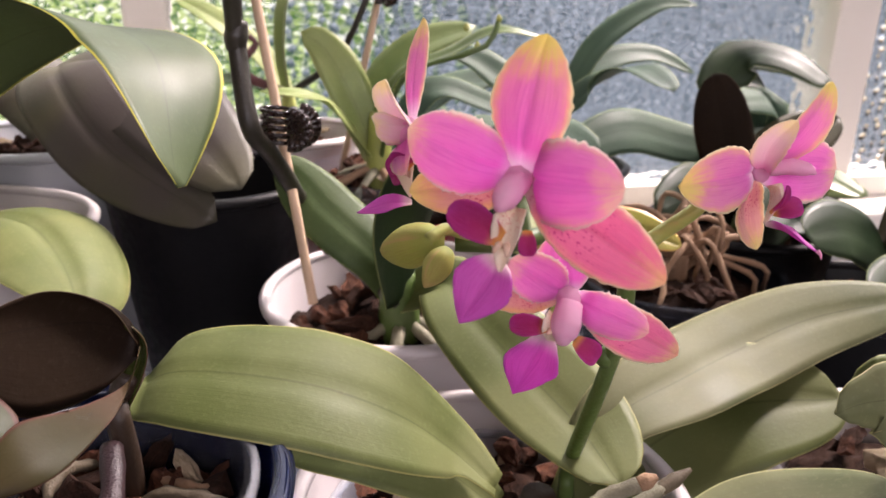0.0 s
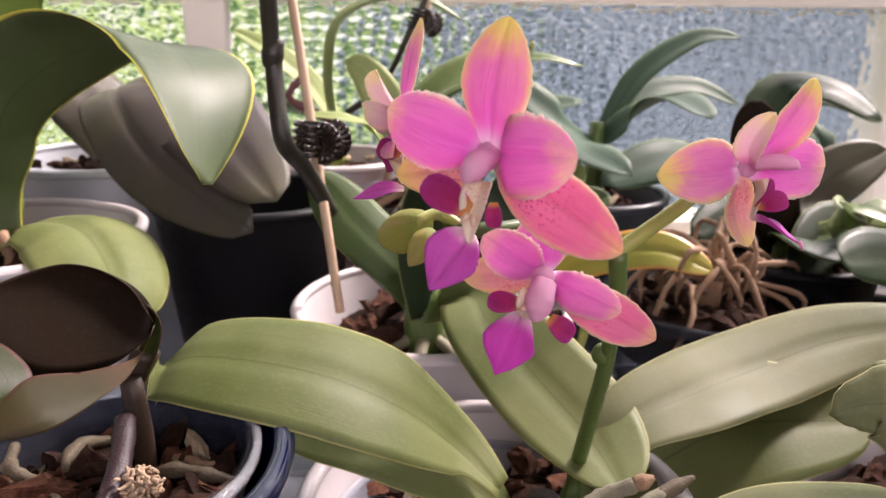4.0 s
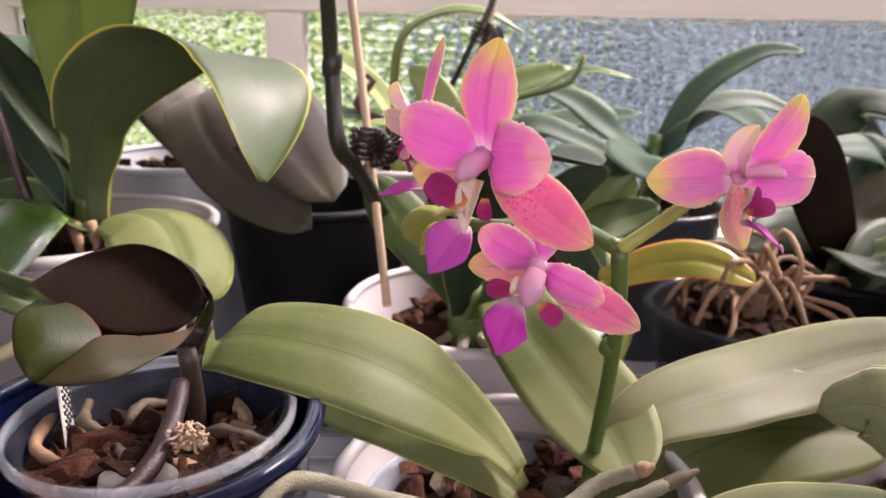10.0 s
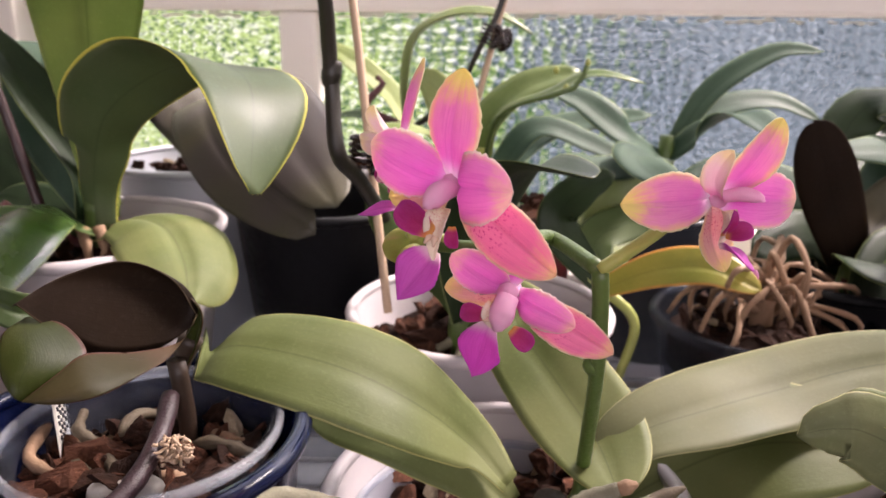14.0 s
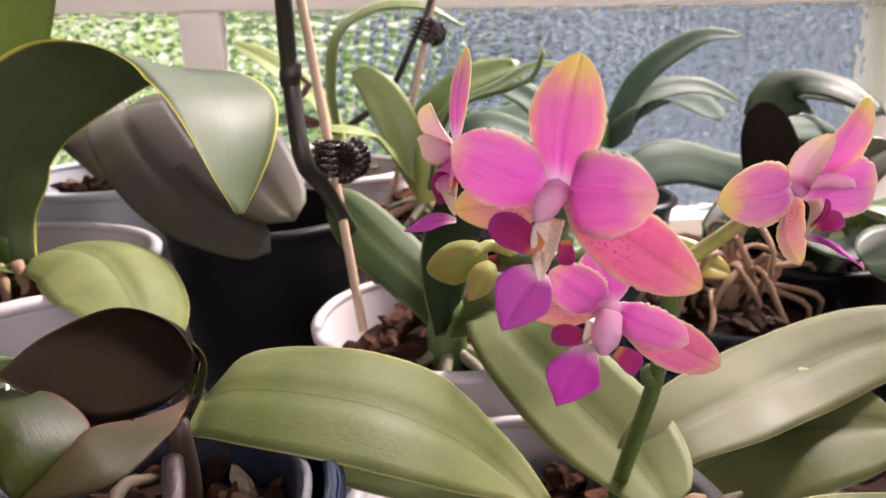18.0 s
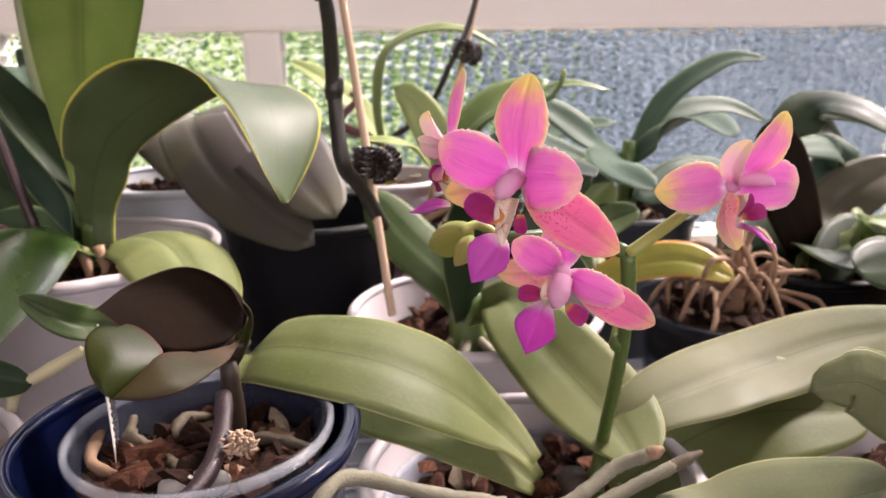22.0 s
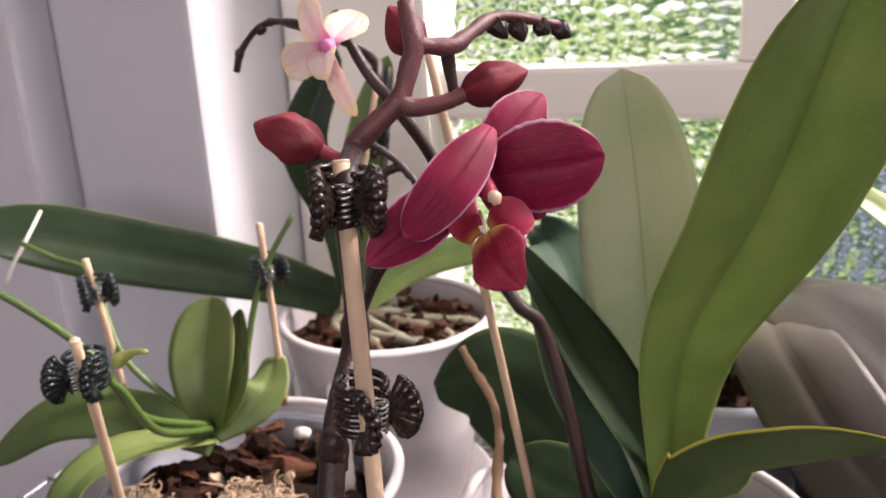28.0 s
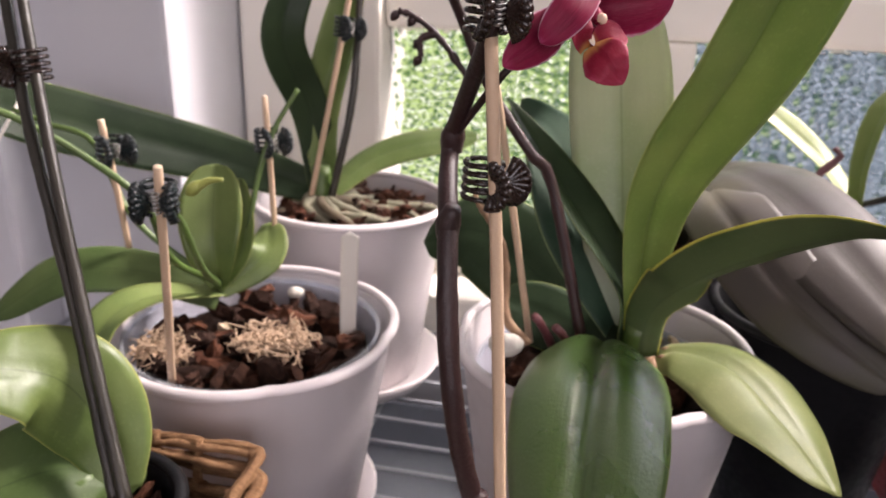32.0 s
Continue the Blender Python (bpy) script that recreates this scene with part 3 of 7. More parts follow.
def shell(r0, r1, h, wall=0.002, lip=0.002, foot=0.004):
    """Profile of a flower pot from its floor r0 to its rim r1, h high, hollow."""
    return [(0.001, 0), (r0, 0), (r0 + (r1 - r0) * 0.5, h * 0.5), (r1 - 0.001, h - 0.008), (r1, h - 0.006), (r1 + lip, h - 0.004), (r1 + lip, h),
            (r1 - wall * 0.5, h + 0.0005), (r1 - wall, h - 0.003), (r0 + (r1 - r0) * 0.5 - wall, h * 0.5), (r0 - wall, foot), (0.001, foot)]


CHIPS = []


def chip_meshes():
    """Broken pieces of bark: angular, longer than thick."""
    rng = random.Random(7)
    for k in range(14):
        bm = bmesh.new()
        sx, sy, sz = rng.uniform(0.9, 1.6), rng.uniform(0.45, 0.9), rng.uniform(0.22, 0.55)
        for _ in range(15):
            c = Vector((rng.uniform(-1, 1), rng.uniform(-1, 1), rng.uniform(-1, 1)))
            c = c / max(c.length, 0.55)
            bm.verts.new((c.x * sx, c.y * sy, c.z * sz))
        r = bmesh.ops.convex_hull(bm, input=bm.verts[:])
        bmesh.ops.delete(bm, geom=[g for g in r["geom_interior"] if isinstance(g, bmesh.types.BMVert)], context="VERTS")
        bmesh.ops.subdivide_edges(bm, edges=bm.edges[:], cuts=2, use_grid_fill=True)
        for v in bm.verts:
            v.co += Vector((0.0, 1.0, 1.0)) * 0.10 * noise.noise(Vector((v.co.x * 1.2, v.co.y * 7.0, v.co.z * 7.0 + k)))
            v.co += Vector((noise.noise(v.co * 2.2 + Vector((k, 0, 0))), noise.noise(v.co * 2.2 + Vector((0, k, 3))), noise.noise(v.co * 2.2 + Vector((5, 0, k))))) * 0.16
        me = bpy.data.meshes.new("bark_chip")
        bm.to_mesh(me)
        bm.free()
        CHIPS.append(me)


chip_meshes()
CHIP_SETS = {}


def chip(parent, at, size, material, rng, name="bark_chip"):
    key = (rng.randrange(len(CHIPS)), material.name)
    if key not in CHIP_SETS:
        me = CHIPS[key[0]].copy()
        me.materials.append(material)
        CHIP_SETS[key] = me
    ob = new(name, CHIP_SETS[key])
    ob.matrix_world = pose(*at, rng.uniform(-55, 55), rng.uniform(-55, 55), rng.uniform(0, 360)) @ Matrix.Diagonal((size, size, size, 1))
    ob.parent = parent
    ob.matrix_parent_inverse = Matrix.Translation(-Vector(parent.location))
    return ob


def bark_fill(at, radius, label, count, size=(0.005, 0.010), materials=None, pale=0.15, seed=0, heap=0.006, base_drop=0.012):
    """Bark chips over a dark bed in a pot; at is the middle of the bark's surface."""
    rng = random.Random(seed)
    x, y, z = at
    ob = thing("bark_mix", (x, y, z - base_drop), label, "bark mix")
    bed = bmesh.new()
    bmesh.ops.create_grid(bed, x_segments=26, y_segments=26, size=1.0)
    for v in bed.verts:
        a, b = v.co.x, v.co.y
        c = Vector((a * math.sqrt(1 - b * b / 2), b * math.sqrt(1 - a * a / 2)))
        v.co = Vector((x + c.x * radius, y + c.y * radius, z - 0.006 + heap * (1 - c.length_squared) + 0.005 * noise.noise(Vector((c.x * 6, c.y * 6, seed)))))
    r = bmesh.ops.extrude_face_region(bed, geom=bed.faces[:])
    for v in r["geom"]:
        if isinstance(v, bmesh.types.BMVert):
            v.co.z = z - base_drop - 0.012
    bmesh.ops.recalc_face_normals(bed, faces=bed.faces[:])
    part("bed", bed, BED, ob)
    materials = materials or [BARK, BARK, BARK_DARK]
    for k in range(count):
        a, q = rng.uniform(0, 6.283), math.sqrt(rng.random()) * radius * 0.93
        s = rng.uniform(*size)
        m = CHIP_PALE if rng.random() < pale else rng.choice(materials)
        if m is CHIP_PALE:
            s *= 0.7
        chip(ob, (x + q * math.cos(a), y + q * math.sin(a), z + heap * (1 - (q / radius) ** 2) + rng.uniform(-0.004, 0.003)), s, m, rng)
    return ob


def stick(foot, top, r=0.0017, label="thin bamboo support stick pushed into the bark", name="support_stick"):
    bm = tube([foot, [(a + b) / 2 + d for a, b, d in zip(foot, top, (0.0004, 0, 0))], top], [r, r], 8, 12, 0.06, 3)
    bmesh.ops.recalc_face_normals(bm, faces=bm.faces[:])
    ob = part(name, bm, BAMBOO)
    tip, way = Vector(top), (Vector(top) - Vector(foot)).normalized()
    part("cut_end", tube([tip - way * 0.0002, tip + way * 0.0001, tip + way * 0.0004], [r * 0.98, r, r * 0.9], 8, 3), BAMBOO_CUT, ob, "pale cut end")
    return tagged(ob, label, "support stick", "support sticks")


def arc_tube(bm, centre, ax, ay, r, a0, a1, rad, n=12, sides=6):
    pts = [Vector(centre) + ax * (r * math.cos(a0 + (a1 - a0) * k / 4)) + ay * (r * math.sin(a0 + (a1 - a0) * k / 4)) for k in range(5)]
    return tube(pts, rad, sides, n, bm=bm)


def clip(at, axis, out, size=0.011, material=None, label="dark brown plastic orchid clip holding a spike to its stick"):
    """A little claw clip round a stick: curved prongs, two ridged finger pads and a steel spring."""
    material = material or CLIP
    z = Vector(axis).normalized()
    x = (Vector(out) - z * Vector(out).dot(z)).normalized()
    y = z.cross(x)
    at = Vector(at)
    ob = thing("plant_clip", at, label, "plant clip", "plant clips")
    s = size
    for h in (-0.40, -0.20, 0.0, 0.20, 0.40):
        bm = bmesh.new()
        for sg in (1, -1):
            arc_tube(bm, at + z * (h * s) - x * (0.1 * s), x, y * sg, 0.46 * s, 0.35, 3.0, 0.068 * s)
        part("prong", bm, material, ob)
    for sg in (1, -1):
        bm = bmesh.new()
        c = at + x * (0.40 * s) + y * (sg * 0.16 * s)
        for k in range(9):
            a = -1.45 + 2.9 * k / 8
            p0 = c + x * (0.02 * s)
            p1 = c + x * (0.56 * s * math.cos(a)) + z * (0.58 * s * math.sin(a)) + y * (sg * 0.34 * s)
            tube([p0, (p0 + p1) / 2 + y * (sg * 0.04 * s), p1], [0.10 * s, 0.125 * s, 0.12 * s], 6, 4, bm=bm)
        part("finger_pad", bm, material, ob)
    coil = [at + x * (0.45 * s) + z * ((k / 24 - 0.5) * 0.6 * s) + (x * math.cos(k * 1.57) + y * math.sin(k * 1.57)) * (0.14 * s) for k in range(25)]
    part("spring", tube(coil, 0.03 * s, 5, 72), STEEL, ob, "steel coil spring")
    return ob


def bud(parent, at, tip_at, width, material, name="bud", label="", wrinkle=0.0):
    """A closed bud: three sepals folded round a core."""
    a, b = Vector(at), Vector(tip_at)
    axis = (b - a).normalized()
    ob = None
    bm = bmesh.new()
    uvl = bm.loops.layers.uv.new("UVMap")
    rings, sides, n = [], 18, 14
    s0 = axis.orthogonal().normalized()
    s1 = axis.cross(s0)
    for k in range(n + 1):
        u = k / n
        r = width / 2 * max(math.sin(math.pi * min(u * 0.94 + 0.05, 1)) ** 0.7 * (1 - 0.35 * u), 0.02)
        ring = []
        for j in range(sides):
            t = 2 * math.pi * j / sides
            rr = r * (1 - 0.16 * max(0, math.cos(3 * t + u)) ** 6 + 0.05 * math.cos(3 * t) + 0.07 * noise.noise(Vector((math.cos(t) * 2, math.sin(t) * 2, u * 4 + a.x * 90))))
            rr *= 1 + wrinkle * (noise.noise(Vector((math.cos(t) * 4, math.sin(t) * 4, u * 3 + a.z * 70))) + 0.5 * math.sin(7 * t + 3 * u))
            ring.append(bm.verts.new(a.lerp(b, u) + (s0 * math.cos(t) + s1 * math.sin(t)) * rr))
        rings.append(ring)
    for k in range(n):
        for j in range(sides):
            f = bm.faces.new((rings[k][j], rings[k][(j + 1) % sides], rings[k + 1][(j + 1) % sides], rings[k + 1][j]))
            for lo, q in zip(f.loops, ((j, k), (j + 1, k), (j + 1, k + 1), (j, k + 1))):
                lo[uvl].uv = (q[0] % 6 / 6, q[1] / n)
    bm.faces.new(rings[0][::-1])
    bm.faces.new(rings[-1])
    bmesh.ops.recalc_face_normals(bm, faces=bm.faces[:])
    return part(name, bm, material, parent, label)


def patch(upper, lower, bulge, thick=0.0012, n=30, m=14, ripple=0.0):
    """A curved sheet between two smooth lines, swelling by the vector bulge in its middle."""
    bulge = Vector(bulge)
    bm = bmesh.new()
    uvl = bm.loops.layers.uv.new("UVMap")
    a, b = curve_at(upper, n), curve_at(lower, n)
    top, low = [], []
    for k in range(n + 1):
        r0, r1 = [], []
        for j in range(m + 1):
            v = j / m
            swell = math.sin(math.pi * v) * math.sin(math.pi * k / n) ** 0.6
            co = a[k][0].lerp(b[k][0], v) + bulge * (swell + ripple * math.sin(9 * v + 7 * k / n) * swell)
            r0.append(bm.verts.new(co))
            r1.append(bm.verts.new(co + bulge.normalized() * -thick * (0.25 + 0.75 * math.sin(math.pi * v))))
        top.append(r0)
        low.append(r1)

    def face(vs, uvs):
        if len(set(vs)) == 4:
            fa = bm.faces.new(vs)
            for lo, q in zip(fa.loops, uvs):
                lo[uvl].uv = q

    for k in range(n):
        for j in range(m):
            q = [(j / m, k / n), ((j + 1) / m, k / n), ((j + 1) / m, (k + 1) / n), (j / m, (k + 1) / n)]
            face((top[k][j], top[k][j + 1], top[k + 1][j + 1], top[k + 1][j]), q)
            face((low[k][j], low[k + 1][j], low[k + 1][j + 1], low[k][j + 1]), [q[0], q[3], q[2], q[1]])
        for j in (0, m):
            face((top[k][j], top[k + 1][j], low[k + 1][j], low[k][j]), [(j / m, k / n)] * 4)
    bmesh.ops.recalc_face_normals(bm, faces=bm.faces[:])
    return bm


def leaf(plant, points, width, facing, material, label="", **kw):
    kw.setdefault("puff", 0.025)
    return part("leaf", blade(points, width, facing, **kw), material, plant, label)


def flower(plant, centre, face, petals, label, mats, crimp=0.10):
    """An orchid flower as a part of its plant. petals: rows of (name, tip, bulge, width, material key, keel)."""
    c, f = Vector(centre), Vector(face).normalized()
    hold = part("flower", tube([c - f * 0.006, c - f * 0.003, c + f * 0.001], [0.0012, 0.0018, 0.0022], 8, 8), mats["hub"], plant, label)
    for k, (kind, tip_at, bulge, width, key, keel) in enumerate(petals):
        t = Vector(tip_at)
        mid = c.lerp(t, 0.5) + f * bulge
        b0 = c.lerp(t, 0.04) - f * 0.0008 * k
        part(kind, blade([b0, c.lerp(t, 0.25) + f * bulge * 0.7, mid, c.lerp(t, 0.78) + f * bulge * 0.7, t], width, f, keel=keel, thick=0.0005, base=0.22,
                         widest=0.54, tip=1.7 if "sepal" in kind else 2.0, pw=0.62 if "sepal" in kind else 0.55, n=54, m=18, wave=0.016, frill=0.008, crimp=crimp * 0.5 if "sepal" in kind else crimp, puff=0.06, seed=k + int(abs(c.x) * 9999), groove=0.00035), mats[key], hold)
    return hold


# ---------------------------------------------------------------- the room and the window
SHELF, GLASS_Y = 0.130, 0.66


def structure(name, bm, material, label, category, smooth=False):
    return tagged(part(name, bm, material, smooth=smooth), label, category, kind="structure")


structure("floor", box_mesh(((-2.2, -2.9, -0.80), (2.6, 0.86, -0.75))), FLOOR_WOOD, "brown wooden floor of the room", "floor")
structure("ceiling", box_mesh(((-2.2, -2.9, 1.90), (2.6, 0.86, 1.96))), PLASTER, "white plastered ceiling of the room", "ceiling")
structure("wall_left", box_mesh(((-2.26, -2.9, -0.80), (-2.2, 0.86, 1.96))), PLASTER, "plain white plaster wall", "wall")
structure("wall_right", box_mesh(((2.6, -2.9, -0.80), (2.66, 0.86, 1.96))), PLASTER, "plain white plaster wall", "wall")
structure("wall_back", box_mesh(((-2.2, -2.96, -0.80), (-0.8, -2.9, 1.96)), ((1.8, -2.96, -0.80), (2.6, -2.9, 1.96)),
                                ((-0.8, -2.96, -0.80), (1.8, -2.9, 0.4)), ((-0.8, -2.96, 2.0 - 0.14), (1.8, -2.9, 1.96))), PLASTER, "plain white wall with a wide window opening", "wall")
structure("wall_window", box_mesh(((-2.2, 0.7005, -0.80), (-0.468, 0.86, 1.96)), ((1.25, 0.60, -0.80), (2.6, 0.72, 1.96)),
                                  ((-0.468, 0.60, -0.80), (1.25, 0.72, 0.10)), ((-0.468, 0.60, 1.65), (1.25, 0.72, 1.96))), PAINT_COOL, "white painted wall round the window", "wall")
# the deep left reveal beside the window
structure("wall_reveal", box_mesh(((-2.199, 0.515, -0.80), (-0.468, 0.70, 1.90)), ((-2.198, 0.475, -0.80), (-0.588, 0.5149, 1.90)), bevel=0.005), PAINT_COOL, "white painted reveal beside the window", "wall")
structure("window_sill", box_mesh(((-0.466, 0.585, 0.1005), (1.25, 0.70, 0.150)), bevel=0.004), PAINT, "white painted wooden window sill", "window sill")

win = thing("window_1", (0.3, GLASS_Y, 0.15), "white wooden window with hammered glass panes", "window", kind="structure")
BEAM0, BEAM1 = 0.366, 0.405
part("frame_jamb", box_mesh(((-0.466, 0.625, 0.150), (-0.342, 0.70, 1.6)), bevel=0.004), PAINT, win, smooth=False)
part("frame_jamb", box_mesh(((1.18, 0.625, 0.150), (1.25, 0.70, 1.6)), bevel=0.004), PAINT, win, smooth=False)
part("bottom_rail", box_mesh(((-0.342, 0.64, 0.150), (1.18, 0.685, 0.172)), bevel=0.003), PAINT, win, smooth=False)
part("transom", box_mesh(((-0.342, 0.640, BEAM0), (1.18, 0.69, BEAM1)), bevel=0.005), PAINT, win, smooth=False)
for x0, x1 in ((-0.121, -0.088), (0.516, 0.561)):
    part("mullion", box_mesh(((x0, 0.643, 0.172), (x1, 0.69, BEAM0)), bevel=0.004), PAINT, win, smooth=False)
    if x0 < 0:
        part("mullion", box_mesh(((x0, 0.643, BEAM1), (x1, 0.69, 1.6)), bevel=0.004), PAINT, win, smooth=False)
part("top_rail", box_mesh(((-0.342, 0.64, 1.6), (1.18, 0.69, 1.65)), bevel=0.004), PAINT, win, smooth=False)
for x0, x1, z0, z1 in ((-0.342, -0.121, 0.172, BEAM0), (-0.088, 0.516, 0.172, BEAM0), (0.561, 1.18, 0.172, BEAM0), (-0.342, -0.121, BEAM1, 1.6), (-0.088, 1.18, BEAM1, 1.6)):
    pane = part("pane", box_mesh(((x0, GLASS_Y, z0), (x1, GLASS_Y + 0.004, z1))), GLASS, win, "hammered glass pane", smooth=False)
    pane.visible_shadow = False
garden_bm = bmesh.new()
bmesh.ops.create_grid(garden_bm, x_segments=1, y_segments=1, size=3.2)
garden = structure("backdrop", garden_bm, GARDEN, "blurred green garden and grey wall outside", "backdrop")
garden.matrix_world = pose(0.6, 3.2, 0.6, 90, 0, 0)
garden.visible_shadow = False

rack = thing("wire_rack", (0.0, 0.30, SHELF), "silver wire shelf rack standing over a grey tray", "wire rack")
wires = [y / 1000 for y in range(-40, 580, 26)]
for y in wires:
    part("rack_wire", tube([(-0.58, y, SHELF - 0.0015), (0.0, y, SHELF - 0.0015), (0.60, y, SHELF - 0.0015)], 0.0013, 6, 4), WIRE, rack)
for x in (-0.58, -0.29, 0.0, 0.30, 0.60):
    part("cross_bar", tube([(x, -0.045, SHELF - 0.005), (x, 0.27, SHELF - 0.005), (x, 0.58, SHELF - 0.005)], 0.0022, 6, 4), WIRE, rack)
for x, y in ((-0.56, -0.03), (0.58, -0.03), (-0.56, 0.56), (0.58, 0.56)):
    part("leg", tube([(x, y, 0.0), (x, y, 0.06), (x, y, SHELF - 0.006)], 0.003, 8, 4), WIRE, rack)
tray = thing("drip_tray", (0.0, 0.25, 0.0), "blue-grey plastic tray under the wire rack", "tray")
part("tray_base", box_mesh(((-0.60, -0.06, 0.0), (0.62, 0.57, 0.004))), TRAY, tray, smooth=False)
for lo, hi in (((-0.60, -0.06, 0.004), (-0.595, 0.57, 0.05)), ((0.615, -0.06, 0.004), (0.62, 0.57, 0.05)), ((-0.595, -0.06, 0.004), (0.615, -0.055, 0.05)), ((-0.595, 0.565, 0.004), (0.615, 0.57, 0.05))):
    part("tray_side", box_mesh((lo, hi)), TRAY, tray, smooth=False)
table = thing("table", (0.0, 0.25, -0.75), "dark wooden table below the window", "table")
part("table_top", box_mesh(((-0.65, -0.08, -0.035), (0.68, 0.58, -0.001)), bevel=0.003), FLOOR_WOOD, table, smooth=False)
for x, y in ((-0.60, -0.04), (0.60, -0.04), (-0.60, 0.53), (0.60, 0.53)):
    part("leg", box_mesh(((x - 0.025, y - 0.025, -0.75), (x + 0.025, y + 0.025, -0.035))), FLOOR_WOOD, table, smooth=False)


# ---------------------------------------------------------------- pots
def pot(name, at, r, h, material, label, scallop=0.0, saucer=None, liner=None, taper=0.72, lip=0.002, z=SHELF):
    """at: x, y of the middle; liner: (radius, drop) of a clear inner pot; saucer: radius."""
    x, y = at
    ob = thing(name, (x, y, z), label, "flower pot", "orchid pots")
    if saucer:
        part("saucer", lathe([(0.001, 0), (saucer * 0.86, 0), (saucer, 0.014), (saucer - 0.002, 0.0142), (saucer * 0.84, 0.004), (0.001, 0.004)], (x, y, z)), material, ob)
    z1 = z + (0.005 if saucer else 0.0)
    hb = h - (z1 - z)
    part("pot_body", lathe(shell(r * taper, r, hb, lip=0.0004), (x, y, z1), 90, scallop, 6, 0.45), material, ob)
    part("rim", lathe([(r + 0.0006, hb - 0.0042), (r + lip + 0.0006, hb - 0.0030), (r + lip + 0.0010, hb - 0.0008), (r + lip * 0.6, hb + 0.0010), (r - 0.0012, hb + 0.0012), (r - 0.0022, hb - 0.0004), (r - 0.0020, hb - 0.0026)], (x, y, z1), 90, scallop, 6, 0.45, None, (0.0, hb)), material, ob, "rolled rim")
    if liner:
        rl, drop = liner[:2]
        x += liner[2] if len(liner) > 2 else 0.0
        part("inner_pot", lathe(shell(rl * 0.74, rl, h - 0.012 - drop, 0.0010, 0.0008), (x, y, z1 + 0.006)), CLEAR, ob, "clear plastic inner pot")
        zr = z1 + 0.006 + h - 0.012 - drop
        part("inner_rim", lathe([(rl + 0.0010, zr - 0.0024), (rl + 0.0026, zr - 0.0016), (rl + 0.0028, zr + 0.0004), (rl + 0.0014, zr + 0.0012), (rl + 0.0008, zr + 0.0004)], (x, y, 0.0)), RIM_CLEAR, ob, "clear plastic rim")
    return ob


POT_A, POT_B, POT_E, POT_F, POT_H, POT_K = (-0.322, 0.327), (-0.322, 0.487), (-0.150, 0.328), (0.047, 0.302), (0.052, 0.178), (-0.050, 0.146)
POT_R, POT_G, POT_BK, POT_L, POT_D = (-0.161, 0.157), (-0.130, 0.455), (-0.040, 0.392), (0.060, 0.425), (0.190, 0.325)
pot("flower_pot", POT_A, 0.0705, 0.1150, POT_WHITE, "white scalloped plastic pot on a white saucer", 0.036, 0.062, (0.0605, 0.003))
pot("flower_pot", POT_B, 0.066, 0.134, POT_WHITE, "tall white plastic pot on a white saucer by the window", 0.0, 0.066)
pot("flower_pot", POT_E, 0.066, 0.126, POT_WHITE, "white scalloped plastic pot under the big green orchid", 0.035, None, (0.055, 0.008))
pot("flower_pot", POT_F, 0.060, 0.097, POT_WHITE, "white plastic pot with a dark spike tied to a stick")
pot("flower_pot", POT_H, 0.056, 0.082, POT_WHITE, "white plastic pot of the pink flowering orchid", 0.0, None, (0.048, 0.006))
pot("flower_pot", POT_K, 0.0445, 0.121, POT_BLUE, "dark blue glazed pot with a clear inner pot", 0.0, None, (0.0330, -0.0065, 0.0042), 0.74)
pot("flower_pot", POT_R, 0.052, 0.103, POT_WHITE, "white plastic pot of the red flowering orchid", 0.02, None, (0.044, 0.006))
pot("flower_pot", POT_G, 0.058, 0.140, POT_GREY, "pale grey plastic pot behind the big orchid")
pot("flower_pot", POT_BK, 0.052, 0.128, POT_BLACK, "black plastic pot under the drooping grey leaf")
pot("flower_pot", POT_L, 0.050, 0.098, POT_RED, "red outer pot with a white and clear inner pot")
pot("flower_pot", POT_D, 0.052, 0.086, POT_DARKENED, "clear plastic pot full of dry roots, tinted dark for its surroundings")

bark_fill((*POT_A, 0.2325), 0.057, "dark bark chips in the white pot", 74, (0.006, 0.0135), [BARK_DARK, BARK_DARK, BARK], 0.05, 1)
bark_fill((*POT_B, 0.254), 0.060, "bark chips and roots in the tall white pot", 95, (0.005, 0.010), None, 0.1, 2)
bark_fill((*POT_E, 0.243), 0.050, "dark bark chips in the scalloped pot", 60, (0.005, 0.010), [BARK_DARK, BARK], 0.05, 3)
bark_fill((*POT_F, 0.212), 0.054, "brown bark chips in the white pot", 70, (0.006, 0.012), [BARK, BARK_DARK], 0.08, 4)
bark_fill((*POT_H, 0.197), 0.046, "bark chips in the front white pot", 50, (0.005, 0.010), None, 0.25, 5)
bark_fill((POT_K[0] + 0.0042, POT_K[1], 0.2375), 0.0315, "coarse bark, pumice and husk chips in the clear pot", 85, (0.0042, 0.0095), [BARK, BARK_DARK, BARK_RED, BARK_DARK], 0.10, 6, 0.003)
bark_fill((*POT_R, 0.220), 0.042, "bark and dry moss in the white pot", 50, (0.004, 0.008), None, 0.2, 8)
bark_fill((*POT_G, 0.258), 0.053, "dark bark in the grey pot", 30, (0.006, 0.010), [BARK_DARK], 0.05, 9)


# ---------------------------------------------------------------- the big orchid in the scalloped pot
CE = (-0.138, 0.322, 0.258)
plant = thing("orchid_plant", CE, "big leafy orchid with one yellow-edged curling leaf", "orchid", "orchids")
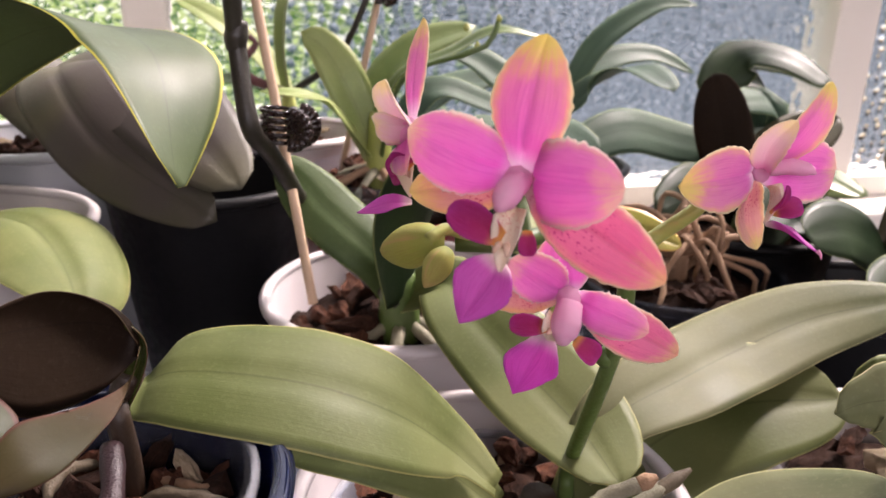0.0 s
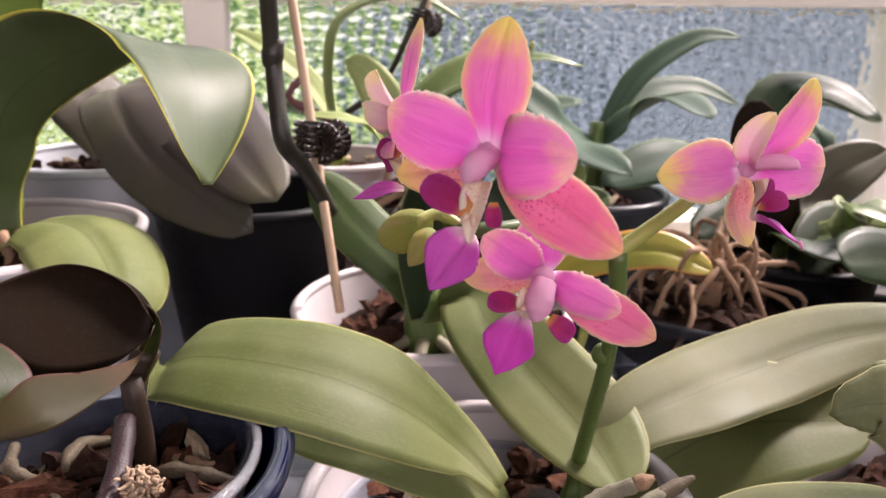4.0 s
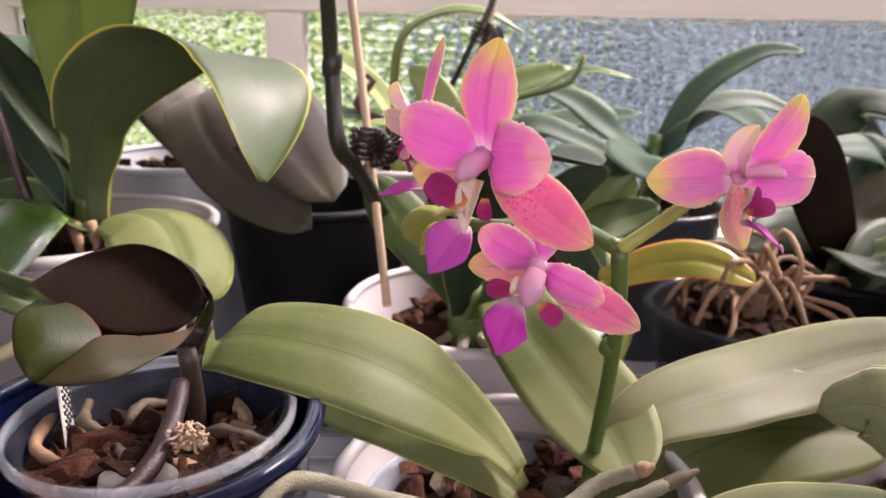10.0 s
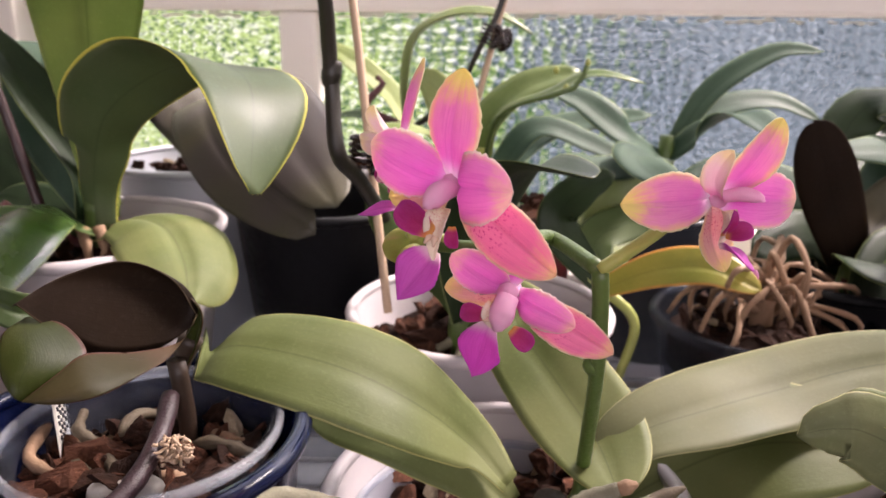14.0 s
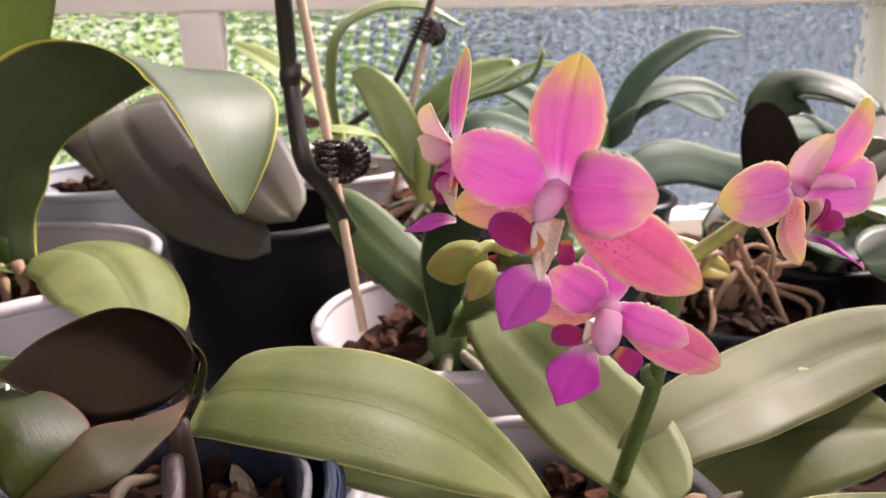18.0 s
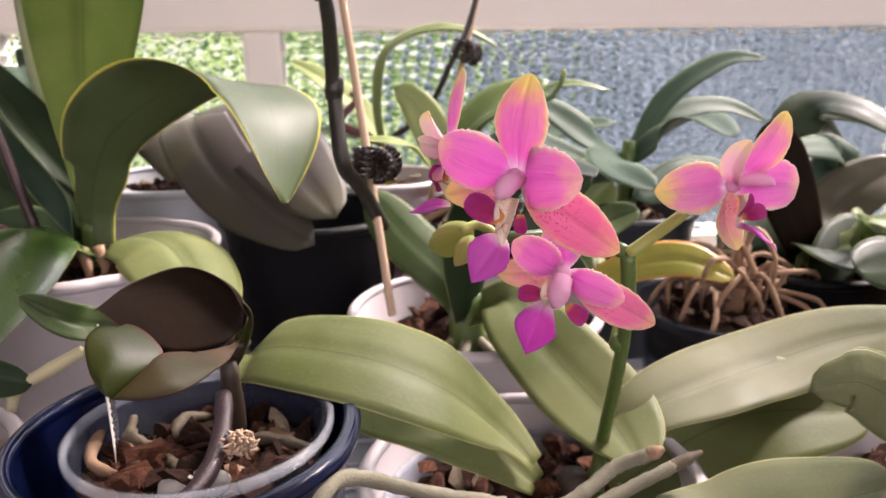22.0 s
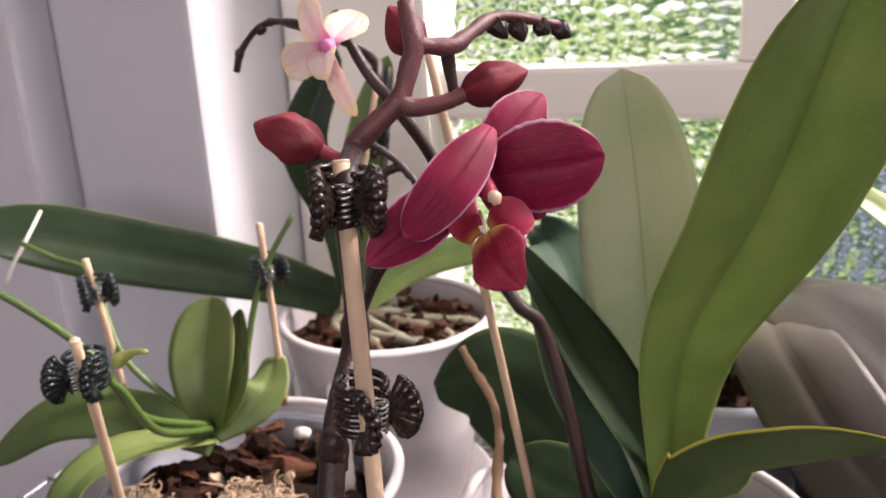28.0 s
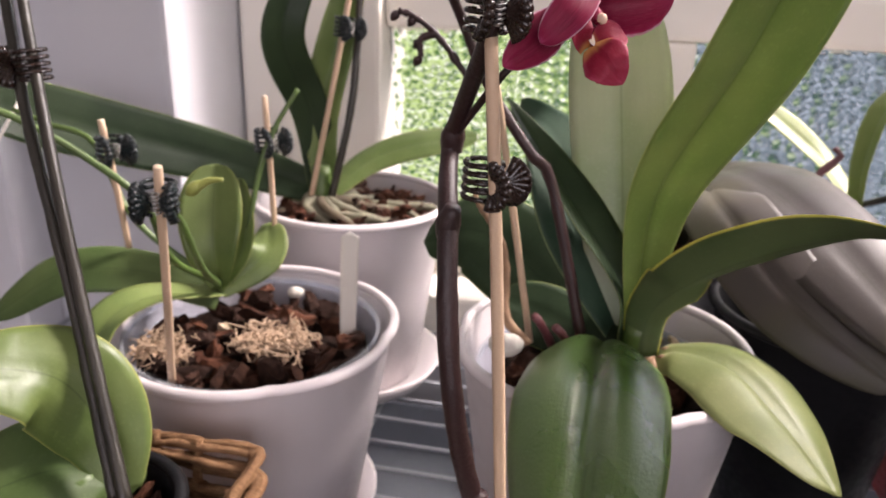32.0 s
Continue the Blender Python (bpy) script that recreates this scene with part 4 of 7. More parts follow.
leaf(plant, [(-0.1370, 0.3240, 0.2620), (-0.1350, 0.3225, 0.3271), (-0.1152, 0.2880, 0.3896), (-0.1038, 0.2594, 0.4417), (-0.0971, 0.2241, 0.4854), (-0.0885, 0.1869, 0.5245)], 0.0510, (0.4, -0.71, 0.58), LEAF_UP, "tall upright green leaf", groove=0.0016, puff=0.07, n=44, m=14, keel=0.14, base=0.26, widest=0.50, grow=1.3)
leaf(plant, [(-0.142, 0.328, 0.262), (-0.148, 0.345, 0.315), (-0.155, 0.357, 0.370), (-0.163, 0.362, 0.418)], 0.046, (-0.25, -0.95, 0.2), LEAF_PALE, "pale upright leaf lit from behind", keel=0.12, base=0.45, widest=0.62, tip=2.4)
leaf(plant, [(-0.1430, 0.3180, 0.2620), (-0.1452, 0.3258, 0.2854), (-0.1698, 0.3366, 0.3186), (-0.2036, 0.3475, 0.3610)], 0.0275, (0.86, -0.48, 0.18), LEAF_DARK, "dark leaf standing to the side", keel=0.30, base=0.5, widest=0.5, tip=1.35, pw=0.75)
leaf(plant, [(-0.1410, 0.3300, 0.2620), (-0.1690, 0.3461, 0.3053), (-0.1850, 0.3742, 0.3404), (-0.2103, 0.4205, 0.3427)], 0.0377, (0.46, -0.89, 0.06), LEAF_BLUE, "green leaf behind, tinted with sky blue", keel=0.25, base=0.55, widest=0.5, tip=1.5, pw=0.7)
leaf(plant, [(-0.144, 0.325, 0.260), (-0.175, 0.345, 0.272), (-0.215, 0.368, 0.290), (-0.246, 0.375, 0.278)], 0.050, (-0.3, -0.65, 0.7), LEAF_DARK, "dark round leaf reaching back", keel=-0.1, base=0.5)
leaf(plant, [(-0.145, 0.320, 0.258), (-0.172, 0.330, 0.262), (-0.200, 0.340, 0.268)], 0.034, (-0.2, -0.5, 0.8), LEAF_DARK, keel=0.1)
leaf(plant, [(-0.1350, 0.3130, 0.2580), (-0.1320, 0.3090, 0.2850), (-0.1097, 0.2809, 0.3183), (-0.0720, 0.2613, 0.3388), (-0.0371, 0.2319, 0.3352), (-0.0274, 0.1937, 0.3041)], 0.0486,
     [(0.18, 0.98, 0.05), (-0.39, 0.59, -0.71), (-0.39, 0.73, 0.57), (0.22, 0.15, 0.96), (0.41, -0.25, 0.88), (0.96, -0.28, 0.05)], LEAF_RIM, "curling leaf with a bright yellow margin", groove=0.0002, puff=0.0, keel=[0.5, 0.3, 0.15, 0.05, -0.12], base=0.30, widest=0.62, grow=1.5, tip=1.7, n=44)
leaf(plant, [(-0.1420, 0.3120, 0.2570), (-0.1539, 0.2939, 0.2715), (-0.1552, 0.2592, 0.2733), (-0.1570, 0.2190, 0.2580), (-0.1590, 0.1850, 0.2370)], 0.0577, [(-0.17, 0.18, 0.97), (0.04, -0.39, 0.92), (-0.22, -0.8, 0.56)], LEAF_MID, "glossy green front leaf bending down", keel=-0.25, base=0.45, widest=0.48, tip=1.9, groove=0.0022, puff=0.20, n=36, m=16)
leaf(plant, [(-0.1320, 0.3140, 0.2560), (-0.1189, 0.3117, 0.2639), (-0.0984, 0.3004, 0.2646), (-0.0822, 0.2779, 0.2562), (-0.0700, 0.2488, 0.2477)], 0.0518, [(0.2, 0.11, 0.97), (0.42, -0.49, 0.77), (0.63, -0.71, 0.31)], LEAF_LIME, "bright drooping front leaf", keel=-0.2, base=0.45, widest=0.5, puff=0.10, groove=0.0014, m=14)
scar = bmesh.new()
bmesh.ops.create_icosphere(scar, subdivisions=2, radius=0.0007)
for v in scar.verts:
    v.co = Vector((v.co.x, v.co.y * 0.5, v.co.z * 1.3)) + Vector((-0.1187, 0.2676, 0.4123))
part("leaf_scar", scar, PUMICE, plant, "small pale scar")
part("crown", tube([(-0.138, 0.320, 0.238), (-0.138, 0.319, 0.256), (-0.137, 0.316, 0.272)], [0.006, 0.007, 0.005], 12, 8), STEM, plant)
for k in range(4):
    part("leaf_stub", tube([(-0.145 - 0.008 * k, 0.312, 0.252), (-0.150 - 0.009 * k, 0.304, 0.262 + 0.003 * k), (-0.154 - 0.009 * k, 0.300, 0.266 + 0.004 * k)], [0.0022, 0.002, 0.0018], 7, 5, 0.2, k), SPIKE_ROSE, plant)
for k, (x, y) in enumerate(((-0.132, 0.306), (-0.126, 0.310), (-0.138, 0.302), (-0.124, 0.318))):
    part("dry_root", tube([(x, y, 0.262), (x + 0.004, y - 0.004, 0.252), (x + 0.002 * k, y - 0.006, 0.242)], [0.0026, 0.0022, 0.0012], 7, 6, 0.4, k), ROOT_DRY, plant)

# the grey-leaved orchid behind it
plant = thing("orchid_plant", (-0.115, 0.455, 0.262), "orchid with broad grey-green drooping leaves", "orchid", "orchids")
leaf(plant, [(-0.1150, 0.4580, 0.2640), (-0.1049, 0.4176, 0.3070), (-0.0999, 0.3706, 0.3117), (-0.0736, 0.3312, 0.2859), (-0.0308, 0.3070, 0.2597)], 0.0402, [(-0.32, -0.48, 0.82), (-0.10, -0.68, 0.72), (-0.24, -0.78, 0.58), (-0.27, -0.85, 0.46)], LEAF_GREY, "broad grey-green leaf arching down", puff=0.05, m=16, keel=-0.10, base=0.5, widest=0.58, tip=2.2, groove=0.0005, n=36)
leaf(plant, [(-0.1120, 0.4550, 0.2640), (-0.0973, 0.4339, 0.3116), (-0.0807, 0.3956, 0.3204), (-0.0545, 0.3492, 0.3061), (-0.0197, 0.3037, 0.2739)], 0.0531, [(0.06, -0.35, 0.93), (-0.01, -0.62, 0.78), (0.11, -0.76, 0.64)], LEAF_GREY, keel=-0.10, base=0.5, widest=0.58, puff=0.05, groove=0.0005)
leaf(plant, [(-0.118, 0.458, 0.264), (-0.140, 0.466, 0.298), (-0.162, 0.465, 0.318), (-0.190, 0.455, 0.318)], 0.052, [(-0.2, -0.3, 1), (-0.2, -0.5, 0.9)], LEAF_GREY, keel=-0.1, base=0.6)
part("crown", tube([(-0.115, 0.455, 0.240), (-0.115, 0.456, 0.258), (-0.115, 0.457, 0.274)], [0.010, 0.012, 0.008], 10, 6), STEM, plant)

# ---------------------------------------------------------------- the orchid with the dark spike
CF = (0.042, 0.282, 0.226)
plant = thing("orchid_plant", CF, "orchid with dark leaves and a long black spike", "orchid", "orchids")
leaf(plant, [(0.0400, 0.2820, 0.2300), (0.0570, 0.2662, 0.2431), (0.0609, 0.2410, 0.2411), (0.0730, 0.2140, 0.2312), (0.0812, 0.1858, 0.2267), (0.0831, 0.1578, 0.2250)], 0.0381, (-0.13, -0.62, 0.77), LEAF_FRONT, "broad olive leaf reaching to the front", keel=0.10, base=0.35, widest=0.6, tip=2.4, n=32)
leaf(plant, [(0.040, 0.284, 0.230), (0.0319, 0.2821, 0.2501), (0.0127, 0.2934, 0.2679), (-0.0032, 0.3084, 0.2852)], 0.027, (-0.2, -0.5, 0.85), LEAF_CALM, "dark green leaf standing back", keel=-0.15, base=0.45)
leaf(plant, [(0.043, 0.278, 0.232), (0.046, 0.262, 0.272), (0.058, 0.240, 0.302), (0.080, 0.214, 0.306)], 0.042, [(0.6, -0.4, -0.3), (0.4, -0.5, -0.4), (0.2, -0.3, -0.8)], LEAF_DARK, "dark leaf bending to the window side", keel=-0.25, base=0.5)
part("crown", tube([(0.042, 0.284, 0.205), (0.041, 0.283, 0.225), (0.041, 0.282, 0.242)], [0.008, 0.009, 0.007], 10, 6), STEM, plant)
SPF = [(0.040, 0.284, 0.222), (0.0385, 0.2787, 0.2316), (0.0156, 0.3135, 0.2448), (-0.0050, 0.2800, 0.2905), (-0.0122, 0.2656, 0.3055), (-0.0152, 0.2740, 0.3343), (-0.0166, 0.2627, 0.3730), (-0.0296, 0.2517, 0.4014), (-0.0385, 0.2391, 0.4148), (-0.0464, 0.2346, 0.4360)]
part("flower_spike", tube(SPF, [0.0032, 0.0033, 0.0034, 0.0032, 0.0028, 0.0022], 10, 60, 0.08, 2), SPIKE_DARK, plant, "long dark flower spike")
for q in (SPF[2], SPF[5], SPF[6]):
    part("spike_node", tube([(q[0], q[1], q[2] - 0.004), q, (q[0] + 0.002, q[1], q[2] + 0.006)], [0.0034, 0.0042, 0.0026], 10, 6), SPIKE_DARK, plant)
for k in range(6):
    a = k * 1.1
    part("root", tube([(0.042, 0.282, 0.222), (0.042 + 0.012 * math.cos(a), 0.282 + 0.012 * math.sin(a), 0.216), (0.042 + 0.026 * math.cos(a), 0.282 + 0.024 * math.sin(a), 0.206)], [0.0028, 0.0026, 0.0022], 7, 8, 0.2, k), ROOT, plant)
stick((0.0061, 0.2770, 0.2329), (-0.0208, 0.3322, 0.4326), 0.0019)
clip((-0.0020, 0.2800, 0.3031), (0.1, 0, 1), (0.9, -0.3, 0.1), 0.0135)
clip((-0.0388, 0.2430, 0.4107), (0, 0, 1), (-0.7, -0.6, 0.1), 0.014)

# ---------------------------------------------------------------- the pink flowering orchid in front
CH = (0.066, 0.172, 0.206)
plant = thing("orchid_plant", CH, "orchid with pink flowers and long olive leaves", "orchid", "orchids")
leaf(plant, [(0.0524, 0.1737, 0.2171), (0.0402, 0.1795, 0.2286), (0.0231, 0.1701, 0.2478), (-0.0002, 0.1700, 0.2593), (-0.0306, 0.1778, 0.2613), (-0.0452, 0.1860, 0.2505)], 0.0374, (0.62, -0.42, 0.66), LEAF_FRONT, "long olive leaf with a pale lower margin", keel=[0.3, -0.05, -0.14], base=0.25, widest=0.52, tip=2.6, groove=0.0008, n=36)
leaf(plant, [(0.0540, 0.1760, 0.2080), (0.0342, 0.1833, 0.2231), (0.0130, 0.1871, 0.2327), (-0.0119, 0.1885, 0.2338)], 0.0315, (0.19, -0.57, 0.8), LEAF_FRONT, "lower leaf half hidden under the long one", keel=0.1, base=0.3)
leaf(plant, [(0.0780, 0.1780, 0.2150), (0.0923, 0.1838, 0.2296), (0.1191, 0.1937, 0.2342), (0.1463, 0.2064, 0.2351), (0.1805, 0.2137, 0.2413), (0.2195, 0.2101, 0.2480)], 0.0350, (-0.36, -0.47, 0.8), LEAF_SIDE, "long olive leaf reaching to the side", keel=[0.2, 0.05, -0.05], base=0.35, widest=0.45, tip=2.4, n=34)
leaf(plant, [(0.0720, 0.1720, 0.2000), (0.1059, 0.1904, 0.2102), (0.1380, 0.1936, 0.2219), (0.1769, 0.1886, 0.2235)], 0.0480, (0.0, -0.51, 0.86), LEAF_FRONT, "shaded lower leaf", keel=0.12, base=0.3)
leaf(plant, [(0.0826, 0.1402, 0.2204), (0.0993, 0.1374, 0.2183), (0.1189, 0.1313, 0.2260), (0.1364, 0.1196, 0.2400)], 0.0428, (0.12, -0.18, 0.98), LEAF_SIDE, keel=0.05, base=0.3)
part("crown", tube([(0.066, 0.176, 0.185), (0.066, 0.176, 0.198), (0.066, 0.175, 0.212)], [0.008, 0.008, 0.005], 12, 6), STALK_OLIVE, plant)
STALK = [(0.073, 0.170, 0.208), (0.0755, 0.1768, 0.2188), (0.0725, 0.1525, 0.2634), (0.0702, 0.1421, 0.2862), (0.0689, 0.1400, 0.2987)]
part("flower_stem", tube(STALK, [0.0024, 0.0022, 0.0020, 0.0021], 10, 36, 0.05, 1), STEM, plant, "green flower stem")
FORK = STALK[-1]
RB = (0.0800, 0.1360, 0.3090)
part("flower_branch", tube([FORK, (0.0748, 0.1390, 0.3035), RB, (0.0868, 0.1365, 0.3145), (0.0913, 0.1335, 0.3178)], [0.0018, 0.0017, 0.0016, 0.0014, 0.0012], 10, 24), STEM_PALE, plant, "pale green flower branch")
CM = (0.0341, 0.1091, 0.3248)
part("flower_branch", tube([FORK, (0.0598, 0.1599, 0.3008), (0.050, 0.140, 0.305), (0.040, 0.132, 0.306), (0.030, 0.134, 0.306)], [0.0021, 0.0019, 0.0016], 10, 20), STEM, plant)
part("stem_node", tube([(0.0710, 0.1504, 0.2681), (0.0705, 0.1496, 0.2706), (0.0707, 0.1496, 0.2722)], [0.0022, 0.0026, 0.0012], 8, 5), STEM, plant)
MATS = {"hub": COLUMN, "p": PINK, "s": PINK_SEPAL, "d": PINK_SPOTTED, "b": PINK_BACK}


def lip_parts(hold, facing, neck, tip_at, width, throat, sides, column, radius=0.0026):
    """A lip from its own places: a pointed middle lobe, a cream throat, two side lobes, and the blunt column over them."""
    f, n, t = Vector(facing).normalized(), Vector(neck), Vector(tip_at)
    part("lip", blade([n, n.lerp(t, 0.30) + f * 0.0010, n.lerp(t, 0.65) + f * 0.0006, t], width, f, keel=[0.5, 0.15, -0.30], thick=0.0006, base=0.22, widest=0.46, tip=1.25, pw=0.80, n=30, m=14, wave=0.03, crimp=0.06, groove=0.0005), LIP, hold, "magenta pointed middle lobe")
    a, b, w = Vector(throat[0]), Vector(throat[1]), throat[2]
    part("throat", blade([a, a.lerp(b, 0.4) + f * 0.0012, b + f * 0.0003], w, f, keel=0.65, thick=0.0008, base=0.95, widest=0.3, tip=1.3, pw=0.9, n=24, m=12, crimp=0.10, groove=0.0), THROAT, hold, "cream spotted throat")
    q = a.lerp(b, 0.55) + f * 0.0012
    for sg in (-1, 1):
        side = f.cross(b - a).normalized() * sg * 0.0006
        part("callus", tube([q + side, q + side + f * 0.0012, q + side * 1.8 + f * 0.0018 + (b - a) * 0.12], [0.0005, 0.0006, 0.0002], 8, 6), CAP, hold)
    for base_at, end, wide, face in sides:
        o, e, g = Vector(base_at), Vector(end), Vector(face)
        part("side_lobe", blade([o, o.lerp(e, 0.5) + g.normalized() * 0.0008, e], wide, face, keel=0.35, thick=0.0006, base=0.45, widest=0.55, n=18, m=10, tip=1.7, crimp=0.05, groove=0.0), LIP_SIDE, hold, "crimson side lobe")
    o, e = Vector(column[0]), Vector(column[1])
    drop = Vector((0, 0, -0.0012))
    part("column", tube([o, o.lerp(e, 0.45) - drop * 0.4, o.lerp(e, 0.8), e + drop * 0.5, e + drop], [radius * 0.9, radius, radius * 1.1, radius * 0.95, radius * 0.4], 16, 24), COLUMN, hold, "blunt pink column")


F1 = (-0.66, -0.74, 0.10)
fl = flower(plant, CM, F1, [
    ("dorsal_sepal", (0.0359, 0.1052, 0.3460), 0.0020, 0.0126, "s", -0.10),
    ("lateral_sepal", (0.0521, 0.0948, 0.3121), 0.0010, 0.0118, "d", 0.10),
    ("lateral_sepal", (0.0205, 0.1290, 0.3178), -0.0030, 0.0110, "b", 0.05),
    ("petal", (0.0182, 0.1166, 0.3312), 0.0020, 0.0124, "p", -0.12),
    ("petal", (0.0441, 0.0940, 0.3268), 0.0030, 0.0130, "p", -0.12),
], "pink orchid flower with yellow-edged petals", MATS)
lip_parts(fl, (-0.50, -0.84, 0.20), (0.0312, 0.1080, 0.3122), (0.0240, 0.1042, 0.3039), 0.0096, ((0.0326, 0.1064, 0.3212), (0.0308, 0.1066, 0.3104), 0.0046),
          [((0.0305, 0.1052, 0.3166), (0.0236, 0.1112, 0.3202), 0.0056, (-0.2, -0.95, 0.3)), ((0.0342, 0.1046, 0.3180), (0.0345, 0.1046, 0.3138), 0.0028, (-0.3, -0.9, 0.0))],
          ((0.0338, 0.1080, 0.3244), (0.0298, 0.1040, 0.3226)), 0.0020)
C2 = (0.0456, 0.1146, 0.3020)
F2 = (-0.35, -0.92, 0.15)
fl = flower(plant, C2, F2, [
    ("dorsal_sepal", (0.0448, 0.1180, 0.3124), -0.0010, 0.0105, "p", -0.10),
    ("lateral_sepal", (0.0674, 0.1140, 0.2889), 0.0010, 0.0094, "d", 0.12),
    ("lateral_sepal", (0.0326, 0.1261, 0.2987), -0.0020, 0.0080, "b", 0.05),
    ("petal", (0.0341, 0.1120, 0.3106), 0.0010, 0.0088, "p", -0.12),
    ("petal", (0.0584, 0.1090, 0.2968), 0.0015, 0.0076, "p", -0.2),
], "smaller pink orchid flower hanging below", MATS)
lip_parts(fl, (-0.30, -0.93, 0.20), (0.0422, 0.1140, 0.2962), (0.0388, 0.1216, 0.2796), 0.0100, ((0.0438, 0.1132, 0.2990), (0.0420, 0.1138, 0.2946), 0.0052),
          [((0.0415, 0.1128, 0.2976), (0.0360, 0.1170, 0.2968), 0.0040, (-0.2, -0.9, 0.4)), ((0.0462, 0.1116, 0.2952), (0.0503, 0.1108, 0.2914), 0.0042, (0.2, -0.95, 0.2))],
          ((0.0456, 0.1134, 0.3014), (0.0436, 0.1106, 0.2966)), 0.0024)
C3 = (0.0225, 0.138, 0.3275)
F3 = (-0.78, -0.58, 0.10)
MATS["w"] = PINK_WHITE
fl = flower(plant, C3, F3, [
    ("dorsal_sepal", (0.0268, 0.1504, 0.3462), 0.0010, 0.0058, "s", -0.15),
    ("petal", (0.0169, 0.1330, 0.3368), 0.0010, 0.0070, "w", 0.5),
    ("petal", (0.0146, 0.1290, 0.3300), 0.0010, 0.0060, "w", 0.4),
    ("lateral_sepal", (0.0194, 0.1265, 0.3217), 0.0010, 0.0080, "p", 0.2),
    ("lateral_sepal", (0.026, 0.150, 0.318), 0.0010, 0.0080, "b", 0.1),
], "pink orchid flower seen from its side", MATS)
lip_parts(fl, (-0.5, -0.5, 0.7), (0.0225, 0.1385, 0.3132), (0.0122, 0.1410, 0.3110), 0.0040, ((0.0222, 0.1370, 0.3230), (0.0222, 0.1385, 0.3140), 0.0046),
          [((0.0220, 0.1340, 0.3215), (0.0178, 0.1330, 0.3240), 0.0060, (-0.6, -0.7, -0.2)), ((0.0228, 0.1400, 0.3200), (0.0190, 0.1420, 0.3170), 0.0050, (-0.5, -0.6, 0.3))],
          ((0.0222, 0.1378, 0.3268), (0.0182, 0.1356, 0.3262)), 0.0018)
C4 = (0.0915, 0.1325, 0.3180)
F4 = (0.30, -0.93, 0.12)
fl = flower(plant, C4, F4, [
    ("dorsal_sepal", (0.1018, 0.1294, 0.3357), 0.0022, 0.0096, "s", 0.25),
    ("lateral_sepal", (0.0683, 0.1220, 0.3187), 0.0015, 0.0126, "s", 0.12),
    ("petal", (0.1078, 0.1312, 0.3180), 0.0010, 0.0130, "p", 0.10),
    ("lateral_sepal", (0.0965, 0.1360, 0.3000), -0.0035, 0.0092, "b", 0.30),
], "pink orchid flower on its own branch", MATS)
part("petal", blade([(0.0906, 0.1300, 0.3190), (0.0886, 0.1272, 0.3226), (0.0886, 0.1240, 0.3268), (0.0896, 0.1214, 0.3300)], 0.0058, (-0.70, -0.55, -0.30), keel=0.45, thick=0.0005, base=0.5, widest=0.5, tip=1.8, n=30, m=14, frill=0.01, crimp=0.12, wave=0.03, groove=0.0003), PINK_WHITE, fl, "whitish folded petal")
lip_parts(fl, (0.5, -0.35, 0.8), (0.0918, 0.1282, 0.3085), (0.0952, 0.1168, 0.3064), 0.0044, ((0.0922, 0.1290, 0.3160), (0.0916, 0.1286, 0.3080), 0.0050),
          [((0.0925, 0.1280, 0.3110), (0.0978, 0.1262, 0.3122), 0.0044, (0.1, -0.8, 0.5)), ((0.0915, 0.1268, 0.3110), (0.0928, 0.1250, 0.3170), 0.0026, (0.5, -0.85, 0.0))],
          ((0.0922, 0.1305, 0.3188), (0.0984, 0.1262, 0.3198)), 0.0015)
part("lip_tail", tube([(0.0951, 0.1170, 0.3065), (0.0955, 0.1164, 0.3058), (0.0956, 0.1162, 0.3050)], [0.0005, 0.0003, 0.0001], 6, 5), PINK_WHITE, fl, "white hair at the lip's tip")
B1 = (0.0223, 0.1294, 0.3060)
part("bud_stalk", tube([(0.034, 0.133, 0.306), (0.029, 0.134, 0.309), (B1[0] + 0.002, B1[1] + 0.002, B1[2] + 0.002)], [0.0014, 0.0013, 0.0012], 8, 8), STEM_PALE, plant)
bud(plant, (B1[0] + 0.004, B1[1] + 0.002, B1[2] + 0.002), (0.0181, 0.1502, 0.2991), 0.0105, BUD_GREEN, label="plump green flower bud")
bud(plant, (B1[0] + 0.005, B1[1] - 0.002, B1[2] + 0.0015), (B1[0] + 0.000, B1[1] - 0.005, B1[2] - 0.0045), 0.0066, BUD_GREEN)
ROOTS_H = [
    [(0.0427, 0.1296, 0.2254), (0.0591, 0.1374, 0.2300), (0.0696, 0.1424, 0.2345), (0.0789, 0.1411, 0.2390)],
    [(0.0476, 0.1355, 0.2188), (0.0686, 0.1447, 0.2223), (0.0901, 0.1498, 0.2294)],
    [(0.0374, 0.1431, 0.2237), (0.0165, 0.1343, 0.2341), (-0.0034, 0.1240, 0.2468), (-0.0103, 0.1163, 0.2476), (-0.0158, 0.1082, 0.2410)],
]
for k, line in enumerate(ROOTS_H):
    part("aerial_root", tube(line, [0.0022, 0.0021, 0.0021, 0.0018], 10, 30, 0.22, k), ROOT, plant, "thick silver-green aerial root")
    if k < 2:
        a, b = Vector(line[-2]), Vector(line[-1])
        part("root_tip", tube([b - (b - a) * 0.05, b + (b - a) * 0.18, b + (b - a) * 0.42], [0.0018, 0.0020, 0.0006], 10, 8, 0.1, k), ROOT_DRY if k == 0 else ROOT_OLD, plant, "brown growing tip")
plant = thing("orchid_plant", (0.190, 0.150, 0.20), "orchid with a short pale folded leaf", "orchid", "orchids")
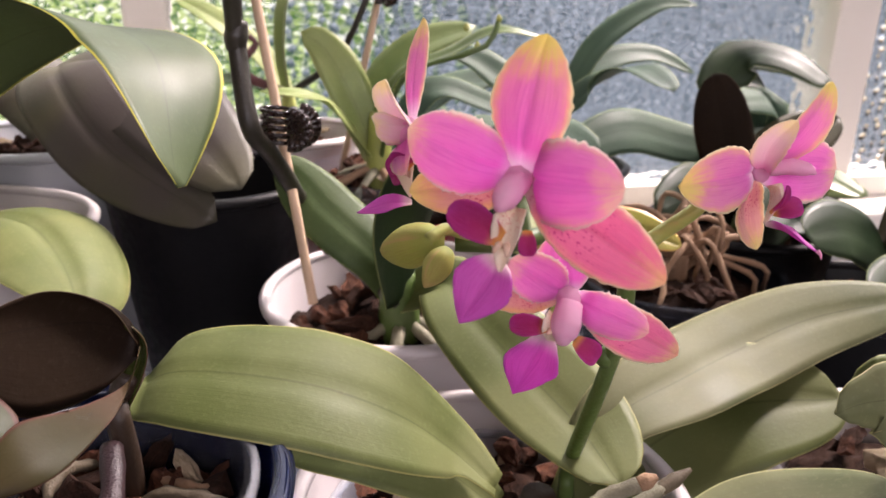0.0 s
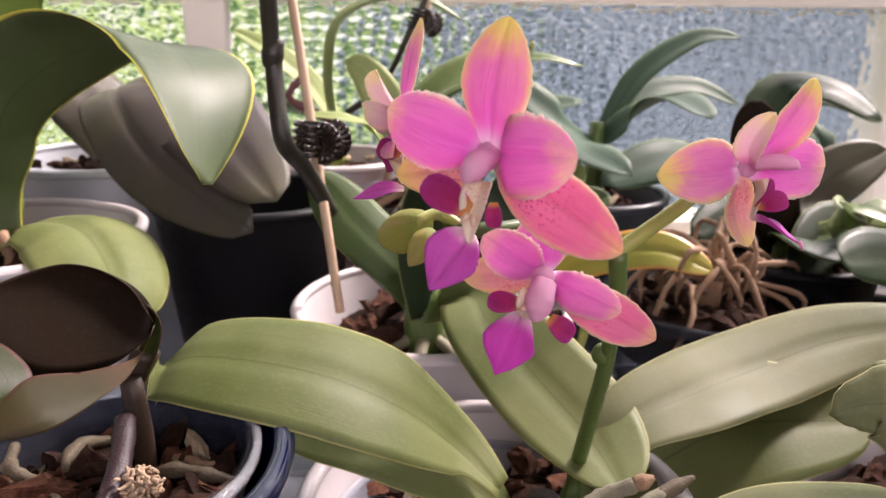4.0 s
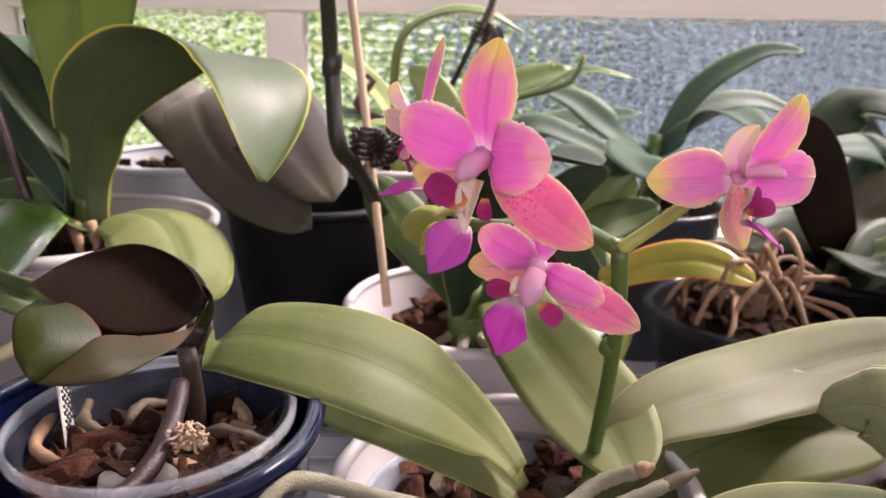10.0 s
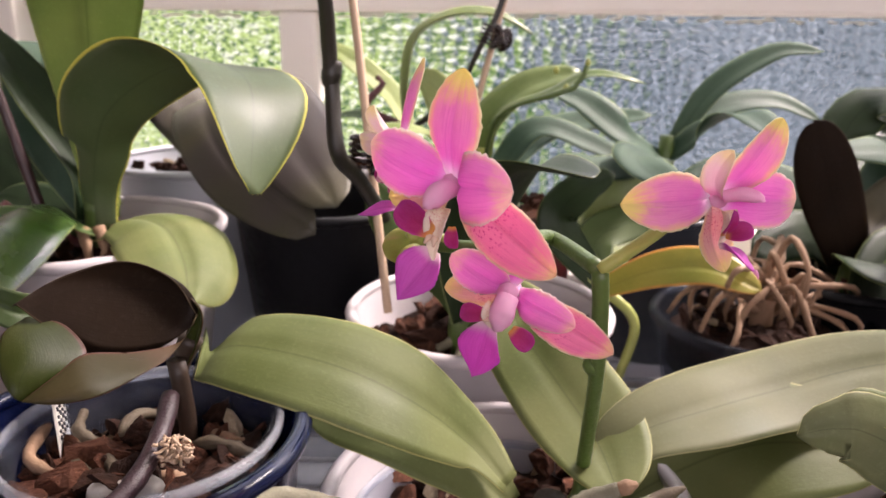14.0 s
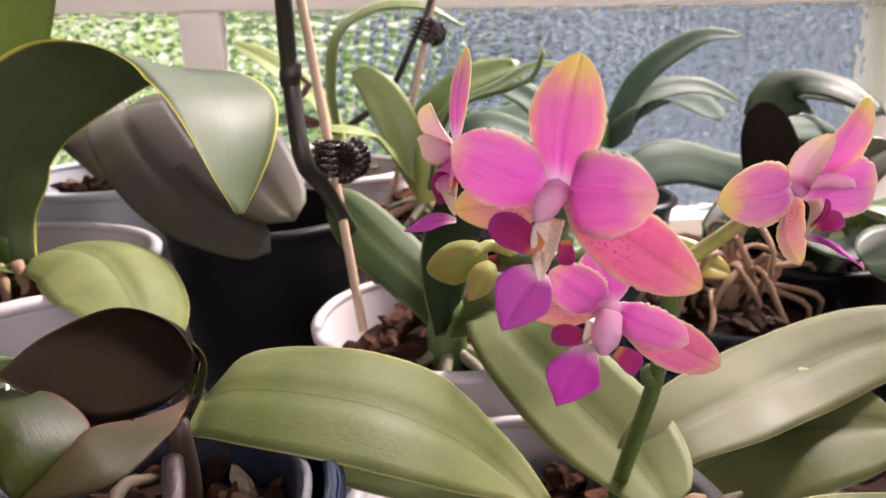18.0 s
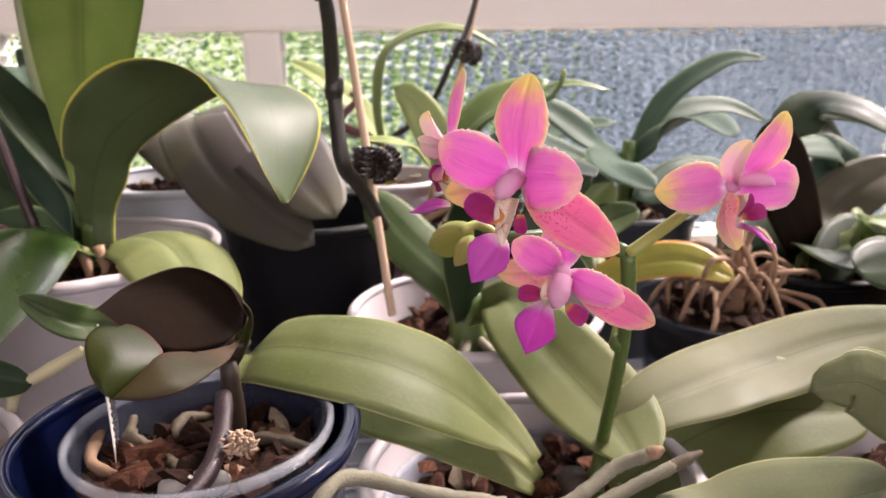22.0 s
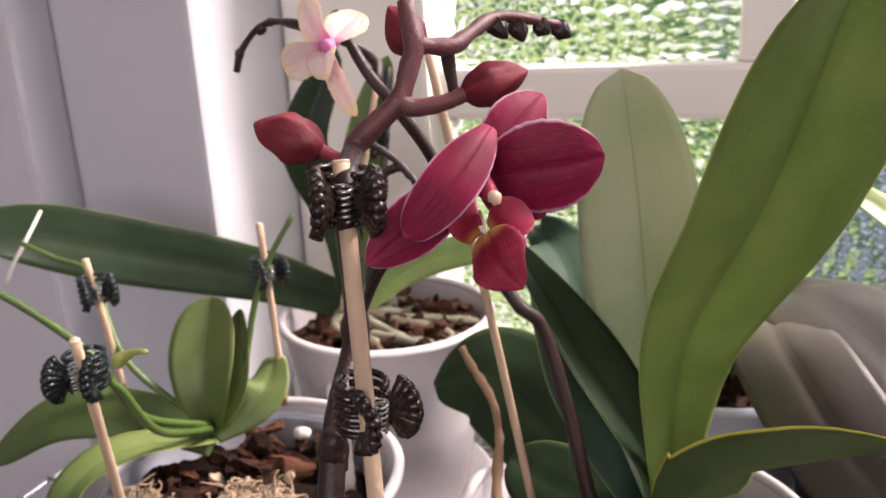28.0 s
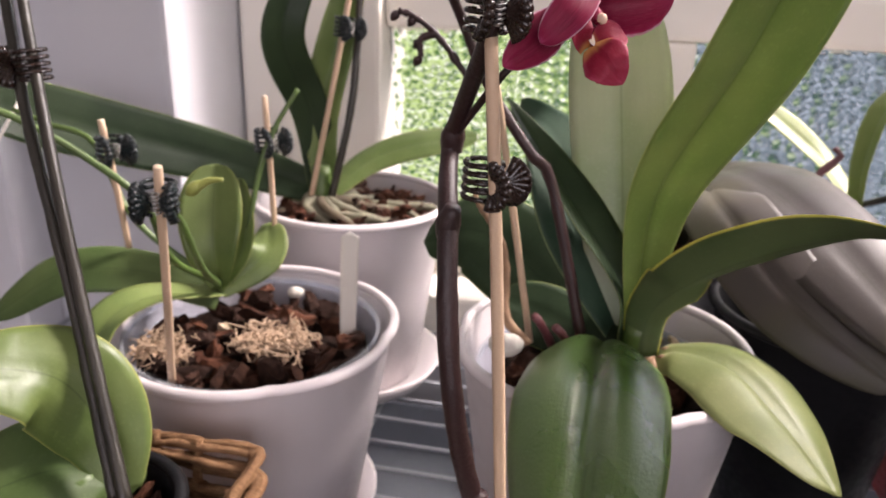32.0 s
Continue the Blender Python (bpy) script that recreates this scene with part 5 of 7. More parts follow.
leaf(plant, [(0.190, 0.155, 0.225), (0.1333, 0.1247, 0.2638), (0.1203, 0.1216, 0.2685), (0.1115, 0.1216, 0.2667)], 0.021, [(0, -0.8, 0.6), (-0.2, -0.9, 0.2)], LEAF_SIDE, "short pale folded leaf", keel=-0.35, base=0.8, widest=0.5)
leaf(plant, [(0.190, 0.158, 0.232), (0.1368, 0.1308, 0.2673), (0.1234, 0.1318, 0.2679)], 0.014, (0, -0.5, 0.8), LEAF_FRONT, keel=0.2, base=0.8)
pot("flower_pot", (0.195, 0.165), 0.050, 0.078, POT_WHITE, "white plastic pot at the rack's end")
bark_fill((0.195, 0.165, 0.198), 0.042, "bark chips in a white pot", 25, seed=21)
part("crown", tube([(0.190, 0.156, 0.195), (0.190, 0.156, 0.212), (0.190, 0.155, 0.236)], [0.006, 0.007, 0.005], 8, 6), STEM, plant)

# ---------------------------------------------------------------- the blue pot's orchid with the folded dark leaf
plant = thing("orchid_plant", (-0.039, 0.157, 0.242), "small orchid with a folded bronze leaf", "orchid", "orchids")
# shade inside the fold is given by the near-black leaf colour
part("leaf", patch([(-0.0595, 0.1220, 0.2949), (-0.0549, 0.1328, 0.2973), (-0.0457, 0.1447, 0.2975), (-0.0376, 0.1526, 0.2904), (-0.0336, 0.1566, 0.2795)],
                   [(-0.0593, 0.1220, 0.2946), (-0.0552, 0.1276, 0.2860), (-0.0495, 0.1351, 0.2767), (-0.0411, 0.1481, 0.2730), (-0.0340, 0.1558, 0.2765)], (0.004, 0.010, 0.002)), LEAF_PURPLE, plant, "hollow side of the folded leaf, coloured dark for its shade")
part("leaf_lobe", patch([(-0.0600, 0.1250, 0.2903), (-0.0615, 0.1184, 0.2888), (-0.0595, 0.1128, 0.2837), (-0.0565, 0.1104, 0.2795), (-0.0545, 0.1107, 0.2775)],
                        [(-0.0599, 0.1259, 0.2900), (-0.0532, 0.1279, 0.2875), (-0.0469, 0.1240, 0.2824), (-0.0496, 0.1169, 0.2805), (-0.0543, 0.1109, 0.2774)], (-0.001, -0.0035, 0.0005), ripple=0.08), LEAF_CUP, plant, "green lobe of the folded leaf")
part("leaf_lobe", patch([(-0.0543, 0.1105, 0.2777), (-0.0495, 0.1161, 0.2811), (-0.0465, 0.1230, 0.2827), (-0.0402, 0.1339, 0.2784), (-0.0347, 0.1473, 0.2754), (-0.0332, 0.1555, 0.2794)],
                        [(-0.0543, 0.1105, 0.2774), (-0.0470, 0.1106, 0.2770), (-0.0396, 0.1148, 0.2771), (-0.0356, 0.1278, 0.2763), (-0.0344, 0.1409, 0.2748), (-0.0331, 0.1564, 0.2787)], (0.0005, -0.0030, 0.0), ripple=0.06), LEAF_ROSY, plant, "rosy outer side of the folded leaf")
leaf(plant, [(-0.0409, 0.1602, 0.2605), (-0.0363, 0.1593, 0.2695), (-0.0335, 0.1584, 0.2784), (-0.0359, 0.1571, 0.2843)], 0.0050, (-0.5, -0.85, 0.1), LEAF_CUP, keel=0.4, base=0.7, n=16, m=6)
for k, q in enumerate(((-0.0388, 0.1310, 0.2775), (-0.0396, 0.1302, 0.2783), (-0.0382, 0.1325, 0.2774))):
    bm = bmesh.new()
    bmesh.ops.create_icosphere(bm, subdivisions=2, radius=0.0007 - 0.0001 * k, matrix=Matrix.Translation(q))
    part("water_drop", bm, CLEAR, plant, "clear drop of water")
part("leaf_stalk", tube([(-0.0371, 0.1607, 0.2707), (-0.0409, 0.1604, 0.2613), (-0.0408, 0.1599, 0.2516), (-0.0392, 0.1594, 0.2426)], [0.0034, 0.0024, 0.0021, 0.0022], 10, 16, 0.05), STALK_OLIVE, plant, "short dull olive stalk")
leaf(plant, [(-0.044, 0.158, 0.270), (-0.0716, 0.1612, 0.2749), (-0.0804, 0.1532, 0.2808), (-0.0909, 0.1503, 0.2890)], 0.0105, (-0.1, -0.8, 0.55), LEAF_CALM, "small olive outer leaf", keel=0.25, base=0.5, widest=0.6)
part("crown", tube([(-0.039, 0.157, 0.236), (-0.039, 0.157, 0.250), (-0.040, 0.156, 0.266)], [0.0024, 0.0026, 0.0026], 10, 6), STALK_OLIVE, plant)
part("purple_root", tube([(-0.0413, 0.1531, 0.2565), (-0.0389, 0.1392, 0.2534), (-0.0403, 0.1251, 0.2487), (-0.0447, 0.1163, 0.2468), (-0.0533, 0.1089, 0.2481)], [0.0026, 0.0025, 0.0025, 0.0022], 10, 24, 0.12, 4), ROOT_PURPLE, plant, "purple root bending over the bark")
rng = random.Random(17)
for k in range(9):
    a, q = rng.uniform(0, 6.28), rng.uniform(0.006, 0.026)
    c = Vector((POT_K[0] + q * math.cos(a), POT_K[1] + q * math.sin(a), 0.2385 + rng.uniform(0, 0.006)))
    d = Vector((rng.uniform(-1, 1), rng.uniform(-1, 1), rng.uniform(-0.3, 0.3))).normalized() * rng.uniform(0.004, 0.010)
    w = Vector((rng.uniform(-1, 1), rng.uniform(-1, 1), rng.uniform(-0.2, 0.8))) * 0.003
    part("old_root", tube([c - d, c + w, c + d, c + d * 1.5 - w], [0.0012, 0.0018, 0.0020, 0.0010], 7, 12, 0.45, k), ROOT_OLD if k % 3 else ROOT_DRY, plant)
tag = thing("plant_label", (-0.074, 0.155, 0.235), "thin white plastic plant label with dark writing", "plant label", "plant labels")
part("label_blade", blade([(-0.0735, 0.1560, 0.215), (-0.0740, 0.1565, 0.245), (-0.0745, 0.1570, 0.2780)], 0.0130, (0.96, 0.276, 0), thick=0.0006, base=1.0, widest=0.85, tip=3, n=12, m=4, groove=0), LABEL, tag)
for k in range(5):
    for j in range(7):
        y, z = 0.1525 + 0.0022 * k, 0.2430 + 0.0022 * j
        part("writing_bar", tube([(-0.0732 - 0.288 * (y - 0.1560), y, z), (-0.0733 - 0.288 * (y - 0.1560), y, z + 0.0006), (-0.0733 - 0.288 * (y - 0.1560), y, z + 0.0013 - 0.0004 * ((j + k) % 2))], 0.00032, 4, 2), INK, tag)


# ---------------------------------------------------------------- the red flowering orchid
plant = thing("orchid_plant", (-0.165, 0.190, 0.222), "orchid with a dark spike and a crimson flower", "orchid", "orchids")
SPR = [(-0.168, 0.192, 0.215), (-0.1896, 0.2001, 0.2587), (-0.1987, 0.1980, 0.3034), (-0.2040, 0.2130, 0.3451), (-0.2074, 0.2339, 0.3655), (-0.1936, 0.2086, 0.4022), (-0.1992, 0.2239, 0.4103), (-0.1958, 0.2267, 0.4148), (-0.1911, 0.2302, 0.4199), (-0.1894, 0.2332, 0.4270), (-0.1888, 0.2347, 0.4310), (-0.1913, 0.2366, 0.4396)]
part("flower_spike", tube(SPR[:7], [0.0033, 0.0033, 0.0031, 0.0028, 0.0022], 10, 56, 0.08, 3), SPIKE_RED, plant, "dark purple flower spike")
part("flower_spike", tube(SPR[5:], [0.0022, 0.0022, 0.0022, 0.0025, 0.0020, 0.0024, 0.0018], 10, 36, 0.16, 5), SPIKE_ROSE, plant, "rosy upper spike")
for q in (SPR[1], SPR[3], SPR[4]):
    part("spike_node", tube([(q[0], q[1], q[2] - 0.004), q, (q[0] + 0.0015, q[1] - 0.001, q[2] + 0.006)], [0.0032, 0.0038, 0.0024], 10, 6), SPIKE_RED, plant)
NODE = (-0.1911, 0.2302, 0.4199)
KNOT = (-0.1888, 0.2347, 0.4310)
part("flower_branch", tube([NODE, (-0.1881, 0.2309, 0.4184), (-0.1813, 0.2339, 0.4194), (-0.1756, 0.2371, 0.4225)], [0.0022, 0.0018, 0.0017, 0.0015], 10, 18, 0.1), SPIKE_ROSE, plant)
bud(plant, (-0.1787, 0.2354, 0.4208), (-0.1665, 0.2415, 0.4248), 0.0105, BUD_RED, label="wilted dull red bud", wrinkle=0.28)
part("flower_branch", tube([(-0.1993, 0.2231, 0.4079), (-0.2029, 0.2222, 0.4095), (-0.2084, 0.2209, 0.4122)], [0.0012, 0.0014, 0.0020], 8, 10), BUD_RED, plant)
bud(plant, (-0.2051, 0.2216, 0.4105), (-0.2186, 0.2183, 0.4166), 0.0115, BUD_RED, label="shrivelled dark red flower", wrinkle=0.34)
bud(plant, (-0.1917, 0.2441, 0.4288), (-0.1986, 0.2447, 0.4391), 0.0110, BUD_RED, wrinkle=0.12)
part("flower_branch", tube([KNOT, (-0.1861, 0.2378, 0.4304), (-0.1826, 0.2414, 0.4303), (-0.1804, 0.2476, 0.4329), (-0.1763, 0.2570, 0.4359), (-0.1638, 0.2677, 0.4332)], [0.0020, 0.0018, 0.0016, 0.0014, 0.0012], 9, 26, 0.25, 2), SPIKE_ROSE, plant)
part("flower_branch", tube([(-0.1839, 0.2408, 0.4301), (-0.1839, 0.2418, 0.4260), (-0.1832, 0.2424, 0.4201)], [0.0017, 0.0015, 0.0012], 9, 10, 0.2, 4), SPIKE_RED, plant)
for k, (q, e) in enumerate((((-0.1792, 0.2558, 0.4360), (-0.1747, 0.2560, 0.4311)), ((-0.1744, 0.2597, 0.4352), (-0.1717, 0.2592, 0.4303)), ((-0.1701, 0.2635, 0.4346), (-0.1669, 0.2637, 0.4316)), ((-0.1669, 0.2668, 0.4340), (-0.1626, 0.2674, 0.4307)))):
    bud(plant, q, e, 0.0050, SPIKE_RED, "dried_bud", wrinkle=0.4)
CR = (-0.1738, 0.2257, 0.4057)
FR = (0.20, -0.93, -0.10)
MR = {"hub": RED_LIP, "p": RED}
part("flower_branch", tube([SPR[4], (-0.1907, 0.2178, 0.3885), (-0.1840, 0.2290, 0.3942), (CR[0], CR[1] + 0.005, CR[2])], [0.0011, 0.0011, 0.0013], 8, 12), SPIKE_RED, plant)
fl = flower(plant, CR, FR, [
    ("dorsal_sepal", (-0.1632, 0.2413, 0.4201), 0.0030, 0.0128, "p", -0.15),
    ("lateral_sepal", (-0.1906, 0.2097, 0.3908), 0.0020, 0.0125, "p", -0.12),
    ("lateral_sepal", (-0.1624, 0.2399, 0.3944), 0.0005, 0.0110, "p", -0.1),
    ("petal", (-0.1484, 0.2290, 0.4095), 0.0030, 0.0186, "p", -0.12),
], "velvety crimson orchid flower", MR, 0.03)
part("petal", blade([(-0.1700, 0.2258, 0.4154), (-0.1708, 0.2183, 0.4123), (-0.1738, 0.2102, 0.4064), (-0.1786, 0.2074, 0.4002), (-0.1814, 0.2076, 0.3972)], 0.0108, (0.15, -0.95, 0.1), keel=-0.22, thick=0.0005, base=0.30, widest=0.5, tip=2.2, n=44, m=16, wave=0.012, crimp=0.04, groove=0.0004, puff=0.06), RED, fl)
part("lip", blade([(-0.1686, 0.2169, 0.3966), (-0.1660, 0.2117, 0.3947), (-0.1634, 0.2095, 0.3919), (-0.1599, 0.2108, 0.3879)], 0.0125, (-0.1, -0.95, 0.25), keel=[-0.1, -0.2, 0.1], thick=0.0006, base=0.42, widest=0.45, tip=1.6, pw=0.7, n=28, m=14, wave=0.04, crimp=0.08, groove=0.0006), RED_LIP, fl, "crimson pointed lip")
part("side_lobe", blade([(-0.1705, 0.2169, 0.3953), (-0.1718, 0.2124, 0.4004), (-0.1718, 0.2151, 0.4053)], 0.0064, (0.5, -0.85, 0.1), keel=0.3, thick=0.0006, base=0.5, widest=0.5, tip=2.0, n=18, m=10, groove=0.0), RED_LIP, fl)
part("side_lobe", blade([(-0.1682, 0.2191, 0.3960), (-0.1646, 0.2180, 0.3987), (-0.1608, 0.2210, 0.3999)], 0.0090, (-0.3, -0.9, 0.3), keel=0.25, thick=0.0006, base=0.4, widest=0.55, tip=2.0, n=18, m=10, groove=0.0), RED_LIP, fl)
part("throat", blade([(-0.1705, 0.2184, 0.4002), (-0.1692, 0.2162, 0.3986), (-0.1681, 0.2149, 0.3967)], 0.0016, (0.1, -0.95, 0.1), keel=0.3, thick=0.0006, base=0.6, widest=0.5, n=12, m=8, groove=0.0), THROAT, fl, "yellow speckled throat")
part("column", tube([(-0.1739, 0.2260, 0.4068), (-0.1710, 0.2211, 0.4055), (-0.1684, 0.2183, 0.4041), (-0.1674, 0.2178, 0.4030)], [0.0022, 0.0025, 0.0022, 0.0014], 14, 18), RED, fl, "crimson column")
part("anther_cap", tube([(-0.1678, 0.2176, 0.4039), (-0.1667, 0.2170, 0.4032), (-0.1664, 0.2170, 0.4020)], [0.0010, 0.0014, 0.0007], 12, 10), CAP, fl, "cream anther cap")
leaf(plant, [(-0.1584, 0.1689, 0.2383), (-0.1444, 0.1791, 0.2436), (-0.1306, 0.1898, 0.2474), (-0.1151, 0.1957, 0.2428)], 0.0170, (0.2, -0.6, 0.8), LEAF_DARK, "dark leaf behind the pale root", keel=0.2, base=0.45)
leaf(plant, [(-0.168, 0.180, 0.226), (-0.1526, 0.1615, 0.2310), (-0.1543, 0.1477, 0.2404), (-0.1593, 0.1349, 0.2401)], 0.026, (0.1, -0.7, 0.7), LEAF_CALM, keel=-0.15, base=0.6)
leaf(plant, [(-0.164, 0.178, 0.226), (-0.1408, 0.1561, 0.2332), (-0.1281, 0.1402, 0.2385), (-0.1236, 0.1243, 0.2380)], 0.024, (0.1, -0.7, 0.7), LEAF_CALM, keel=-0.15, base=0.5)
part("aerial_root", tube([(-0.1229, 0.1949, 0.2342), (-0.1208, 0.1970, 0.2408), (-0.1107, 0.1990, 0.2463), (-0.0990, 0.2011, 0.2524)], [0.0018, 0.0022, 0.0026, 0.0022], 9, 16, 0.1, 5), ROOT_PALE, plant, "pale aerial root tip")
part("aerial_root", tube([(-0.1915, 0.1645, 0.2462), (-0.1967, 0.1642, 0.2469), (-0.2052, 0.1675, 0.2529), (-0.2100, 0.1741, 0.2644)], [0.0018, 0.0022, 0.0024, 0.0018], 9, 16, 0.1, 6), ROOT_PALE, plant)
stick((-0.1803, 0.1899, 0.2563), (-0.1954, 0.2115, 0.4104), 0.0018)
stick((-0.1273, 0.1566, 0.2363), (-0.1247, 0.1606, 0.2486), 0.0022, "short cut end of a bamboo stick")
clip((-0.1949, 0.2096, 0.4041), (0.05, 0.0, 1), (0.5, -0.7, 0), 0.0115)
clip((-0.1932, 0.2095, 0.3603), (0.05, 0.0, 1), (0.8, -0.4, 0.05), 0.0115)

# second spike behind it, tied to the stick of the big pot
plant = thing("orchid_spike", (-0.175, 0.312, 0.262), "dark leafless spike leaning over the big leaves", "flower spike")
part("flower_spike", tube([(-0.160, 0.312, 0.262), (-0.1793, 0.3174, 0.3304), (-0.1892, 0.3137, 0.3447), (-0.2088, 0.3189, 0.3702), (-0.2195, 0.3182, 0.3933), (-0.2263, 0.3054, 0.4113), (-0.2339, 0.3012, 0.4235), (-0.2438, 0.3032, 0.4403)], [0.0026, 0.0024, 0.0022, 0.0018], 9, 40, 0.1, 7), SPIKE_RED, plant, "thin dark spike")
tangle = [[(-0.2302, 0.3022, 0.4179), (-0.2347, 0.3086, 0.4262), (-0.2635, 0.3172, 0.4367), (-0.2878, 0.3306, 0.4385), (-0.3010, 0.3338, 0.4298), (-0.3042, 0.3333, 0.4215)],
          [(-0.2165, 0.3169, 0.3723), (-0.2293, 0.3201, 0.3869), (-0.2404, 0.3212, 0.3951), (-0.2474, 0.3207, 0.3971)], [(-0.2318, 0.3205, 0.3890), (-0.2372, 0.3186, 0.3866), (-0.2365, 0.3162, 0.3802)]]
for k, line in enumerate(tangle):
    part("side_branch", tube(line, [0.0016, 0.0015, 0.0014], 7, 22, 0.5, k), SPIKE_RED, plant)
for k, q in enumerate((tangle[0][3], tangle[0][4], tangle[1][2], tangle[1][3], tangle[2][1], tangle[2][2])):
    bud(plant, q, (q[0] - 0.003, q[1], q[2] - 0.004), 0.0045, SPIKE_RED)
CW = (-0.2359, 0.2821, 0.4304)
fl = flower(plant, CW, (-0.1, -0.95, -0.2), [
    ("petal", (-0.2520, 0.2843, 0.4243), 0.001, 0.011, "p", 0.2), ("petal", (-0.2337, 0.2924, 0.4094), 0.001, 0.008, "p", 0.2),
    ("petal", (-0.2320, 0.2971, 0.4397), 0.001, 0.013, "p", 0.1), ("sepal", (-0.2481, 0.2924, 0.4451), 0.001, 0.012, "p", 0.1), ("sepal", (-0.2350, 0.2789, 0.4212), 0.002, 0.010, "p", 0.2)],
    "cream and pink orchid flower", {"hub": CREAM, "p": CREAM})
stick((-0.1829, 0.3160, 0.2573), (-0.2166, 0.3104, 0.4317), 0.0016)
rt = tagged(part("brown_root", tube([(-0.1826, 0.2965, 0.2665), (-0.1929, 0.2992, 0.2768), (-0.1952, 0.3101, 0.2948), (-0.1996, 0.3162, 0.3065), (-0.2082, 0.3203, 0.3161), (-0.2128, 0.3231, 0.3219)], [0.0022, 0.0018, 0.0016, 0.0014], 8, 26, 0.5, 3), ROOT_DRY), "twisted brown dry root beside the stick", "dry root")

# ---------------------------------------------------------------- the seedling pot with green spikes
CA = (-0.3489, 0.3436, 0.2439)
plant = thing("orchid_plant", (CA[0], CA[1], 0.245), "young orchid with thin green spikes on sticks", "orchid", "orchids")
leaf(plant, [(CA[0], CA[1], 0.252), (-0.352, 0.346, 0.278), (-0.3581, 0.3660, 0.3133)], 0.033, (0.2, -0.9, 0.3), LEAF, "upright mid green leaf", keel=0.30, base=0.25, widest=0.6)
leaf(plant, [(CA[0], CA[1], 0.252), (-0.340, 0.355, 0.275), (-0.3499, 0.3760, 0.3037)], 0.018, (-0.2, -0.9, 0.2), LEAF, keel=0.2, base=0.4)
leaf(plant, [(CA[0], CA[1], 0.250), (-0.330, 0.360, 0.268), (-0.3361, 0.3820, 0.2775)], 0.022, (0.2, -0.9, 0.2), LEAF, keel=0.1, base=0.4)
leaf(plant, [(-0.3489, 0.3436, 0.2465), (-0.3827, 0.3358, 0.2605), (-0.4230, 0.3226, 0.2612), (-0.4590, 0.3079, 0.2377)], 0.0272, (0.07, -0.65, 0.76), LEAF_CALM, "green leaf with a torn spot", keel=-0.1, base=0.5)
leaf(plant, [(CA[0], CA[1], 0.250), (-0.3685, 0.3116, 0.2591), (-0.3796, 0.2899, 0.2531), (-0.3804, 0.2721, 0.2339), (-0.3826, 0.2641, 0.2122)], 0.026, [(0, -0.2, 1), (-0.4, -0.6, 0.6)], LEAF, "green leaf drooping over the rim", keel=0.15, base=0.5)
for k, line in enumerate(([(CA[0], CA[1], 0.256), (-0.3467, 0.2995, 0.2855), (-0.3469, 0.2831, 0.3178), (-0.3676, 0.2780, 0.3364), (-0.3869, 0.2716, 0.3501), (-0.4029, 0.2647, 0.3592)],
                          [(CA[0], CA[1], 0.254), (-0.3244, 0.2855, 0.2897), (-0.3217, 0.2681, 0.3169), (-0.3240, 0.2597, 0.3261)],
                          [(CA[0], CA[1], 0.254), (-0.3889, 0.3374, 0.2878), (-0.4209, 0.3561, 0.3214), (-0.4460, 0.3571, 0.3295), (-0.4685, 0.3582, 0.3356)],
                          [(CA[0] + 0.004, CA[1] + 0.004, 0.254), (-0.3399, 0.3560, 0.2690), (-0.3337, 0.3664, 0.3099), (-0.3270, 0.3739, 0.3327), (-0.3160, 0.3807, 0.3529)])):
    part("flower_spike", tube(line, [0.0017, 0.0017, 0.0016, 0.0013], 8, 30, 0.1, k), STEM, plant, "thin green spike")
q = (-0.3090, 0.2583, 0.3334)
bud(plant, (q[0] - 0.003, q[1], q[2] - 0.002), (q[0] + 0.004, q[1], q[2] + 0.004), 0.006, STEM_PALE, "young_shoot")
part("young_shoot", tube([q, (q[0] + 0.006, q[1], q[2] + 0.004), (q[0] + 0.012, q[1], q[2] + 0.005)], [0.0018, 0.0014, 0.0008], 8, 8), STEM_PALE, plant)
stick((-0.3326, 0.3813, 0.2503), (-0.3331, 0.3772, 0.3482))
stick((-0.3394, 0.2774, 0.2325), (-0.3179, 0.2503, 0.3432), 0.0018)
stick((-0.3962, 0.3395, 0.2714), (-0.3984, 0.3329, 0.3393))
clip((-0.3325, 0.3775, 0.3252), (0, 0, 1), (0.8, -0.5, 0), 0.013, CLIP_TEAL, "dark plastic orchid clip on a thin stick")
clip((-0.3921, 0.3293, 0.3266), (0, 0, 1), (0.8, -0.5, 0), 0.013, CLIP_TEAL, "dark plastic orchid clip on a thin stick")
clip((-0.3217, 0.2550, 0.3299), (0, 0, 1), (0.3, -0.9, 0), 0.0135, CLIP_TEAL, "dark plastic orchid clip on a thin stick")
tag = thing("plant_label", (-0.275, 0.338, 0.235), "blank cream plastic plant label", "plant label", "plant labels")
part("label_blade", blade([(-0.279, 0.345, 0.222), (-0.276, 0.339, 0.26), (-0.2729, 0.3333, 0.2949)], 0.0088, (0.3, -0.95, 0.1), thick=0.0012, base=0.9, widest=0.93, tip=3, n=30, m=6, groove=0), LABEL, tag)


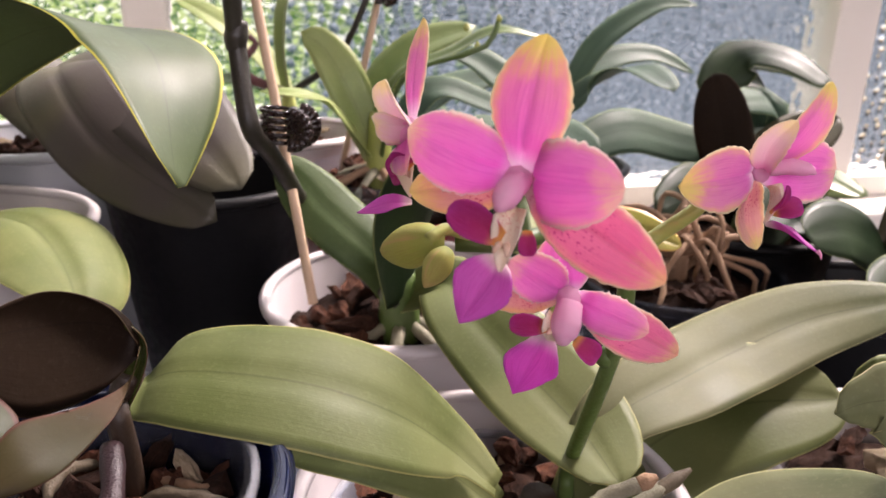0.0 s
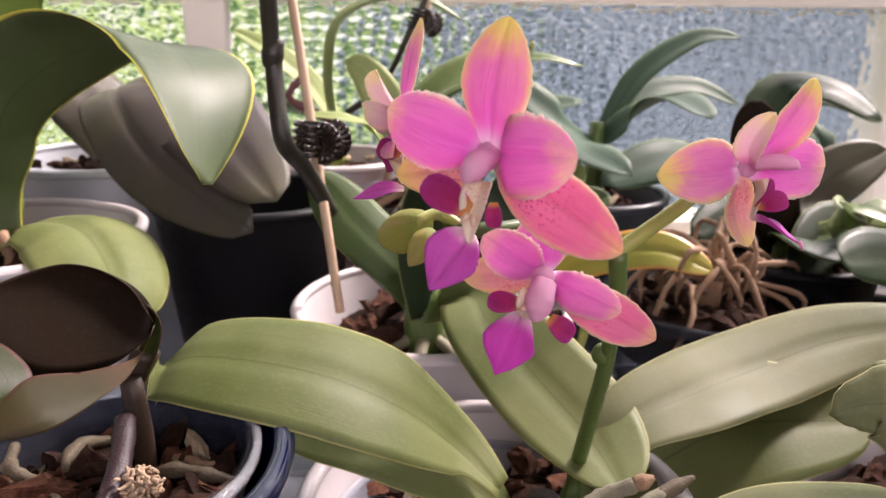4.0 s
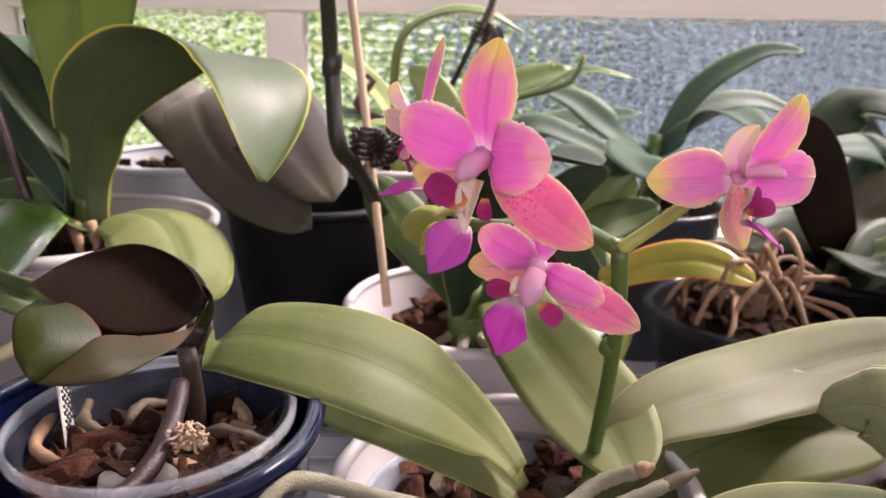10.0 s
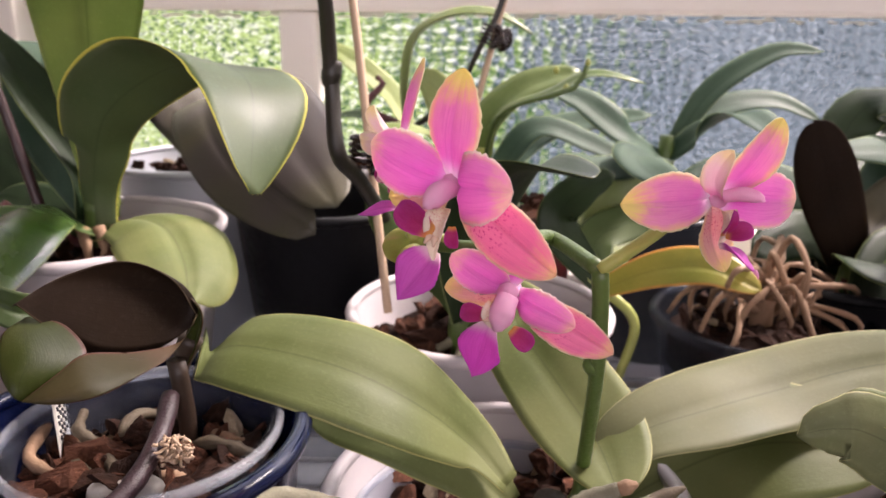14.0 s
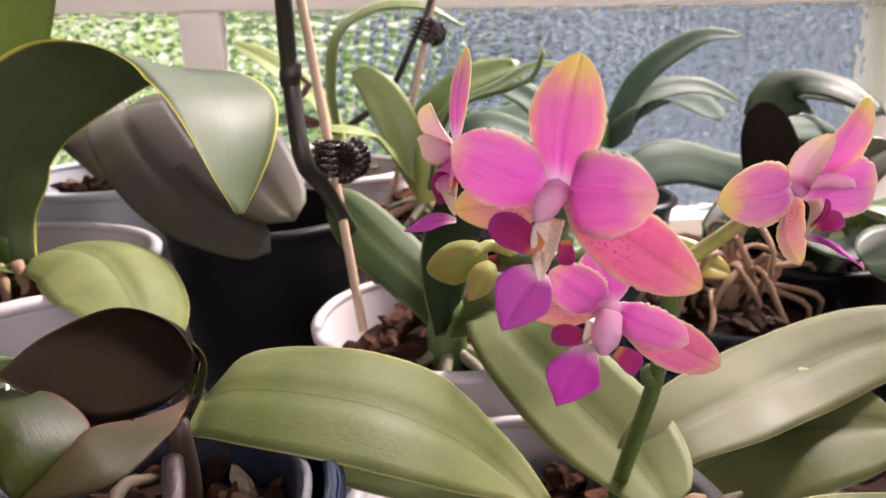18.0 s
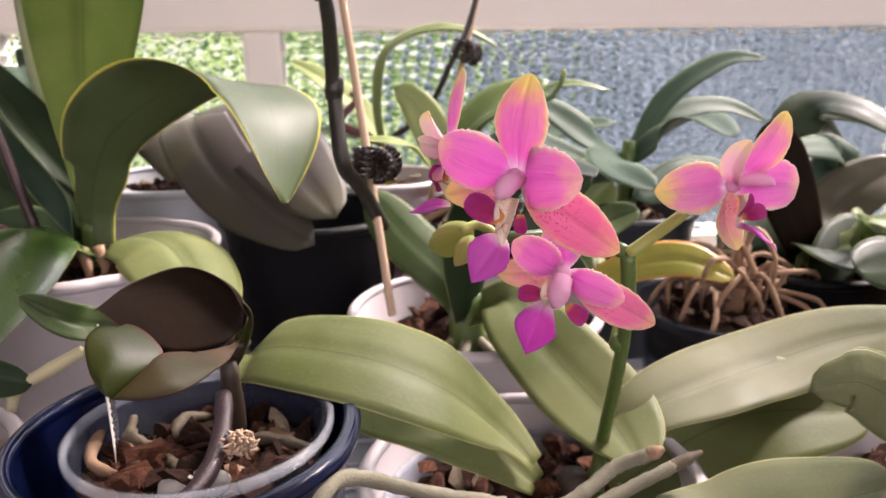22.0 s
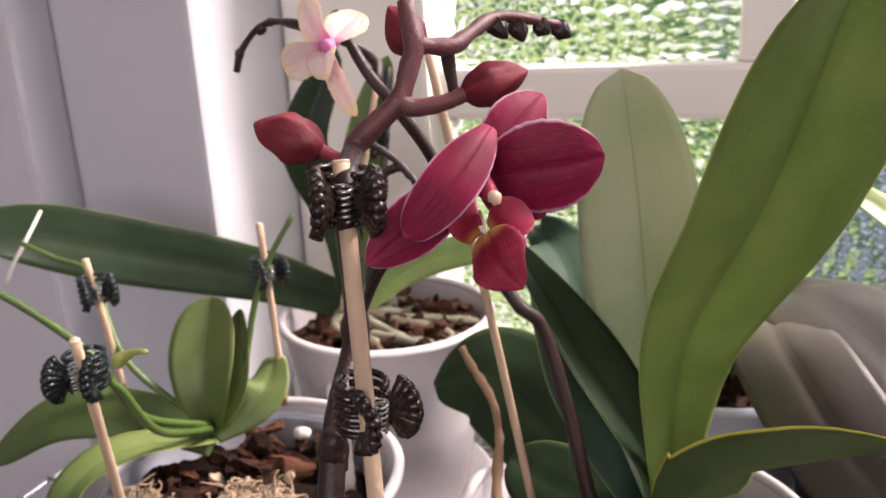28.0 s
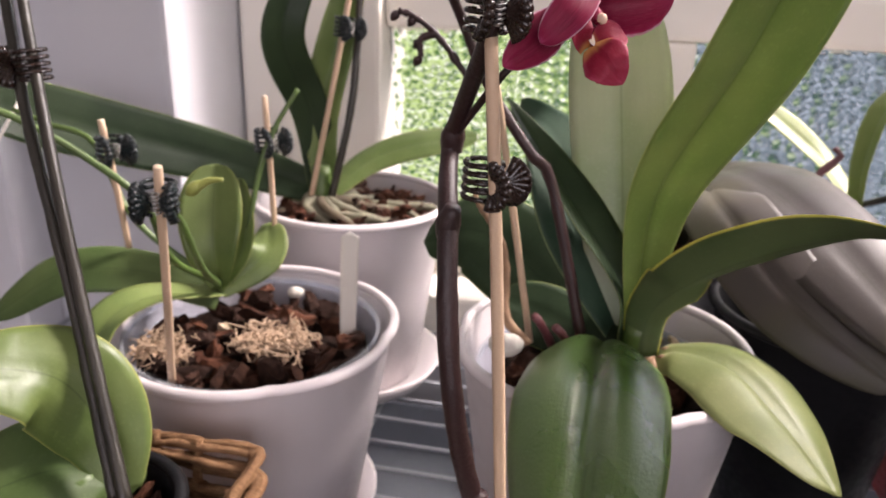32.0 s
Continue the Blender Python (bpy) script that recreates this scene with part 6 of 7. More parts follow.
def moss_tuft(at, size, seed, label, length=0.0056, count=330):
    rng = random.Random(seed)
    bm = bmesh.new()
    for k in range(count):
        a, r = rng.uniform(0, 6.28), size * math.sqrt(rng.random())
        c = Vector(at) + Vector((r * math.cos(a), r * 0.75 * math.sin(a), rng.uniform(0, 0.005)))
        d = [Vector((rng.uniform(-1, 1), rng.uniform(-1, 1), rng.uniform(-0.6, 0.6))) * length for _ in range(3)]
        tube([c, c + d[0], c + d[0] + d[1], c + d[0] + d[1] + d[2] * 0.7], [0.0004, 0.0005, 0.0003], 4, 6, bm=bm)
    return tagged(part("dry_moss", bm, MOSS), label, "dry moss", kind="stuff")


moss_tuft((-0.3033, 0.3071, 0.2440), 0.0155, 1, "tuft of dry tan moss on the bark")
moss_tuft((-0.3561, 0.2967, 0.2370), 0.0115, 2, "tuft of dry tan moss on the bark")
moss_tuft((-0.1275, 0.1705, 0.2220), 0.013, 3, "tuft of dry tan moss in the red orchid's pot")
moss_tuft((-0.0331, 0.1333, 0.2497), 0.0040, 4, "little tuft of coconut husk on the bark", 0.0013, 80)
for k, (q, s) in enumerate((((-0.1912, 0.2893, 0.2690), 0.0062), ((-0.3184, 0.3724, 0.2410), 0.004), ((-0.2850, 0.3164, 0.2320), 0.0035), ((-0.0481, 0.1281, 0.2427), 0.0052), ((-0.0415, 0.1306, 0.2435), 0.0045))):
    bm = bmesh.new()
    bmesh.ops.create_icosphere(bm, subdivisions=3, radius=s)
    for v in bm.verts:
        v.co = Vector((v.co.x * 1.2, v.co.y * 0.8, v.co.z * 0.8)) * (1 + 0.18 * noise.noise(v.co * 300 + Vector((k, 0, 0)))) + Vector(q)
    tagged(part("pumice_stone", bm, PUMICE), "rounded white pumice stone on the bark", "stone", "pumice stones")

# ---------------------------------------------------------------- the tall orchid by the window
plant = thing("orchid_plant", (-0.342, 0.480, 0.255), "tall orchid with long dark strap leaves", "orchid", "orchids")
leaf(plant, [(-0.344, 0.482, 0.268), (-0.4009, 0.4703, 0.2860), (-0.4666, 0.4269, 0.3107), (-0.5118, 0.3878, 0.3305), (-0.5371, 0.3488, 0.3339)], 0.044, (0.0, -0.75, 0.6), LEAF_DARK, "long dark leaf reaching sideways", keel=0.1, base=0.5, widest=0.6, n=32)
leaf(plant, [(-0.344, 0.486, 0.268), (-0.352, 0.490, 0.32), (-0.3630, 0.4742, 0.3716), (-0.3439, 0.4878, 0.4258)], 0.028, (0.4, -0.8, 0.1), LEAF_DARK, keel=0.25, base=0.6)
leaf(plant, [(-0.340, 0.484, 0.268), (-0.3455, 0.4952, 0.3188), (-0.3345, 0.5011, 0.3711), (-0.3220, 0.5116, 0.4205)], 0.026, (0.2, -0.9, 0.1), LEAF, keel=0.3, base=0.6)
leaf(plant, [(-0.338, 0.480, 0.266), (-0.3162, 0.5041, 0.2855), (-0.2862, 0.5145, 0.2978), (-0.2400, 0.5259, 0.3050)], 0.030, (-0.1, -0.5, 0.8), LEAF, keel=-0.1, base=0.5)
part("crown", tube([(-0.342, 0.480, 0.245), (-0.342, 0.481, 0.262), (-0.342, 0.482, 0.285)], [0.008, 0.009, 0.006], 12, 6), STEM, plant)
part("flower_spike", tube([(-0.334, 0.476, 0.262), (-0.3219, 0.4846, 0.3223), (-0.3201, 0.4946, 0.3615), (-0.3212, 0.5091, 0.4136)], [0.0026, 0.0025, 0.0023], 9, 20, 0.1, 3), SPIKE_DARK, plant)
rng = random.Random(11)
for k in range(20):
    a = k * 0.42 + rng.uniform(-0.3, 0.3)
    r1, r2 = rng.uniform(0.015, 0.028), rng.uniform(0.034, 0.056)
    b = a + rng.uniform(-0.9, 0.9)
    c = b + rng.uniform(-0.7, 0.7)
    part("surface_root", tube([(-0.340 + 0.006 * math.cos(a), 0.478 + 0.006 * math.sin(a), 0.264), (-0.336 + r1 * math.cos(a), 0.479 + r1 * math.sin(a), 0.260 + rng.uniform(-0.003, 0.004)),
                               (POT_B[0] + r2 * math.cos(b), POT_B[1] + r2 * math.sin(b), 0.256 + rng.uniform(-0.005, 0.004)), (POT_B[0] + 0.052 * math.cos(c), POT_B[1] + 0.052 * math.sin(c), 0.248)], [0.0034, 0.0030, 0.0031, 0.0022], 8, 20, 0.35, k), ROOT if k % 3 else ROOT_OLD, plant)
stick((-0.3464, 0.4717, 0.2635), (-0.3226, 0.4953, 0.4067), 0.002)
clip((-0.3218, 0.4771, 0.3774), (0.1, 0, 1), (0.8, -0.5, 0), 0.013, CLIP_TEAL, "dark plastic orchid clip on a thin stick")

# ---------------------------------------------------------------- the light green orchid by the window
CL = (0.050, 0.415, 0.255)
plant = thing("orchid_plant", CL, "light green orchid with narrow leaves", "orchid", "orchids")
clear_pot = part("inner_pot", lathe(shell(0.036, 0.049, 0.045, 0.0016, 0.004), (*POT_L, 0.205)), CLEAR)
tagged(clear_pot, "clear plastic pot standing in the red pot", "flower pot")
bark_fill((*POT_L, 0.244), 0.044, "brown bark chips in a clear pot", 50, (0.005, 0.010), [BARK, BARK], 0.2, 12)
for pts_, w, f, mt, kw in (
    ([CL, (0.0247, 0.4055, 0.2895), (0.0103, 0.3973, 0.2974), (-0.0127, 0.3977, 0.3000)], 0.013, (0, -0.3, 1), LEAF_LIGHT, {}),
    ([CL, (0.0344, 0.4187, 0.2976), (0.0223, 0.4253, 0.3189), (0.0102, 0.4277, 0.3271)], 0.024, (0.1, -0.9, 0.3), LEAF_LIGHT, {}),
    ([CL, (0.0499, 0.4179, 0.2943), (0.0739, 0.4261, 0.3189), (0.1083, 0.4303, 0.3303)], 0.024, (-0.3, -0.6, 0.7), LEAF, {}),
    ([CL, (0.0583, 0.4101, 0.3022), (0.0864, 0.3948, 0.3188), (0.1088, 0.3884, 0.3303), (0.1370, 0.3874, 0.3258)], 0.012, (-0.2, -0.3, 0.9), LEAF, {}),
    ([CL, (0.0815, 0.4321, 0.2937), (0.1154, 0.4329, 0.2867), (0.1500, 0.4306, 0.2701)], 0.020, (0, -0.5, 0.8), LEAF_BLUE, {}),
    ([CL, (0.0848, 0.4510, 0.2860), (0.1196, 0.4677, 0.2950), (0.1658, 0.4735, 0.2998)], 0.022, (0, -0.5, 0.8), LEAF_BLUE, {}),
):
    leaf(plant, pts_, w, f, mt, keel=0.15, base=0.5, n=18, m=6)
part("crown", tube([(CL[0], CL[1], 0.235), (CL[0], CL[1], 0.252), (CL[0], CL[1], 0.285)], [0.007, 0.008, 0.005], 10, 6), STEM_PALE, plant)
part("flower_spike", tube([CL, (0.0560, 0.3700, 0.3065), (0.0828, 0.3490, 0.3218), (0.0938, 0.3490, 0.3262), (0.0990, 0.3510, 0.3360)], [0.0015, 0.0013, 0.0012, 0.0016], 8, 20, 0.3, 2), STEM, plant)
for q in ((0.0838, 0.3510, 0.3318), (0.0992, 0.3510, 0.3356), (0.0888, 0.3490, 0.3236)):
    bud(plant, q, (q[0], q[1], q[2] + 0.004), 0.0035, STEM_PALE)
for k in range(9):
    a = k * 0.7
    part("surface_root", tube([(CL[0], CL[1], 0.252), (CL[0] + 0.012 * math.cos(a), CL[1] + 0.012 * math.sin(a), 0.252), (CL[0] + 0.032 * math.cos(a), CL[1] + 0.03 * math.sin(a), 0.244)], [0.0028, 0.0026, 0.0022], 8, 10, 0.3, k), ROOT_DRY if k % 2 else ROOT, plant)
# the plant behind it with a hooked leaf, its spike tied to a leaning stick
plant = thing("orchid_plant", (0.0, 0.52, 0.262), "orchid with a hooked yellow-green leaf by the window", "orchid", "orchids")
CQ = (0.0019, 0.4979, 0.2843)
leaf(plant, [CQ, (-0.0002, 0.4973, 0.3154), (0.0066, 0.4982, 0.3474), (0.0304, 0.4953, 0.3616), (0.0594, 0.4885, 0.3621), (0.0848, 0.4878, 0.3505)], 0.020, [(-0.9, -0.4, 0.1), (-0.5, -0.2, 0.9), (0.1, -0.2, 1)], LEAF, "hooked yellow-green leaf", keel=0.25, base=0.6)
leaf(plant, [CQ, (-0.0152, 0.5350, 0.3066), (-0.0444, 0.5495, 0.3291), (-0.0698, 0.5614, 0.3426)], 0.022, (0.4, -0.6, 0.6), LEAF_LIGHT, "bright leaf by the glass", keel=0.15, base=0.5)
leaf(plant, [CQ, (-0.0270, 0.5178, 0.2912), (-0.0508, 0.5152, 0.2923)], 0.014, (0, -0.4, 0.9), LEAF_DARK, keel=0.1)
part("old_spike", tube([CQ, (-0.0269, 0.4890, 0.3002), (-0.0158, 0.4903, 0.3159), (-0.0199, 0.4915, 0.3210)], [0.003, 0.003, 0.0026, 0.002], 8, 10, 0.3, 2), SPIKE_ROSE, plant)
part("crown", tube([(CQ[0], CQ[1], CQ[2] - 0.03), (CQ[0], CQ[1], CQ[2] - 0.012), CQ], [0.006, 0.006, 0.004], 8, 5), STEM_PALE, plant)
part("flower_spike", tube([CQ, (0.0320, 0.4720, 0.3090), (0.0500, 0.4620, 0.3436), (0.0610, 0.4650, 0.3660), (0.0720, 0.4690, 0.4080), (0.0760, 0.4720, 0.4490)], [0.0022, 0.002, 0.0018], 8, 24, 0.15, 4), SPIKE_DARK, plant)
pot("flower_pot", (CQ[0], CQ[1] + 0.015), 0.048, 0.128, POT_WHITE, "white plastic pot close to the window")
bark_fill((CQ[0], CQ[1] + 0.015, 0.248), 0.043, "bark chips in a pot by the window", 20, seed=30)
stick((0.0310, 0.4575, 0.2400), (0.0829, 0.4736, 0.4493), 0.002)
clip((0.0560, 0.4630, 0.3490), (0.3, 0, 1), (0.8, -0.5, 0), 0.013)
clip((0.0740, 0.4705, 0.4138), (0.3, 0, 1), (0.8, -0.5, 0), 0.013)

# ---------------------------------------------------------------- the plants further along the window
CMM = (0.178, 0.480, 0.270)
plant = thing("orchid_plant", CMM, "orchid with arching strap leaves, tinted with sky blue", "orchid", "orchids")
for line, w in (([CMM, (0.2065, 0.4877, 0.3142), (0.2483, 0.4934, 0.3401), (0.2782, 0.4868, 0.3412)], 0.018), ([CMM, (0.1979, 0.4607, 0.2934), (0.2049, 0.4224, 0.3063), (0.2073, 0.3780, 0.2990)], 0.028),
                ([CMM, (0.1442, 0.4518, 0.2888), (0.1184, 0.4593, 0.3078), (0.0959, 0.4630, 0.3158)], 0.026), ([CMM, (0.1433, 0.4084, 0.2838), (0.1344, 0.3669, 0.2839), (0.1471, 0.3326, 0.2771)], 0.030),
                ([CMM, (0.2176, 0.5037, 0.3004), (0.2603, 0.5137, 0.3064), (0.2939, 0.5076, 0.2932)], 0.020), ([CMM, (0.1227, 0.3966, 0.2761), (0.0896, 0.3699, 0.2852)], 0.026)):
    leaf(plant, line, w, (0, -0.6, 0.8), LEAF_BLUE, keel=0.12, base=0.5, n=18, m=6)
part("crown", tube([(0.178, 0.48, 0.200), (0.178, 0.48, 0.245), (0.178, 0.48, 0.285)], [0.007, 0.008, 0.005], 8, 5), STEM, plant)
pot("flower_pot", (0.178, 0.485), 0.052, 0.106, POT_SHADED, "grey plastic pot by the window, coloured dark for shade")
bark_fill((0.178, 0.485, 0.226), 0.046, "bark chips in a dark grey pot", 25, seed=31)
plant = thing("orchid_plant", (0.250, 0.40, 0.24), "orchid with a dark upright leaf", "orchid", "orchids")
CD = (0.2524, 0.3650, 0.2322)
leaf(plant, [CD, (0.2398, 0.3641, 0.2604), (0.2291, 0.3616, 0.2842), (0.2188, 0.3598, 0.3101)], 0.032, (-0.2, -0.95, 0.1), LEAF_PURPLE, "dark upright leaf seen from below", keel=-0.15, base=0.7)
leaf(plant, [CD, (0.2787, 0.3900, 0.2496), (0.3006, 0.3938, 0.2658), (0.3293, 0.3961, 0.2784)], 0.036, (0, -0.7, 0.7), LEAF_GREY, keel=0.1)
leaf(plant, [CD, (0.3035, 0.4356, 0.2659), (0.3121, 0.4408, 0.2839), (0.2837, 0.4337, 0.2896)], 0.030, (0, -0.5, 0.85), LEAF_BLUE, keel=-0.1)
leaf(plant, [CD, (0.3362, 0.5023, 0.2838), (0.3301, 0.5193, 0.3036), (0.3733, 0.5152, 0.2982), (0.4073, 0.5077, 0.2806)], 0.030, (0, -0.6, 0.8), LEAF_DARK, keel=-0.1)
leaf(plant, [CD, (0.2704, 0.3465, 0.2431), (0.2676, 0.3309, 0.2599), (0.2774, 0.3080, 0.2558)], 0.022, (0, -0.6, 0.8), LEAF, keel=0.1)
leaf(plant, [CD, (0.2484, 0.3267, 0.2429), (0.2593, 0.3049, 0.2424)], 0.040, (0, -0.6, 0.8), LEAF_DARK, keel=0.1)
part("crown", tube([(CD[0], CD[1], CD[2] - 0.05), (CD[0], CD[1], CD[2] - 0.02), CD], [0.007, 0.008, 0.005], 8, 5), STEM, plant)
pot("flower_pot", (CD[0], CD[1]), 0.050, 0.098, POT_BLACK, "black plastic pot among the far plants")
bark_fill((CD[0], CD[1], 0.217), 0.044, "bark chips in a black pot", 20, seed=32)
plant = thing("orchid_plant", (0.335, 0.47, 0.235), "shaded orchid with broad dark leaves by the window", "orchid", "orchids")
CS = (0.335, 0.47, 0.235)
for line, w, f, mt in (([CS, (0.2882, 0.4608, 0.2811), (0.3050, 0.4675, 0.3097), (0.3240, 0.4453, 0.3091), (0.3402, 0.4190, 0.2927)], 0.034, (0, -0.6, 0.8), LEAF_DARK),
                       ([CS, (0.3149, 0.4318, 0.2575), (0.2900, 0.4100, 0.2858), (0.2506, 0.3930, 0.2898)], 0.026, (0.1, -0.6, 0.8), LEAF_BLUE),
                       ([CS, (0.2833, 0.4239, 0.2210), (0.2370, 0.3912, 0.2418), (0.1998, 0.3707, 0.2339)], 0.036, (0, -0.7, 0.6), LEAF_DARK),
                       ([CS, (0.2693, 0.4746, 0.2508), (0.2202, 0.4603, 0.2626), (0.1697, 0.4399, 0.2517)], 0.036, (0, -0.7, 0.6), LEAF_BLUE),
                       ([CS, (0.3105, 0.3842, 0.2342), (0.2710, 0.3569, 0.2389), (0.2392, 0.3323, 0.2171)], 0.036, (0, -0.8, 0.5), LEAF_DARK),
                       ([CS, (0.3244, 0.3656, 0.2455), (0.2713, 0.3303, 0.2554), (0.2484, 0.3189, 0.2654)], 0.014, (0, -0.7, 0.6), LEAF)):
    leaf(plant, line, w, f, mt, keel=-0.1, base=0.5, n=20, m=8)
part("crown", tube([(0.335, 0.47, 0.205), (0.335, 0.47, 0.225), (0.335, 0.47, 0.245)], [0.007, 0.008, 0.005], 8, 5), STEM, plant)
pot("flower_pot", (0.335, 0.47), 0.050, 0.088, POT_BLACK, "black plastic pot under the shaded orchid")
bark_fill((0.335, 0.47, 0.208), 0.044, "bark chips in the shaded black pot", 20, seed=36)
CT = (0.292, 0.300, 0.216)
plant = thing("orchid_plant", CT, "low dark-leaved orchid in a black pot", "orchid", "orchids")
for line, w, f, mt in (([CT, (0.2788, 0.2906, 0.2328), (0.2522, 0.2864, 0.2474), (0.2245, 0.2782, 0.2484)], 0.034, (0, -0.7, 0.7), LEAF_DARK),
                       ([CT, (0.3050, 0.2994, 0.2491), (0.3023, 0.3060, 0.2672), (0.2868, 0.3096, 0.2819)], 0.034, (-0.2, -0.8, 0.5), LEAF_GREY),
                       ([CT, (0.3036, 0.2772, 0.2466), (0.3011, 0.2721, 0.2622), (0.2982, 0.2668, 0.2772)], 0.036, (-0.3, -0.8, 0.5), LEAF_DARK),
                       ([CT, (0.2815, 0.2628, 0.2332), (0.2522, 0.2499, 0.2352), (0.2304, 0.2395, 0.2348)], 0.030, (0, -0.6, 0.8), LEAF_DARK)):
    leaf(plant, line, w, f, mt, keel=-0.12, base=0.5, n=24, m=8)
part("crown", tube([(0.292, 0.300, 0.190), (0.292, 0.300, 0.206), (0.292, 0.300, 0.226)], [0.006, 0.007, 0.005], 8, 5), STEM, plant)
pot("flower_pot", (0.292, 0.300), 0.046, 0.075, POT_BLACK, "black plastic pot at the end of the rack")
bark_fill((0.292, 0.300, 0.194), 0.040, "bark chips in the low black pot", 20, seed=37)
CY = (0.1110, 0.3334, 0.2263)
plant = thing("orchid_plant", CY, "orchid with a yellowing leaf and dry roots", "orchid", "orchids")
leaf(plant, [CY, (0.0892, 0.3523, 0.2546), (0.0988, 0.3472, 0.2737), (0.1148, 0.3443, 0.2831)], 0.0220, (-0.1, -0.8, 0.5), LEAF_DARK, "dark olive leaf in the shade", keel=0.1, base=0.5)
leaf(plant, [CY, (0.1107, 0.3592, 0.2438), (0.1315, 0.3715, 0.2520), (0.1516, 0.3729, 0.2582)], 0.0240, (-0.2, -0.7, 0.6), LEAF_CALM, keel=0.15, base=0.5)
leaf(plant, [CY, (0.1206, 0.3889, 0.2393), (0.1327, 0.4039, 0.2562), (0.1459, 0.4074, 0.2692)], 0.0330, (0.1, -0.8, 0.5), LEAF_LIGHT, "bright leaf low behind the flowers", keel=0.1, base=0.5)
leaf(plant, [CY, (0.1345, 0.3233, 0.2400), (0.1575, 0.3154, 0.2442), (0.1791, 0.3038, 0.2369)], 0.021, (0, -0.75, 0.65), LEAF_YELLOW, "yellowing leaf with an orange tip", keel=0.05, base=0.5)
part("leaf_stalk", tube([CY, (0.1277, 0.3288, 0.2092), (0.1198, 0.3200, 0.1830)], [0.003, 0.0026, 0.0024], 8, 10), STEM_PALE, plant)
# bark core added to give the darkness behind the roots
bark_fill((*POT_D, 0.212), 0.044, "dark bark added below the dry roots for the darkness there", 30, materials=[BARK_DARK], seed=35)
rng = random.Random(5)
for k in range(34):
    a, b = rng.uniform(0, 6.28), rng.uniform(0.010, 0.044)
    c0 = Vector((POT_D[0], POT_D[1], 0.222 + rng.uniform(-0.008, 0.018)))
    e = c0 + Vector((b * math.cos(a), b * math.sin(a), rng.uniform(-0.010, 0.014)))
    mid = c0.lerp(e, 0.5) + Vector((rng.uniform(-0.01, 0.01), rng.uniform(-0.01, 0.01), rng.uniform(0.0, 0.016)))
    part("dry_root", tube([c0, mid, e, e + Vector((rng.uniform(-0.01, 0.01), rng.uniform(-0.01, 0.01), -0.014))], [0.0017, 0.0016, 0.0012], 6, 10, 0.4, k), ROOT_DRY, plant)
part("dry_root", tube([(POT_D[0], POT_D[1], 0.16), (POT_D[0], POT_D[1], 0.19), (POT_D[0], POT_D[1], 0.225)], 0.006, 8, 4), ROOT_DRY, plant)

# ---------------------------------------------------------------- the basket and the plant standing in it
BK = (-0.325, 0.195)
ob = thing("wicker_basket", (*BK, SHELF), "brown woven wicker basket with a square rim", "basket")
rng = random.Random(3)
for row in range(19):
    z = SHELF + 0.004 + row * 0.0055
    s = 0.036 + 0.010 * row / 18 + rng.uniform(-0.0014, 0.0014) * (1 + (row > 14))
    off = 0.0007 * (1 if row % 2 else -1)
    for strand in range(2):
        ring = []
        lift = rng.uniform(-0.0012, 0.0012)
        for k in range(33):
            a = 2 * math.pi * k / 32
            c, d = math.cos(a), math.sin(a)
            q = s / max(abs(c), abs(d)) ** 0.86
            w = off * math.cos(16 * a) + (strand - 0.5) * 0.0026
            ring.append((BK[0] + (q + w) * c, BK[1] + (q + w) * d, z + lift + 0.0012 * math.sin(3 * a + row * 1.7 + strand)))
        part("withe", tube(ring, 0.0017 + 0.0010 * rng.random(), 7, 96, 0.35, row * 2 + strand), WICKER, ob)
for k in range(16):
    a = 2 * math.pi * k / 16
    c, d = math.cos(a), math.sin(a)
    f = 1 / max(abs(c), abs(d)) ** 0.82
    part("stake", tube([(BK[0] + 0.036 * f * c, BK[1] + 0.036 * f * d, SHELF), (BK[0] + 0.041 * f * c, BK[1] + 0.041 * f * d, SHELF + 0.06), (BK[0] + 0.046 * f * c, BK[1] + 0.046 * f * d, 0.236)], 0.0020, 6, 8, 0.2, k), WICKER, ob)
part("basket_floor", box_mesh(((BK[0] - 0.034, BK[1] - 0.034, SHELF + 0.002), (BK[0] + 0.034, BK[1] + 0.034, SHELF + 0.006))), WICKER, ob, smooth=False)
pot("flower_pot", BK, 0.032, 0.100, POT_BLACK, "small black pot standing in the wicker basket", z=SHELF + 0.006)
plant = thing("orchid_plant", (*BK, 0.235), "orchid with broad leaves and two dark spikes", "orchid", "orchids")
